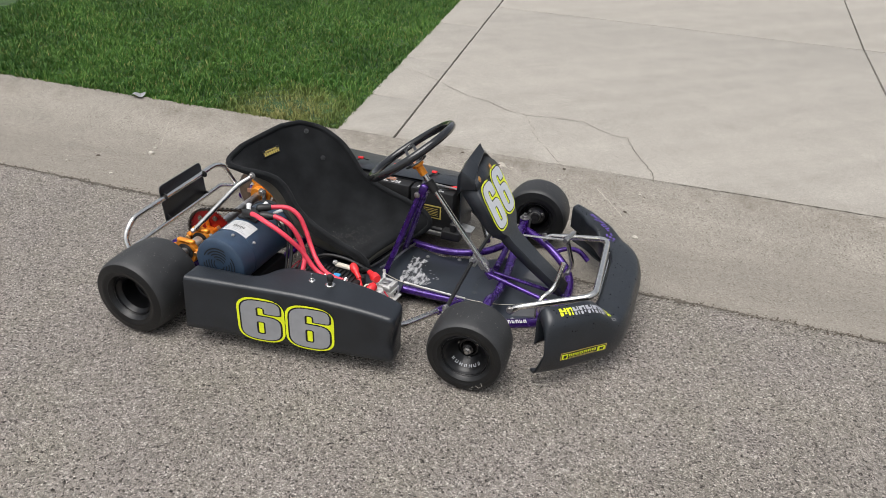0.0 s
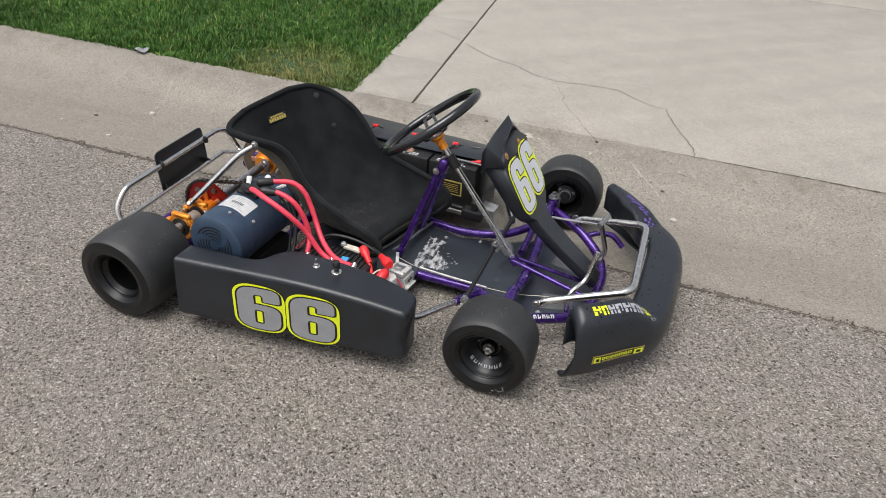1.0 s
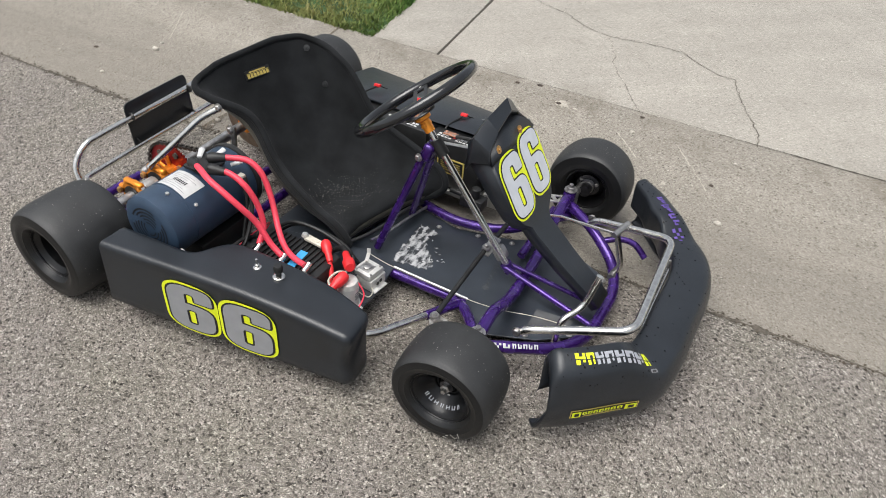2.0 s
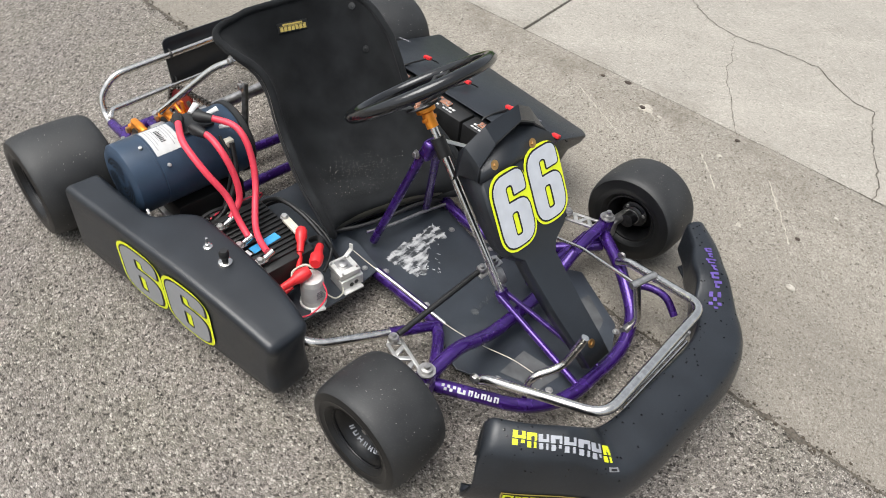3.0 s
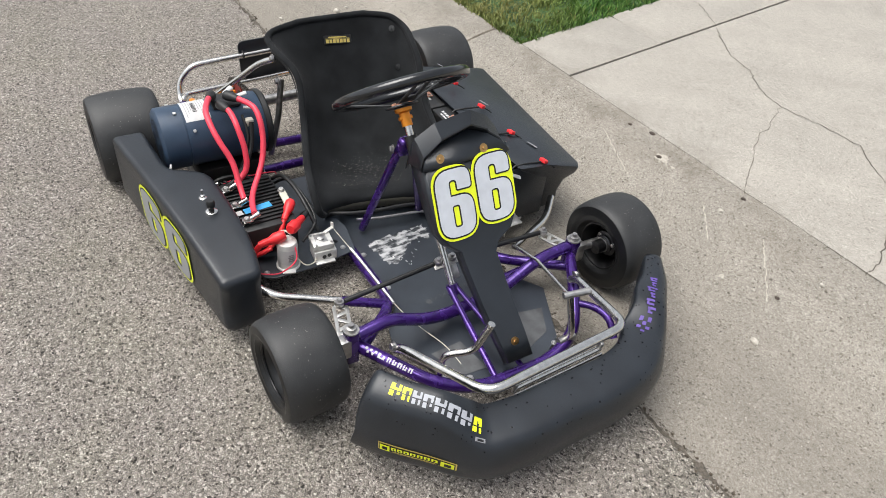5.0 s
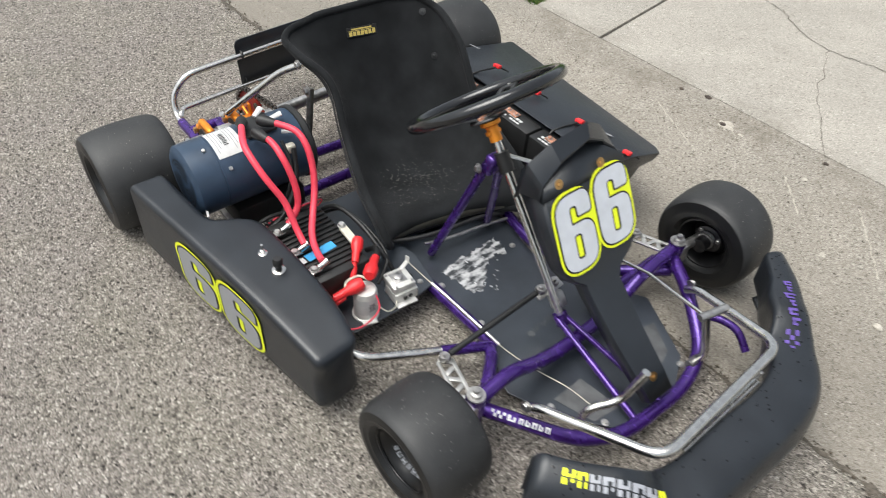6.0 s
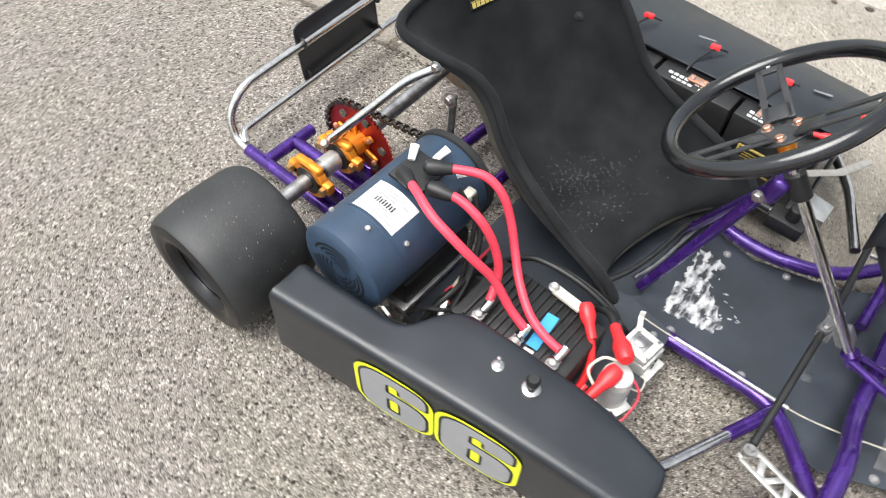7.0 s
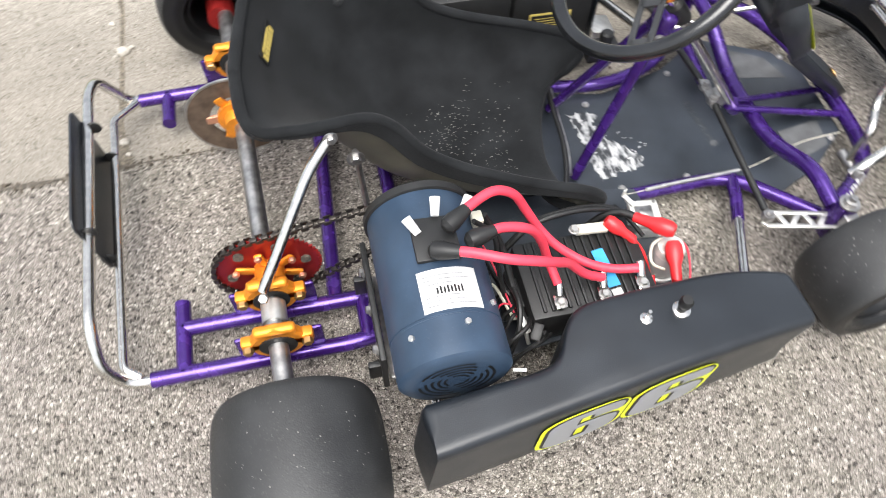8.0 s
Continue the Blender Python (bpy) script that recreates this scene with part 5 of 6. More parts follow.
# dark damp spots on the fairing
rngd = random.Random(17)
verts, faces = [], []
for _ in range(170):
    u, v = rngd.uniform(0.02, 0.98), rngd.uniform(0.25, 0.62)
    p = nose_point(u, v)
    du, dv = (nose_point(u + 0.004, v) - p).normalized(), (nose_point(u, v + 0.01) - p).normalized()
    nrm = du.cross(dv).normalized()
    if nrm.dot(p - Vector((1.25, 0, 0.05))) < 0:
        nrm = -nrm
    r = rngd.uniform(0.0009, 0.0026)
    k = len(verts)
    verts += [p + nrm * 0.0006 + r * (math.cos(a) * du + math.sin(a) * dv) for a in [i * math.pi / 3 for i in range(6)]] + [p + nrm * (0.0006 + r * 0.3)]
    faces += [(k + i, k + (i + 1) % 6, k + 6) for i in range(6)]
me = bpy.data.meshes.new("damp_spots")
me.from_pydata(verts, [], faces)
tagged(part("damp_spots", me, M_DROP, nose, "scattered dark damp spots"), kind="stuff")

# ---- number panel ----
# rows down the panel: x, z, middle y, half width, depth of the folded side
PANEL = [(0.935, 0.472, 0.007, 0.117, 0.056), (0.986, 0.387, 0.007, 0.115, 0.046),
         (1.022, 0.327, 0.007, 0.107, 0.038), (1.037, 0.302, 0.006, 0.090, 0.034), (1.050, 0.283, 0.000, 0.054, 0.032), (1.064, 0.266, -0.006, 0.046, 0.031), (1.150, 0.190, -0.002, 0.042, 0.029), (1.225, 0.128, 0.004, 0.038, 0.027), (1.258, 0.098, 0.006, 0.035, 0.025)]
rows = []
for i, (x, z, yc, w, d) in enumerate(PANEL):
    a, b = PANEL[max(i - 1, 0)], PANEL[min(i + 1, len(PANEL) - 1)]
    t = Vector((b[0] - a[0], 0, b[1] - a[1])).normalized()
    back = Vector((t.z, 0, -t.x))
    if back.x > 0:
        back = -back
    o = Vector((x, yc, z))
    prof = [(-1, 1.0, 0), (-1, 0.35, 0), (-1, 0.10, 0.02), (-1, 0.0, 0.06), (-0.5, 0.0, 0), (0, 0.0, 0), (0.5, 0.0, 0), (1, 0.0, 0.06), (1, 0.10, 0.02), (1, 0.35, 0), (1, 1.0, 0)]
    rows.append([o + Vector((0, w * (f - math.copysign(k, f)), 0)) + back * (d * q) for f, q, k in prof])
panel = part("number_panel", quad_strip(rows), M_PLASTIC, kart, "black moulded steering fairing", smooth=28)
sol = panel.modifiers.new("wall", "SOLIDIFY")
sol.thickness, sol.offset = 0.004, -1
pa = Vector((0.935, 0, 0.472))
down = Vector((0.515, 0, -0.857)).normalized()
pn = Vector((0.857, 0, 0.515)).normalized()
PM = frame_at(pa + down * 0.184 + Vector((0, -0.094, 0)) + pn * 0.0015, (0, 1, 0), -down)
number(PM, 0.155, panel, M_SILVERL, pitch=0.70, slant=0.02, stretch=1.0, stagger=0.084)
for o in ((0.936, -0.063, 0.471), (0.936, 0.052, 0.472), (1.226, 0.004, 0.128)):
    bolt(Vector(o) + pn * 0.001, pn, 0.0046, panel, M_BRASS, washer=0.0105, name="panel_screw")
# moulded visor that arches over the number field: two sloping facets that meet in a ridge
visor = [((0.938, -0.116, 0.458), (0.892, -0.120, 0.448)), ((0.934, -0.104, 0.484), (0.886, -0.104, 0.508)), ((0.929, -0.058, 0.514), (0.896, -0.062, 0.543)), ((0.923, 0.020, 0.533), (0.903, 0.025, 0.562)),
         ((0.921, 0.070, 0.508), (0.891, 0.082, 0.527)), ((0.922, 0.106, 0.480), (0.889, 0.110, 0.494)), ((0.936, 0.124, 0.458), (0.892, 0.126, 0.450))]
cove, edge, crest, back = [], [], [], []
for f, r in visor:
    f, r = Vector(f), Vector(r)
    on = f - pn * ((f - pa).dot(pn)) + down * 0.008
    cove.append(Vector((on.x, 0.007 + (on.y - 0.007) * 0.975, on.z)))
    edge.append(f)
    crest.append(r)
    back.append(r + Vector((-0.010, 0, -0.022)))
hood = quad_strip([cove, [c.lerp(f, 0.85) + pn * 0.001 for c, f in zip(cove, edge)], [f.lerp(r, 0.06) for f, r in zip(edge, crest)], [f.lerp(r, 0.94) for f, r in zip(edge, crest)], back])
hood.faces.new([hood.verts.new(p - pn * 0.0005) for p in cove])
visor_part = part("panel_visor", hood, M_PLASTIC, panel, "folded black visor over the number", smooth=22)
sol = visor_part.modifiers.new("wall", "SOLIDIFY")
sol.thickness, sol.offset = 0.003, -1

# ---- right side pod ----
POD_LOW = 0.050
POD_A, POD_B = Vector((0.211, -0.656, 0)), Vector((0.848, -0.560, 0))
# inner edge of the top from rear to front, with the step beside the motor
POD_INNER = spline([(x, y, 0) for x, y in ((0.211, -0.574), (0.300, -0.565), (0.385, -0.557), (0.420, -0.540), (0.442, -0.500), (0.470, -0.472), (0.520, -0.462), (0.700, -0.450), (0.780, -0.453), (0.838, -0.461))], 5)


def pod_top(x):
    """Height of the pod's top: level beside the motor, falling away to the front."""
    f = max(0.0, (x - 0.48) / 0.365)
    return 0.247 - 0.034 * f * f


def pod_ring(inner, inset, lean, hollow):
    """One section of the pod across its length: out, over the rounded top and down the inside."""
    f = min(1.0, max(0.0, (inner.x - 0.211) / 0.627))
    outer = POD_A.lerp(POD_B, f)
    zt, zl, r = pod_top(inner.x) - inset, POD_LOW + inset, 0.014
    o, n = outer.lerp(inner, inset / 0.09), inner.lerp(outer, inset / 0.09)
    w = (n - o).length
    flat = [(0.012, zl), (0.0, zl + 0.012)] + [(0.0, zl + (zt - zl) * k / 6) for k in range(1, 6)]
    flat += [(r - r * math.cos(a), zt - r + r * math.sin(a)) for a in [math.pi / 8 * k for k in range(5)]]
    flat += [(w * k / 4, zt) for k in (1, 2, 3) if r < w * k / 4 < w - r]
    while len(flat) < 15:
        flat.append((w / 2, zt))
    flat += [(w - r + r * math.sin(a), zt - r + r * math.cos(a)) for a in [math.pi / 8 * k for k in range(5)]]
    flat += [(w, zl + (zt - zl) * k / 6) for k in range(5, 0, -1)] + [(w, zl + 0.012), (w - 0.012, zl)]
    d = (n - o).normalized()
    out = []
    for q, z in flat:
        p = o + d * q
        g = (z - zl) / (zt - zl)
        out.append((p.x - lean * (1 - g) - hollow * math.sin(math.pi * min(1, g * 1.1)), p.y, z))
    return out


stations = []
for k, p in enumerate(POD_INNER):
    lean = 0.014 * max(0.0, 1 - (p.x - 0.211) / 0.08)
    hollow = 0.014 * max(0.0, 1 - (0.838 - p.x) / 0.06)
    if k == 0:
        for back, inset in ((0.012, 0.016), (0.010, 0.009), (0.006, 0.0035)):
            stations.append(pod_ring(p - Vector((back, 0, 0)), inset, lean, 0))
    stations.append(pod_ring(p, 0.0, lean, hollow))
    if k == len(POD_INNER) - 1:
        for fore, inset in ((0.006, 0.0035), (0.010, 0.009), (0.012, 0.016)):
            stations.append([(x + fore, y, z) for x, y, z in pod_ring(p, inset, 0, hollow)])
bm = quad_strip(stations, closed=True)
bm.verts.ensure_lookup_table()
k = len(stations[0])
bm.faces.new(bm.verts[:k])
bm.faces.new(list(reversed(bm.verts[-k:])))
pod = part("side_pod", bm, M_PLASTIC, kart, "black moulded right side pod with a step beside the motor", smooth=50)
ex = (POD_B - POD_A).normalized()
NM = frame_at(POD_A + ex * 0.179 + Vector((0, 0, 0.066)) + Vector((ex.y, -ex.x, 0)) * 0.0014, ex, (0, 0, 1))
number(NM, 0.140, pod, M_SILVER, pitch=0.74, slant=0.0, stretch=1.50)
kn = part("knob", lathe([(0.011, 0), (0.011, 0.004), (0.007, 0.006), (0.006, 0.014), (0.010, 0.018), (0.011, 0.030), (0.008, 0.036)], pose(0.628, -0.508, 0.2415, 90), 20), M_BLACK, pod, "black push knob in a chromed collar")
part("collar", lathe([(0.0145, 0), (0.0145, 0.005), (0.011, 0.007)], pose(0.628, -0.508, 0.2405, 90), 20), M_CHROME, kn)
part("toggle_switch", lathe([(0.010, 0), (0.010, 0.003), (0.0055, 0.005), (0.0055, 0.010), (0.0022, 0.011), (0.003, 0.026)], pose(0.568, -0.512, 0.2435, 90, 0, 0), 14), M_CHROME, pod, "small chromed toggle switch")

part("pod_bar", tube(rounded([(0.66, -0.50, 0.115), (0.795, -0.462, 0.112), (0.832, -0.428, 0.102), (0.912, -0.240, 0.074)], 0.04, 6), 0.0105, 12), M_CHROME, kart, "bent chromed side pod bar")
part("bar_sleeve", tube([(0.893, -0.284, 0.080), (0.915, -0.233, 0.073), (0.938, -0.168, 0.060)], 0.0128, 12), M_PURPLE, kart)
part("pod_bar", tube(rounded([(0.24, -0.36, 0.060), (0.24, -0.55, 0.070), (0.30, -0.575, 0.075)], 0.03, 6), 0.0105, 12), M_CHROME, kart, "bent chromed side pod bar")

# ---- seat ----
# rows from under the front lip over the base and up the back: middle (u, z), its shift across, half width, rim (u, z)
SEAT = [(0.262, 0.050, -0.015, 0.186, 0.350, 0.112), (0.281, 0.078, -0.015, 0.200, 0.374, 0.142), (0.276, 0.098, -0.015, 0.208, 0.366, 0.172), (0.240, 0.100, -0.013, 0.213, 0.328, 0.192), (0.170, 0.080, -0.008, 0.216, 0.250, 0.204),
        (0.090, 0.064, -0.004, 0.213, 0.188, 0.213), (0.010, 0.068, 0.000, 0.207, 0.112, 0.229), (-0.060, 0.098, 0.000, 0.200, 0.046, 0.262), (-0.120, 0.155, 0.000, 0.197, -0.004, 0.322), (-0.170, 0.225, -0.006, 0.204, -0.050, 0.362),
        (-0.205, 0.286, -0.020, 0.213, -0.098, 0.386), (-0.230, 0.342, -0.030, 0.219, -0.148, 0.400), (-0.247, 0.386, -0.036, 0.213, -0.198, 0.407), (-0.257, 0.411, -0.036, 0.184, -0.234, 0.417), (-0.261, 0.422, -0.036, 0.116, -0.254, 0.425)]
# the seat is turned a little towards the right of the kart
SEAT_AT = Matrix.Translation((0.290, 0.045, 0)) @ pose(0, 0, 0, 0, 0, -12)


def seat_row(r, inset=0.0, n=24):
    u, z, c, hw, ru, rz = r
    out = []
    for k in range(n + 1):
        v = -1 + 2 * k / n
        a = abs(v) * math.pi / 2
        yy = math.copysign(math.sin(a) ** 0.85, v) * (hw - inset)
        rise = 1 - math.cos(a)
        up = inset * (1 - abs(v) ** 4)
        if v < 0:
            # the right shoulder ends in a sharper corner
            yy *= 1 + 0.10 * min(1, max(0, (z - 0.36) / 0.05))
            yy += 0.015 * min(1, -yy / 0.1)
        p = SEAT_AT @ Vector((u + (ru - u) * rise + up * 0.5, c + yy, z + (rz - z) * rise + up * 0.8))
        p.z += (0.09 * yy - 0.012) * min(1, max(0, (z - 0.2) / 0.15))
        out.append(p)
    return out


cols = list(zip(*SEAT))
S_ROWS = [tuple(v) for v in zip(*[[p.x for p in spline([(c, 0, 0) for c in col], 4)] for col in cols])]
seat = part("seat", quad_strip([seat_row(r, 0.010) for r in S_ROWS]), M_SEAT, kart, "black velour covered bucket seat, dusted with rubber crumbs", smooth=70)
part("seat_shell", quad_strip([seat_row(r, 0.0) for r in S_ROWS]), M_SHELL, seat, "olive fibreglass shell", smooth=70).modifiers.new("wall", "SOLIDIFY").thickness = 0.006
rim = [seat_row(r, 0.004)[0] for r in S_ROWS] + seat_row(S_ROWS[-1], 0.004)[1:-1] + [seat_row(r, 0.004)[-1] for r in reversed(S_ROWS)] + list(reversed(seat_row(S_ROWS[0], 0.004)))[1:-1]
part("seat_piping", tube(rim, 0.0098, 10, closed=True), M_SEAT, seat, "padded black rim", smooth=70)


for cols_of in (range(0, 2), range(22, 25)):
    part("seat_edge", quad_strip([[seat_row(r, -0.0075)[k] for k in cols_of] for r in S_ROWS]), M_SEAT, seat, "velour turned over the shell's edge", smooth=70)


def seat_at(t, v, lift=0.0):
    """A place and the inward normal on the seat: t along its rows, v across from -1 to 1."""
    i = t * (len(S_ROWS) - 1)
    a, b = S_ROWS[int(i)], S_ROWS[min(int(i) + 1, len(S_ROWS) - 1)]
    r = [p + (q - p) * (i - int(i)) for p, q in zip(a, b)]
    k = (v + 1) / 2 * 24
    row = seat_row(r, 0.010)
    p = row[int(k)].lerp(row[min(int(k) + 1, 24)], k - int(k))
    nb = seat_row([q + (s - q) * min(1, i - int(i) + 0.2) for q, s in zip(a, b)], 0.010)
    du = row[min(int(k) + 1, 24)] - row[int(k)]
    dv = nb[int(k)] - row[int(k)]
    nrm = du.cross(dv).normalized()
    if nrm.dot(Vector((0.6, 0, 0.8))) < 0:
        nrm = -nrm
    return p + nrm * lift, nrm


for t, v in ((0.815, 0.66), (0.655, 0.60)):
    p, nrm = seat_at(t, v, 0.001)
    bolt(p, nrm, 0.0045, seat, M_DARKBOLT, washer=0.0095, name="seat_bolt")
p, nrm = seat_at(0.805, 0.03, 0.003)
sx = SEAT_AT.to_3x3() @ Vector((0, 1, 0))
BM = frame_at(p, sx, nrm.cross(sx))
badge = part("maker_badge", block((0.088, 0.026, 0.002), BM, 0.0006), M_INK, seat, "black and gold maker's badge", smooth=0)
print_bars(BM @ Matrix.Translation((-0.040, -0.010, 0.001)), [(0.002 + 0.0112 * k, 0, 0.0085, 0.011, M_GOLD) for k in range(7)] + [(0.0, 0.0125, 0.078, 0.0012, M_GOLD), (0.010, 0.0155, 0.058, 0.004, M_GOLD)], badge, "badge_print")
# rubber crumbs caught on the cushion
rngc = random.Random(5)
verts, faces = [], []
for k in range(300):
    t, v = (rngc.gauss(0.355, 0.030), rngc.gauss(0.02, 0.16)) if k % 4 else (rngc.gauss(0.27, 0.02), rngc.gauss(-0.05, 0.2))
    if not (0.12 < t < 0.6 and abs(v) < 0.85):
        continue
    p, nrm = seat_at(t, v, 0.0004)
    r = rngc.uniform(0.0005, 0.0012)
    a, b = nrm.orthogonal().normalized(), nrm.cross(nrm.orthogonal()).normalized()
    k = len(verts)
    verts += [p + a * r, p + b * r, p - a * r * 1.6, p - b * r, p + nrm * r]
    faces += [(k, k + 1, k + 4), (k + 1, k + 2, k + 4), (k + 2, k + 3, k + 4), (k + 3, k, k + 4)]
me = bpy.data.meshes.new("crumbs")
me.from_pydata(verts, [], faces)
tagged(part("crumbs", me, M_CRUMB, seat, "scattered pale rubber crumbs", smooth=0), kind="stuff")

part("seat_stay", tube(rounded([(0.140, -0.166, 0.362), (0.10, -0.200, 0.335), (-0.008, -0.318, 0.192)], 0.03, 5), [0.0092] * 8, 10), M_CHROME, kart, "polished seat stay")
bolt((0.142, -0.170, 0.366), (0.1, -1, 0.1), 0.008, kart, washer=0.012)
bolt((-0.008, -0.330, 0.190), (0, -0.6, 0.8), 0.009, kart)
part("seat_stay", tube([(0.178, -0.160, 0.312), (0.185, -0.178, 0.20), (0.195, -0.215, 0.070)], 0.010, 10, flat=0.6), M_STEEL, kart, "dull steel lower seat stay")
bolt((0.177, -0.170, 0.309), (0, -1, 0.1), 0.009, kart, washer=0.015)
part("seat_stay", tube([(0.140, 0.296, 0.340), (0.02, 0.31, 0.19)], 0.0075, 10), M_CHROME, kart, "polished seat stay")

# ---- rear axle, bearings, sprocket, brake ----
AX = 0.143


def axle_x(y):
    """The axle stands a little out of square."""
    return -0.042 * (y + 0.34)


part("rear_axle", tube([(0.011, -0.60, AX), (-0.043, 0.55, AX)], 0.0165, 18), M_STEEL, kart, "dull steel rear axle")
part("axle_collar", tube([(0, -0.355, AX), (0, -0.318, AX)], 0.0215, 18), M_ALU, kart)


def bearing(y):
    x0 = axle_x(y)
    b = part("bearing_cassette", merge(lathe([(0.042, -0.010), (0.046, -0.006), (0.046, 0.006), (0.042, 0.010)], pose(x0, y, AX), 28), block((0.118, 0.020, 0.026), pose(x0, y, AX + 0.004), 0.005), block((0.07, 0.020, 0.020), pose(x0, y, AX + 0.036), 0.008, 3)), M_ORANGE, kart, "orange anodised bearing cassette")
    part("bearing_race", lathe([(0.017, -0.0125), (0.031, -0.0125), (0.031, 0.0125), (0.017, 0.0125)], pose(x0, y, AX), 24), M_BLACK, b)
    for s in (-1, 1):
        bolt((x0 + 0.048 * s, y - 0.010, AX + 0.004), (0, -1, 0), 0.0095, b, M_BRASS)
    part("bearing_hanger", merge(block((0.145, 0.008, 0.080), pose(x0, y + 0.014, 0.100), 0.004), block((0.05, 0.008, 0.03), pose(x0, y + 0.014, 0.155), 0.004)), M_PURPLE, kart)


bearing(-0.385)
bearing(-0.300)
bearing(0.268)

SPY, SPR = -0.245, 0.092
teeth = []
NT = 57
for k in range(NT * 2):
    a = math.pi * k / NT
    r = SPR if k % 2 else SPR - 0.006
    for da, rr in ((-0.010, r), (0.010, r)):
        teeth.append((rr * math.cos(a + da), rr * math.sin(a + da)))
sp = part("sprocket", prism(teeth, 0.004, Matrix.Translation((0, SPY, AX)) @ pose(0, 0, 0, 90)), M_CRIMSON, kart, "crimson anodised axle sprocket", smooth=20)
part("sprocket_hub", lathe([(0.020, -0.03), (0.026, -0.03), (0.026, 0.008), (0.020, 0.008)], pose(0, SPY - 0.004, AX), 24), M_ORANGE, sp, "orange sprocket carrier")
for k in range(6):
    part("carrier_arm", block((0.034, 0.008, 0.016), pose(0, SPY - 0.009, AX, 0, 60 * k + 20, 0) @ Matrix.Translation((0.042, 0, 0)), 0.004), M_ORANGE, sp)
for k in range(6):
    a = math.radians(60 * k - 20)
    bolt((0.057 * math.cos(a), SPY - 0.014, AX + 0.057 * math.sin(a)), (0, -1, 0), 0.0065, sp, M_COPPER)
    a2 = a + math.radians(30)
    part("lightening_slot", lathe([(0.009, -0.0015), (0.009, 0.0075)], pose(0.066 * math.cos(a2), SPY - 0.004, AX + 0.066 * math.sin(a2)), 12), M_GAP, sp)
disc = part("brake_disc", lathe([(0.056, -0.002), (0.102, -0.002), (0.102, 0.002), (0.056, 0.002)], pose(-0.026, 0.112, AX), 48, closed=False), M_DISC, kart, "rusty brown brake disc")
part("disc_carrier", lathe([(0.018, -0.030), (0.030, -0.030), (0.033, -0.026), (0.033, -0.008), (0.044, -0.006), (0.044, 0.006), (0.018, 0.006)], pose(-0.024, 0.110, AX), 24), M_ORANGE, disc, "orange brake disc carrier")
for k in range(6):
    part("carrier_arm", block((0.026, 0.009, 0.020), pose(-0.026, 0.112, AX, 0, 60 * k, 0) @ Matrix.Translation((0.052, 0, 0)), 0.004), M_COPPER if k % 2 else M_ORANGE, disc)
part("disc_rim", lathe([(0.099, -0.0026), (0.1025, -0.0026), (0.1025, 0.0026), (0.099, 0.0026)], pose(-0.026, 0.112, AX), 48, closed=False), M_STEEL, disc)
part("brake_caliper", block((0.06, 0.055, 0.05), pose(0.070, 0.134, AX + 0.01), 0.008), M_BLACK, kart, "black brake caliper")

# ---- motor ----
MX, MZ, MR = 0.262, 0.242, 0.0868
mm = Matrix.Translation((MX, 0, MZ))
motor = part("motor", lathe([(0.060, -0.548), (0.078, -0.547), (0.086, -0.541), (MR, -0.530), (MR, -0.482), (MR - 0.0015, -0.481), (MR - 0.0015, -0.478), (MR, -0.477), (MR, -0.262), (MR - 0.004, -0.256), (0.05, -0.255)], mm, 64), M_MOTOR, kart, "navy painted electric motor lying across the chassis")
part("end_plate", lathe([(MR + 0.0015, -0.266), (MR + 0.0045, -0.264), (MR + 0.0045, -0.252), (MR - 0.002, -0.246), (0.03, -0.245)], mm, 48), M_BLACK, motor, "black motor end plate")
for k in range(5):
    r = 0.016 + 0.0095 * k
    for j in range(3):
        a0 = math.radians(20 + 120 * j + 11 * k)
        a1 = a0 + math.radians(92)
        rows = [[(MX + q * math.cos(a), -0.5486, MZ + q * math.sin(a)) for q in (r, r + 0.0042)] for a in [a0 + (a1 - a0) * i / 14 for i in range(15)]]
        part("vent_slot", quad_strip(rows), M_INK, motor, smooth=0)


def on_motor(y, ang, lift=0.0):
    """A pose on the motor's skin: ang in degrees from straight up towards the front."""
    a = radians(ang)
    o = Vector((MX + (MR + lift) * math.sin(a), y, MZ + (MR + lift) * math.cos(a)))
    nrm = Vector((math.sin(a), 0, math.cos(a)))
    return frame_at(o, nrm.cross(Vector((0, 1, 0))) * -1, (0, 1, 0))


def motor_label(y0, y1, a0, a1, lift, material, parent, name, label=""):
    rows = []
    for i in range(13):
        a = radians(a0 + (a1 - a0) * i / 12)
        rows.append([(MX + (MR + lift) * math.sin(a), y, MZ + (MR + lift) * math.cos(a)) for y in (y0, y1)])
    return part(name, quad_strip(rows), material, parent, label)


lab = motor_label(-0.475, -0.408, -22, 38, 0.0012, M_WHITE, motor, "rating_label", "white printed rating label")
for k in range(8):
    q = 0.008 + 0.0068 * k
    if 0.022 < q < 0.040:
        continue
    motor_label(-0.475 + q, -0.475 + q + 0.0014, -17, 30 - 7 * (k % 3), 0.0018, M_GREYINK, lab, "label_print")
for k in range(8):
    motor_label(-0.449, -0.439 + 0.002 * (k % 2), -6 + 3.4 * k, -4.2 + 3.4 * k, 0.0018, M_INK, lab, "label_print")
for y, ang in ((-0.497, 16), (-0.50, -40), (-0.46, 55)):
    m = on_motor(y, ang)
    bolt(m.translation, m.to_3x3() @ Vector((0, 0, 1)), 0.005, motor, M_ALU, name="case_screw")
part("terminal_block", block((0.068, 0.075, 0.008), on_motor(-0.358, 4, 0.0) @ Matrix.Translation((0, 0, 0.001)), 0.002), M_BLACK, motor, "black terminal base")
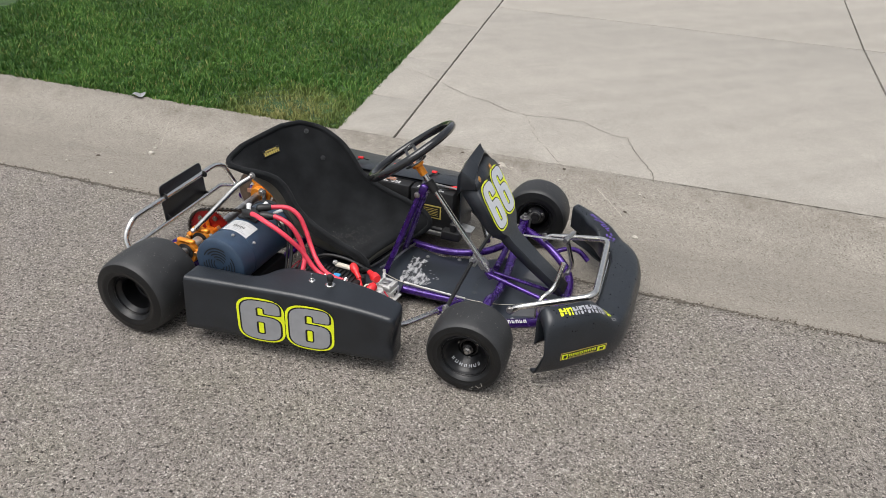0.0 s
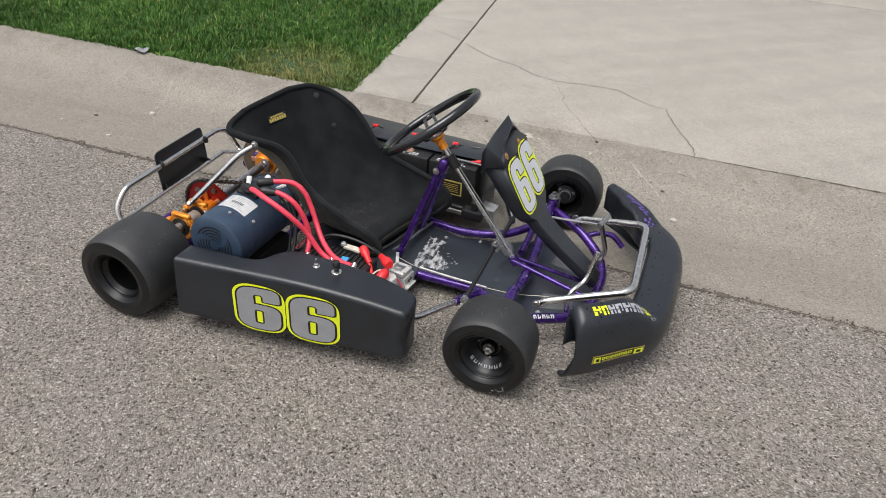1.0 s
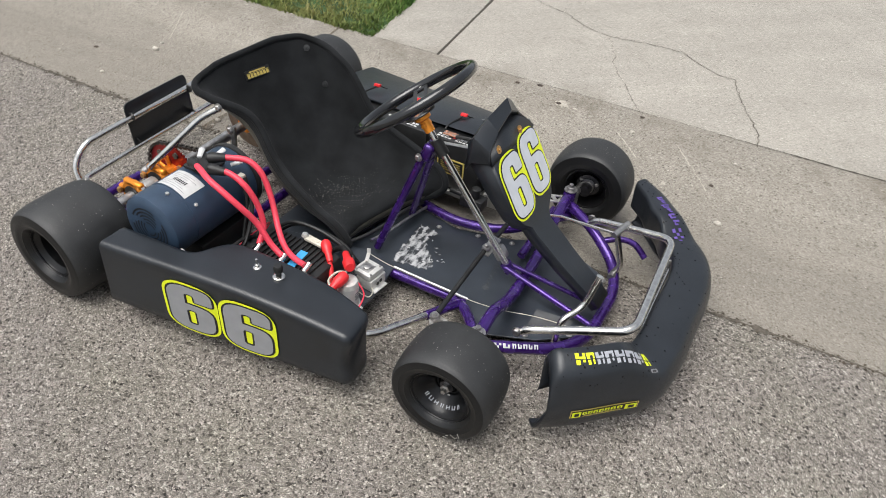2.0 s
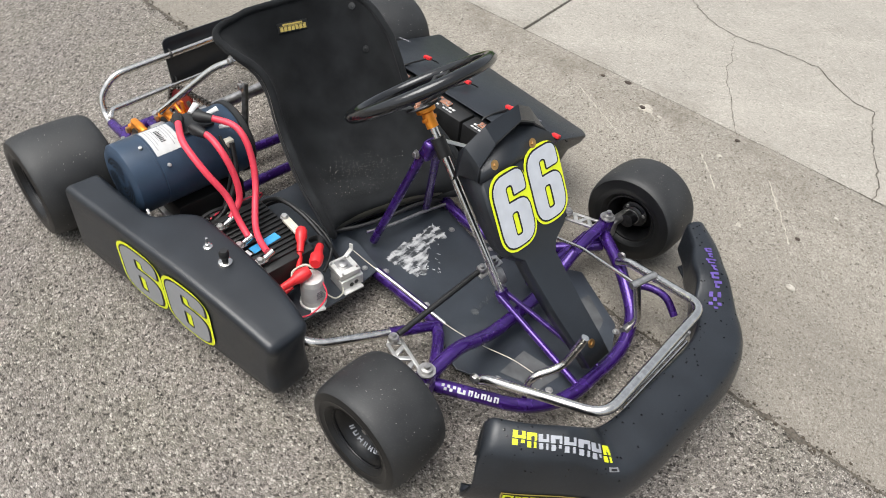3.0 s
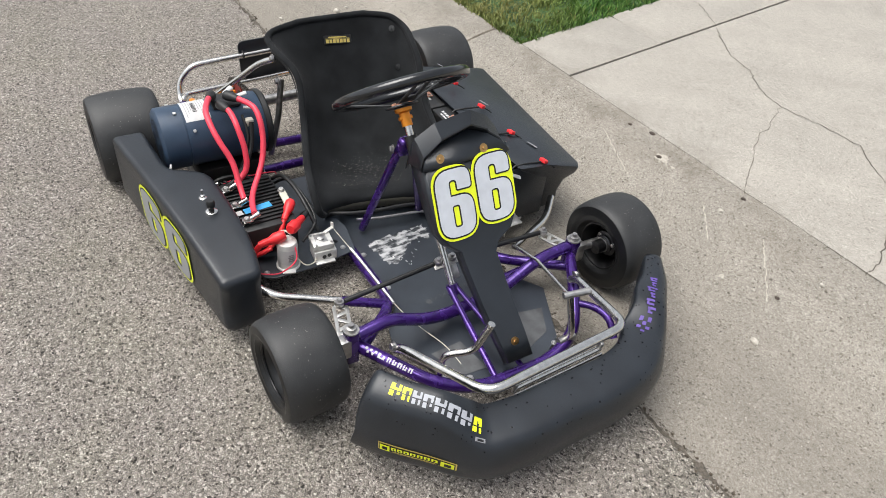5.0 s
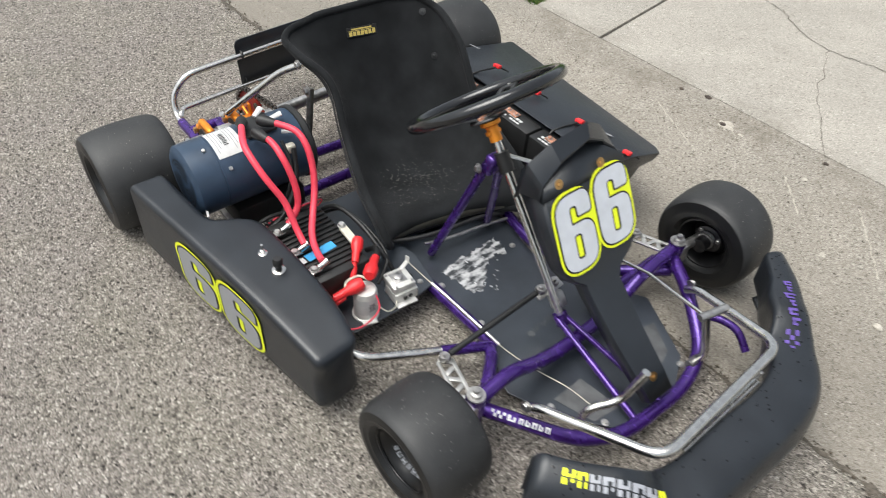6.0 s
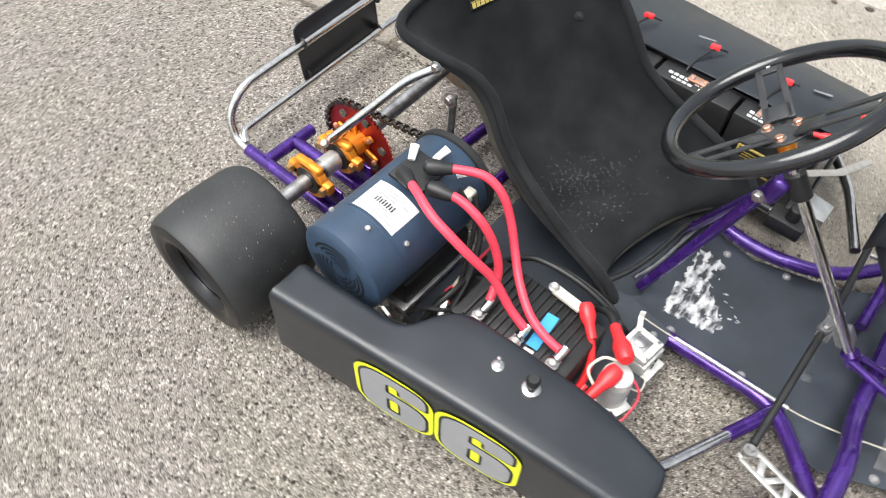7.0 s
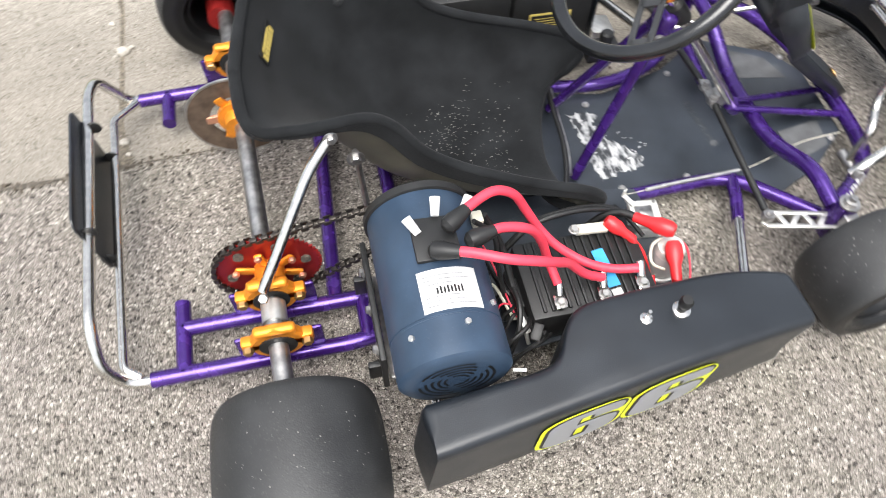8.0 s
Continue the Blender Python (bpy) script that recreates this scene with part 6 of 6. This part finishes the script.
part("motor_foot", block((0.13, 0.18, 0.06), pose(MX, -0.37, 0.125), 0.006), M_BLACK, motor)
part("motor_bracket", merge(block((0.010, 0.215, 0.120), pose(MX - 0.098, -0.378, 0.155), 0.003), block((0.030, 0.012, 0.050), pose(MX - 0.108, -0.300, 0.120), 0.003), block((0.030, 0.012, 0.050), pose(MX - 0.108, -0.460, 0.120), 0.003)), M_BLACK, kart, "black motor bracket")
for y in (-0.315, -0.385, -0.455):
    bolt((MX - 0.104, y, 0.190), (-1, 0, 0.2), 0.0075, kart, M_STEEL, washer=0.011)
part("motor_mount", block((0.16, 0.20, 0.012), pose(MX - 0.01, -0.37, 0.086), 0.003), M_STEEL, kart, "steel motor mounting plate")
part("motor_mount_leg", block((0.06, 0.16, 0.028), pose(MX - 0.06, -0.36, 0.072), 0.003), M_PURPLE, kart)

# chain round the two sprockets
CY, R1, R2 = SPY - 0.002, SPR + 0.001, 0.046
dx, dz = MX, MZ - AX
dist = math.hypot(dx, dz)
base_a = math.atan2(dz, dx)
off = math.asin((R1 - R2) / dist)
path = []
a1 = base_a + math.pi / 2 - off
a2 = base_a - math.pi / 2 + off
nA = 40
for k in range(nA + 1):
    a = a1 + (2 * math.pi - (a1 - a2)) * k / nA
    path.append((R1 * math.cos(a), R1 * math.sin(a) + AX))
for k in range(13):
    a = a2 + (a1 - a2) * k / 12
    path.append((MX + R2 * math.cos(a), MZ + R2 * math.sin(a)))
path.append(path[0])
seglen = [math.hypot(b[0] - a[0], b[1] - a[1]) for a, b in zip(path, path[1:])]
total = sum(seglen)
NL = 2 * int(total / 0.0095 / 2)
part("motor_sprocket", lathe([(R2 - 0.004, -0.004), (R2 - 0.001, 0), (R2 - 0.004, 0.004)], pose(MX, CY, MZ), 24), M_STEEL, kart, "small steel drive sprocket")
link_a = block((0.0125, 0.0085, 0.0075), Matrix(), 0.002)
lm = bpy.data.meshes.new("chain_link")
link_a.to_mesh(lm)
link_a.free()
finish(lm)
lm.materials.append(M_STEEL)
link_b = merge(block((0.0125, 0.0015, 0.008), Matrix.Translation((0, 0.0062, 0)), 0), block((0.0125, 0.0015, 0.008), Matrix.Translation((0, -0.0062, 0)), 0))
lm2 = bpy.data.meshes.new("chain_plate")
link_b.to_mesh(lm2)
link_b.free()
M_CHAIN = mat("oily chain", (0.06, 0.052, 0.045), 0.4, metal=0.8, bump=0.05)
lm2.materials.append(M_CHAIN)
lm.materials.clear()
lm.materials.append(M_CHAIN)
chain = None
for k in range(NL):
    s = total * k / NL
    i = 0
    while s > seglen[i] and i < len(seglen) - 1:
        s -= seglen[i]
        i += 1
    (ax, az2), (bx, bz) = path[i], path[i + 1]
    f = s / seglen[i]
    m = pose(ax + (bx - ax) * f, CY, az2 + (bz - az2) * f, 0, -math.degrees(math.atan2(bz - az2, bx - ax)), 0)
    ob = new("drive_chain" if chain is None else "chain_link", lm if k % 2 else lm2)
    ob.matrix_world = m
    if chain is None:
        chain = ob
        ob.parent = kart
        ob["label"] = "oily roller chain"
        root_inv = m.inverted()
    else:
        ob.parent = chain
        ob.matrix_local = root_inv @ m

# ---- cables, controller and its tray ----
eplate = part("controller_tray", prism([(0.33, -0.47), (0.725, -0.425), (0.738, -0.40), (0.742, -0.28), (0.722, -0.168), (0.62, -0.150), (0.33, -0.22)], 0.004, pose(0, 0, 0.073), 0.001), M_TRAY, kart, "black plate that carries the electrics", smooth=20)
ctl = part("motor_controller", block((0.225, 0.150, 0.090), pose(0.532, -0.372, 0.1195), 0.006), M_BLACK, kart, "black finned motor controller")
for k in range(13):
    part("fin", block((0.0060, 0.135, 0.006), pose(0.442 + 0.0148 * k, -0.370, 0.167), 0.0015), M_BLACK, ctl)
part("controller_print", block((0.022, 0.075, 0.0012), pose(0.566, -0.378, 0.1712, 0, 0, 6), 0), M_BLUE, ctl, "blue printed strip", smooth=0)
part("controller_print", block((0.018, 0.020, 0.0014), pose(0.571, -0.430, 0.1713, 0, 0, 6), 0), M_WHITE, ctl, smooth=0)
part("controller_label", block((0.09, 0.0012, 0.045), pose(0.60, -0.4476, 0.105), 0), M_WHITE, ctl, smooth=0)
part("connector", block((0.045, 0.06, 0.055), pose(0.412, -0.375, 0.105), 0.004), M_BLACK, ctl)
LUGS = [(0.468, -0.428, 0.178), (0.545, -0.428, 0.178), (0.615, -0.420, 0.178)]
for i, (lx, ly, lz) in enumerate(LUGS):
    lug = part("cable_lug", merge(block((0.020, 0.026, 0.004), pose(lx, ly, lz), 0.0015), rod((lx + 0.001, ly + 0.010, lz + 0.003), (lx + 0.003, ly + 0.032, lz + 0.016), 0.0078)), M_CHROME, kart, "tinned cable lug")
    bolt((lx, ly - 0.003, lz + 0.002), (0, 0, 1), 0.0078, lug, M_ALU, washer=0.011)
routes = [
    [(0.266, -0.390, 0.350), (0.310, -0.410, 0.362), (0.360, -0.430, 0.360), (0.405, -0.432, 0.342), (0.442, -0.424, 0.312), (0.475, -0.406, 0.265), (0.512, -0.404, 0.215), (0.546, -0.406, 0.194)],
    [(0.322, -0.380, 0.348), (0.365, -0.369, 0.347), (0.413, -0.366, 0.324), (0.441, -0.361, 0.272), (0.457, -0.368, 0.222), (0.469, -0.402, 0.193)],
    [(0.293, -0.352, 0.356), (0.330, -0.326, 0.356), (0.370, -0.306, 0.352), (0.405, -0.302, 0.328), (0.430, -0.306, 0.282), (0.455, -0.321, 0.240), (0.486, -0.346, 0.212), (0.530, -0.376, 0.196), (0.572, -0.392, 0.190), (0.612, -0.400, 0.192)],
]
for rt in routes:
    cb = part("power_cable", tube(spline(rt, 7), 0.0078, 12), M_RED, kart, "thick red power cable")
    a, b = Vector(rt[0]), Vector(rt[1])
    d = (b - a).normalized()
    part("cable_boot", tube([a - d * 0.014, a - d * 0.008, a + d * 0.004, a + d * 0.022, a + d * 0.034], [0.006, 0.013, 0.0145, 0.0115, 0.0095], 12), M_BLACK, cb, "black heat-shrunk terminal boot")
for o, d in (((0.245, -0.350, 0.338), (-0.5, 0.9, 0.25)), ((0.275, -0.325, 0.340), (0.2, 1, 0.3)), ((0.318, -0.318, 0.326), (0.6, 0.8, 0.2))):
    o, d = Vector(o), Vector(d).normalized()
    part("tape_tag", tube([o, o + d * 0.030], [0.0062, 0.0085], 10, flat=0.6), M_WHITE, motor, "white tape on a lead")
part("switch_box", block((0.018, 0.022, 0.02), pose(0.345, -0.315, 0.295), 0.003), M_PALE, motor)
part("thin_lead", tube(spline([(0.335, -0.330, 0.315), (0.372, -0.33, 0.26), (0.382, -0.36, 0.18), (0.395, -0.395, 0.12), (0.42, -0.40, 0.09)], 6), 0.0042, 8), M_BLACK, kart, "black corrugated loom")
rngw = random.Random(9)
M_WIRES = [M_BLACK, M_BLACK, M_RED, M_BLACK, M_PALE, M_BLACK]
for k in range(9):
    y0 = -0.47 + 0.022 * k
    part("loom_wire", tube(spline([(0.36 + rngw.uniform(-0.01, 0.01), y0, 0.07), (0.375, y0 + 0.03, 0.11 + 0.03 * rngw.random()), (0.395, -0.40 + rngw.uniform(-0.03, 0.03), 0.13 + 0.02 * rngw.random()), (0.415, -0.385 + rngw.uniform(-0.03, 0.03), 0.10)], 6), rngw.choice((0.0018, 0.0025, 0.0032)), 6), M_WIRES[k % 6], kart)
for r, rt in ((0.0062, [(0.356, -0.312, 0.300), (0.386, -0.330, 0.230), (0.402, -0.378, 0.165), (0.412, -0.436, 0.140), (0.436, -0.470, 0.152)]),
              (0.0048, [(0.370, -0.480, 0.094), (0.392, -0.455, 0.150), (0.402, -0.410, 0.172), (0.398, -0.350, 0.150), (0.420, -0.318, 0.120)]),
              (0.0040, [(0.345, -0.470, 0.100), (0.372, -0.470, 0.146), (0.408, -0.452, 0.158), (0.424, -0.420, 0.130)]),
              (0.0036, [(0.360, -0.500, 0.088), (0.384, -0.488, 0.120), (0.420, -0.480, 0.150), (0.450, -0.462, 0.130)])):
    part("loom_cable", tube(spline(rt, 6), r, 8), M_BLACK, kart, "black sheathed cable")
part("cable_clamp", merge(block((0.011, 0.030, 0.010), pose(0.404, -0.446, 0.152, 30, 0, 20), 0.002), rod((0.404, -0.452, 0.150), (0.408, -0.470, 0.128), 0.0035)), M_ALU, kart, "bare metal cable clamp")
part("loom_tie", tube([(0.352, -0.540, 0.215), (0.372, -0.545, 0.216)], 0.0030, 8), M_WHITE, kart, "white cable tie end")
part("multi_plug", block((0.018, 0.03, 0.018), pose(0.422, -0.462, 0.150, 20, 0, -30), 0.003), M_BLACK, kart, "black multi-pin plug")
part("seat_lead", tube(spline([(0.39, -0.30, 0.11), (0.46, -0.275, 0.178), (0.55, -0.262, 0.182), (0.63, -0.255, 0.15), (0.665, -0.24, 0.10), (0.67, -0.20, 0.07)], 6), 0.0055, 10), M_BLACK, kart, "black cable along the seat")
part("seat_lead", tube(spline([(0.40, -0.285, 0.11), (0.47, -0.262, 0.168), (0.56, -0.25, 0.172), (0.64, -0.248, 0.14), (0.68, -0.30, 0.115)], 6), 0.0042, 10), M_BLACK, kart, "black cable along the seat")

fuse = part("fuse", block((0.058, 0.019, 0.009), pose(0.563, -0.301, 0.178, 0, 0, -4), 0.002), M_PALE, kart, "cream fuse strip with printed marks")
part("fuse_print", block((0.024, 0.010, 0.0012), pose(0.566, -0.301, 0.1832, 0, 0, -4), 0), M_PALE, fuse, smooth=0)
bolt((0.532, -0.300, 0.182), (0, 0, 1), 0.008, fuse, M_ALU, washer=0.010)


def boot(a, b, parent, r=0.0125):
    a, b = Vector(a), Vector(b)
    return part("terminal_boot", tube([a, a.lerp(b, 0.12), a.lerp(b, 0.4), a.lerp(b, 0.6), b], [r * 0.7, r, r * 1.02, r * 0.68, r * 0.6], 14), M_REDBOOT, parent, "red rubber terminal boot")


boot((0.592, -0.294, 0.188), (0.636, -0.332, 0.166), fuse, 0.0135)
part("red_lead", tube(spline([(0.630, -0.328, 0.168), (0.652, -0.350, 0.14), (0.660, -0.385, 0.105), (0.650, -0.418, 0.085)], 6), 0.0066, 10), M_REDBOOT, kart, "red battery lead")
con = part("contactor", lathe([(0.031, 0.0), (0.031, 0.004), (0.0275, 0.006), (0.0275, 0.016), (0.0265, 0.018), (0.0265, 0.074), (0.024, 0.080), (0.012, 0.082)], pose(0.704, -0.351, 0.073, 90), 32), M_PALEALU, kart, "pale grey cylindrical contactor with printed label")
part("contactor_foot", block((0.062, 0.034, 0.004), pose(0.712, -0.352, 0.076, 0, 0, -20), 0.0015), M_PALEALU, con)
part("contactor_print", lathe([(0.0269, 0.020), (0.0269, 0.066)], pose(0.704, -0.351, 0.073, 90), 32, closed=False), M_WHITE, con)
for k in range(4):
    part("contactor_mark", block((0.0012, 0.016 - 0.003 * (k % 2), 0.003), pose(0.7311, -0.351, 0.106 + 0.006 * k), 0), M_GREYINK, con, smooth=0)
boot((0.704, -0.340, 0.186), (0.652, -0.288, 0.170), con, 0.0155)
boot((0.700, -0.352, 0.172), (0.688, -0.418, 0.150), con, 0.0150)
part("red_lead", tube(spline([(0.689, -0.414, 0.152), (0.684, -0.432, 0.125), (0.672, -0.440, 0.092)], 6), 0.0075, 10), M_REDBOOT, kart, "red battery lead")
part("red_lead", tube(spline([(0.668, -0.380, 0.11), (0.664, -0.405, 0.10), (0.655, -0.430, 0.09)], 6), 0.0055, 10), M_REDBOOT, kart, "red battery lead")
part("black_lead", tube(spline([(0.655, -0.291, 0.171), (0.635, -0.272, 0.165), (0.610, -0.262, 0.150), (0.58, -0.262, 0.12)], 6), 0.0075, 10), M_BLACK, kart, "thick black battery lead")
part("thin_lead", tube(spline([(0.690, -0.335, 0.160), (0.668, -0.345, 0.158), (0.660, -0.372, 0.146), (0.682, -0.385, 0.135)], 7), 0.0028, 8), M_PALE, kart, "thin white lead in a loop")
part("thin_lead", tube(spline([(0.722, -0.338, 0.150), (0.748, -0.345, 0.120), (0.745, -0.39, 0.090), (0.715, -0.432, 0.080)], 7), 0.0020, 8), M_RED, kart, "thin red lead")
part("thin_lead", tube(spline([(0.728, -0.338, 0.115), (0.742, -0.318, 0.09), (0.738, -0.292, 0.086), (0.722, -0.280, 0.092)], 7), 0.0018, 8), M_PALE, kart, "thin pale lead")
pot = part("throttle_box", block((0.050, 0.060, 0.030), pose(0.706, -0.254, 0.090, 0, 0, -6), 0.002), M_PALEALU, kart, "bare aluminium throttle sensor box")
part("box_cover", block((0.056, 0.056, 0.016), pose(0.699, -0.256, 0.116, 0, 0, -6), 0.0025), M_PALEALU, pot)
part("box_flange", block((0.066, 0.052, 0.004), pose(0.711, -0.258, 0.076, 0, 0, -6), 0.001), M_PALEALU, pot)
part("box_window", block((0.034, 0.032, 0.003), pose(0.696, -0.257, 0.1235, 0, 0, -6), 0.001), M_STEEL, pot)
part("sensor", lathe([(0.011, 0), (0.011, 0.004), (0.006, 0.006)], pose(0.696, -0.257, 0.124, 90), 14), M_STEEL, pot)
part("box_port", lathe([(0.0055, 0), (0.0055, 0.002)], pose(0.7325, -0.262, 0.090, 0, 0, -90), 12), M_INK, pot)
part("box_port", lathe([(0.0055, 0), (0.0055, 0.002)], pose(0.7315, -0.247, 0.090, 0, 0, -90), 12), M_INK, pot)
part("throttle_lever", merge(block((0.010, 0.030, 0.003), pose(0.676, -0.226, 0.127, 0, 0, 25), 0.001), block((0.010, 0.003, 0.020), pose(0.670, -0.212, 0.134, 0, 0, 25), 0.001)), M_PALEALU, pot, "drilled aluminium lever")
for x, y in ((0.678, -0.236), (0.722, -0.278), (0.722, -0.236), (0.678, -0.278)):
    bolt((x, y, 0.1245), (0, 0, 1), 0.0032, pot, M_STEEL)
for x, y in ((0.712, -0.412), (0.700, -0.195), (0.36, -0.44)):
    bolt((x, y, 0.0735), (0, 0, 1), 0.0042, eplate, M_ALU, washer=0.0075)

# ---- left side: batteries below a lid ----

def lid_z(x, y):
    return 0.252 - 0.31 * max(0, y - 0.385)


bm = bmesh.new()
lid_plan = [(0.120, 0.300), (0.40, 0.300), (0.790, 0.300), (0.800, 0.400), (0.802, 0.515), (0.775, 0.535), (0.45, 0.580), (0.100, 0.630)]
def lid_ring(f, drop, back, tuck):
    """A ring of the pod below its top: f of the way down, its front drawn back and its outside tucked in."""
    out = []
    for x, y in lid_plan:
        z = lid_z(x, y)
        q = (z - 0.012 * f * 2) if y < 0.39 else z + (0.045 - z) * drop
        out.append(bm.verts.new((x - (back if x > 0.77 else 0), y - (tuck if y > 0.5 else 0), q)))
    return out


rings = [[bm.verts.new((x, y, lid_z(x, y))) for x, y in lid_plan], lid_ring(0.2, 0.18, 0.012, 0.0), lid_ring(0.3, 0.42, 0.042, 0.008), lid_ring(0.4, 0.72, 0.055, 0.014), lid_ring(0.5, 1.0, 0.050, 0.018)]
bm.faces.new(rings[0])
bm.faces.new(list(reversed(rings[-1])))
for top, low in zip(rings, rings[1:]):
    for i in range(len(top)):
        bm.faces.new((top[i], low[i], low[(i + 1) % len(top)], top[(i + 1) % len(top)]))
bmesh.ops.triangulate(bm, faces=[f for f in bm.faces if len(f.verts) > 4])
bmesh.ops.recalc_face_normals(bm, faces=bm.faces)
bmesh.ops.bevel(bm, geom=[e for e in bm.edges if e.calc_face_angle(0) > 0.6], offset=0.008, segments=2, affect="EDGES", profile=0.5)
lpod = part("side_pod", bm, M_PLASTIC, kart, "black moulded left side pod over the batteries")
for x0 in (0.288, 0.452, 0.617, 0.782):
    z = lid_z(x0, 0.385) - 0.004
    bolt((x0, 0.388, z - 0.002), (0, 0.3, 1), 0.004, lpod, M_INK)
    part("red_tag", block((0.022, 0.017, 0.010), pose(x0, 0.388, z + 0.006, -20, 0, 10), 0.002), M_REDBOOT, lpod, "small red plastic latch")
    part("latch_wire", tube([(x0, 0.38, z + 0.004), (x0 - 0.01, 0.33, z + 0.004), (x0 - 0.012, 0.297, z + 0.003), (x0 - 0.013, 0.290, z - 0.004)], 0.0028, 8), M_INK, lpod)
    part("latch_hook", tube([(x0 + 0.005, 0.392, z + 0.003), (x0 + 0.012, 0.415, z - 0.012), (x0 + 0.022, 0.412, z - 0.010)], 0.0022, 6), M_INK, lpod)
for x0 in (0.13, 0.40, 0.665):
    z = lid_z(x0, 0.42)
    part("lid_print", block((0.038, 0.010, 0.0008), pose(x0 + 0.02, 0.42, z + 0.0008, -22, 0, 12), 0), M_GREYINK, lpod, smooth=0)
for k, x0 in enumerate((0.20, 0.385, 0.57)):
    bt = part("battery", block((0.178, 0.105, 0.175), pose(x0 + 0.09, 0.300, 0.150), 0.005), M_BLACK, kart, "black lithium battery with white print")
    for r in range(2):
        for c in range(9):
            if (c + r * 4 + k) % 5:
                part("battery_print", block((0.0095, 0.0075 - 0.002 * r, 0.0012), pose(x0 + 0.030 + 0.0125 * c, 0.272 - 0.0125 * r, 0.2382), 0), M_REDBOOT if c == 4 and r == 0 else M_WHITE, bt, smooth=0)
    bx = (0.299, 0.475, 0.631)[k]
    part("bus_bar", block((0.044, 0.020, 0.004), pose(bx, 0.279, 0.242), 0.001), M_COPPER, bt, "copper bus bar")
    for q in (-0.014, 0.014):
        bolt((bx + q, 0.279, 0.2435), (0, 0, 1), 0.0055, bt, M_COPPER, washer=0.008)
    if k == 2:
        part("warning_label", block((0.095, 0.0012, 0.055), pose(x0 + 0.085, 0.2466, 0.150), 0), M_GOLD, bt, "yellow bordered warning label", smooth=0)
        part("label_field", block((0.085, 0.0014, 0.045), pose(x0 + 0.085, 0.2462, 0.150), 0), M_INK, bt, smooth=0)
        for r in range(5):
            part("label_print", block((0.070 - 0.003 * (r % 2), 0.0016, 0.0016), pose(x0 + 0.085, 0.2459, 0.164 - 0.007 * r), 0), M_GOLD, bt, smooth=0)
boot((0.752, 0.290, 0.252), (0.718, 0.284, 0.248), kart, 0.0080)
part("pod_front", block((0.006, 0.150, 0.185), pose(0.772, 0.345, 0.150), 0.002), M_PLASTIC, lpod, "black front panel of the battery box")
part("black_lead", tube(spline([(0.718, 0.284, 0.247), (0.70, 0.272, 0.252), (0.655, 0.268, 0.246)], 5), 0.0055, 8), M_BLACK, kart, "black battery lead")
part("battery_bracket", merge(block((0.62, 0.012, 0.016), pose(0.47, 0.238, 0.064), 0.002), block((0.62, 0.11, 0.004), pose(0.47, 0.295, 0.057), 0.001)), M_ALU, kart, "bare aluminium battery tray")
part("battery_bracket", merge(block((0.055, 0.06, 0.004), pose(0.80, 0.285, 0.088, 0, 8, 0), 0.001), block((0.055, 0.004, 0.04), pose(0.80, 0.257, 0.07), 0.001)), M_ALU, kart, "bare aluminium bracket")
part("column_stay", tube([(0.745, -0.03, 0.41), (0.80, 0.12, 0.33), (0.83, 0.27, 0.26)], 0.008, 8, flat=0.4), M_ALU, kart, "flat aluminium stay")
part("master_cylinder", merge(block((0.075, 0.045, 0.035), pose(0.770, 0.195, 0.098), 0.005), rod((0.73, 0.195, 0.108), (0.69, 0.195, 0.108), 0.008), lathe([(0.014, 0), (0.014, 0.03), (0.010, 0.034)], pose(0.775, 0.195, 0.115, 90), 14)), M_BLACK, kart, "black brake master cylinder")
part("pod_bar", tube(rounded([(0.905, 0.235, 0.082), (0.83, 0.40, 0.075), (0.76, 0.47, 0.085)], 0.04, 6), 0.0105, 12), M_CHROME, kart, "bent chromed side pod bar")
part("seat_hose", tube(spline([(0.630, 0.135, 0.070), (0.618, 0.05, 0.086), (0.610, -0.04, 0.090), (0.592, -0.12, 0.090), (0.56, -0.19, 0.090)], 6), 0.0055, 10), M_BLACK, kart, "grey brake hose beside the seat")
part("seat_hose", tube(spline([(0.642, 0.140, 0.056), (0.632, 0.06, 0.064), (0.622, -0.04, 0.070), (0.606, -0.11, 0.074)], 6), 0.0045, 10), M_STEEL, kart, "braided brake hose beside the seat")

# ---- rear bumper ----
part("rear_bumper", tube(rounded([(-0.185, -0.378, 0.060), (-0.262, -0.378, 0.060), (-0.290, -0.368, 0.110), (-0.290, -0.320, 0.165), (-0.305, 0.19, 0.178), (-0.300, 0.245, 0.160), (-0.265, 0.272, 0.062), (-0.205, 0.272, 0.060)], 0.05, 7), 0.0105, 14), M_CHROME, kart, "chromed rear bumper hoop")
part("lower_rear_bar", tube(rounded([(-0.240, -0.372, 0.066), (-0.268, -0.355, 0.074), (-0.290, 0.20, 0.086), (-0.245, 0.272, 0.062)], 0.012, 5), 0.009, 12), M_CHROME, kart, "chromed lower rear bar")
plate = part("rear_plate", prism(rounded_rect(0.268, 0.158, 0.022), 0.004, pose(-0.303, -0.014, 0.140, 0, -5, 3) @ Matrix(((0, 0, 1, 0), (1, 0, 0, 0), (0, 1, 0, 0), (0, 0, 0, 1))), 0.0008), M_PLASTIC, kart, "black plastic plate tied to the rear bumper")
for y in (-0.135, 0.105):
    for z in (0.175, 0.085):
        part("cable_tie", lathe([(0.0135, -0.002), (0.0145, 0), (0.0135, 0.002)], pose(-0.292, y, z), 14), M_BLACK, plate)
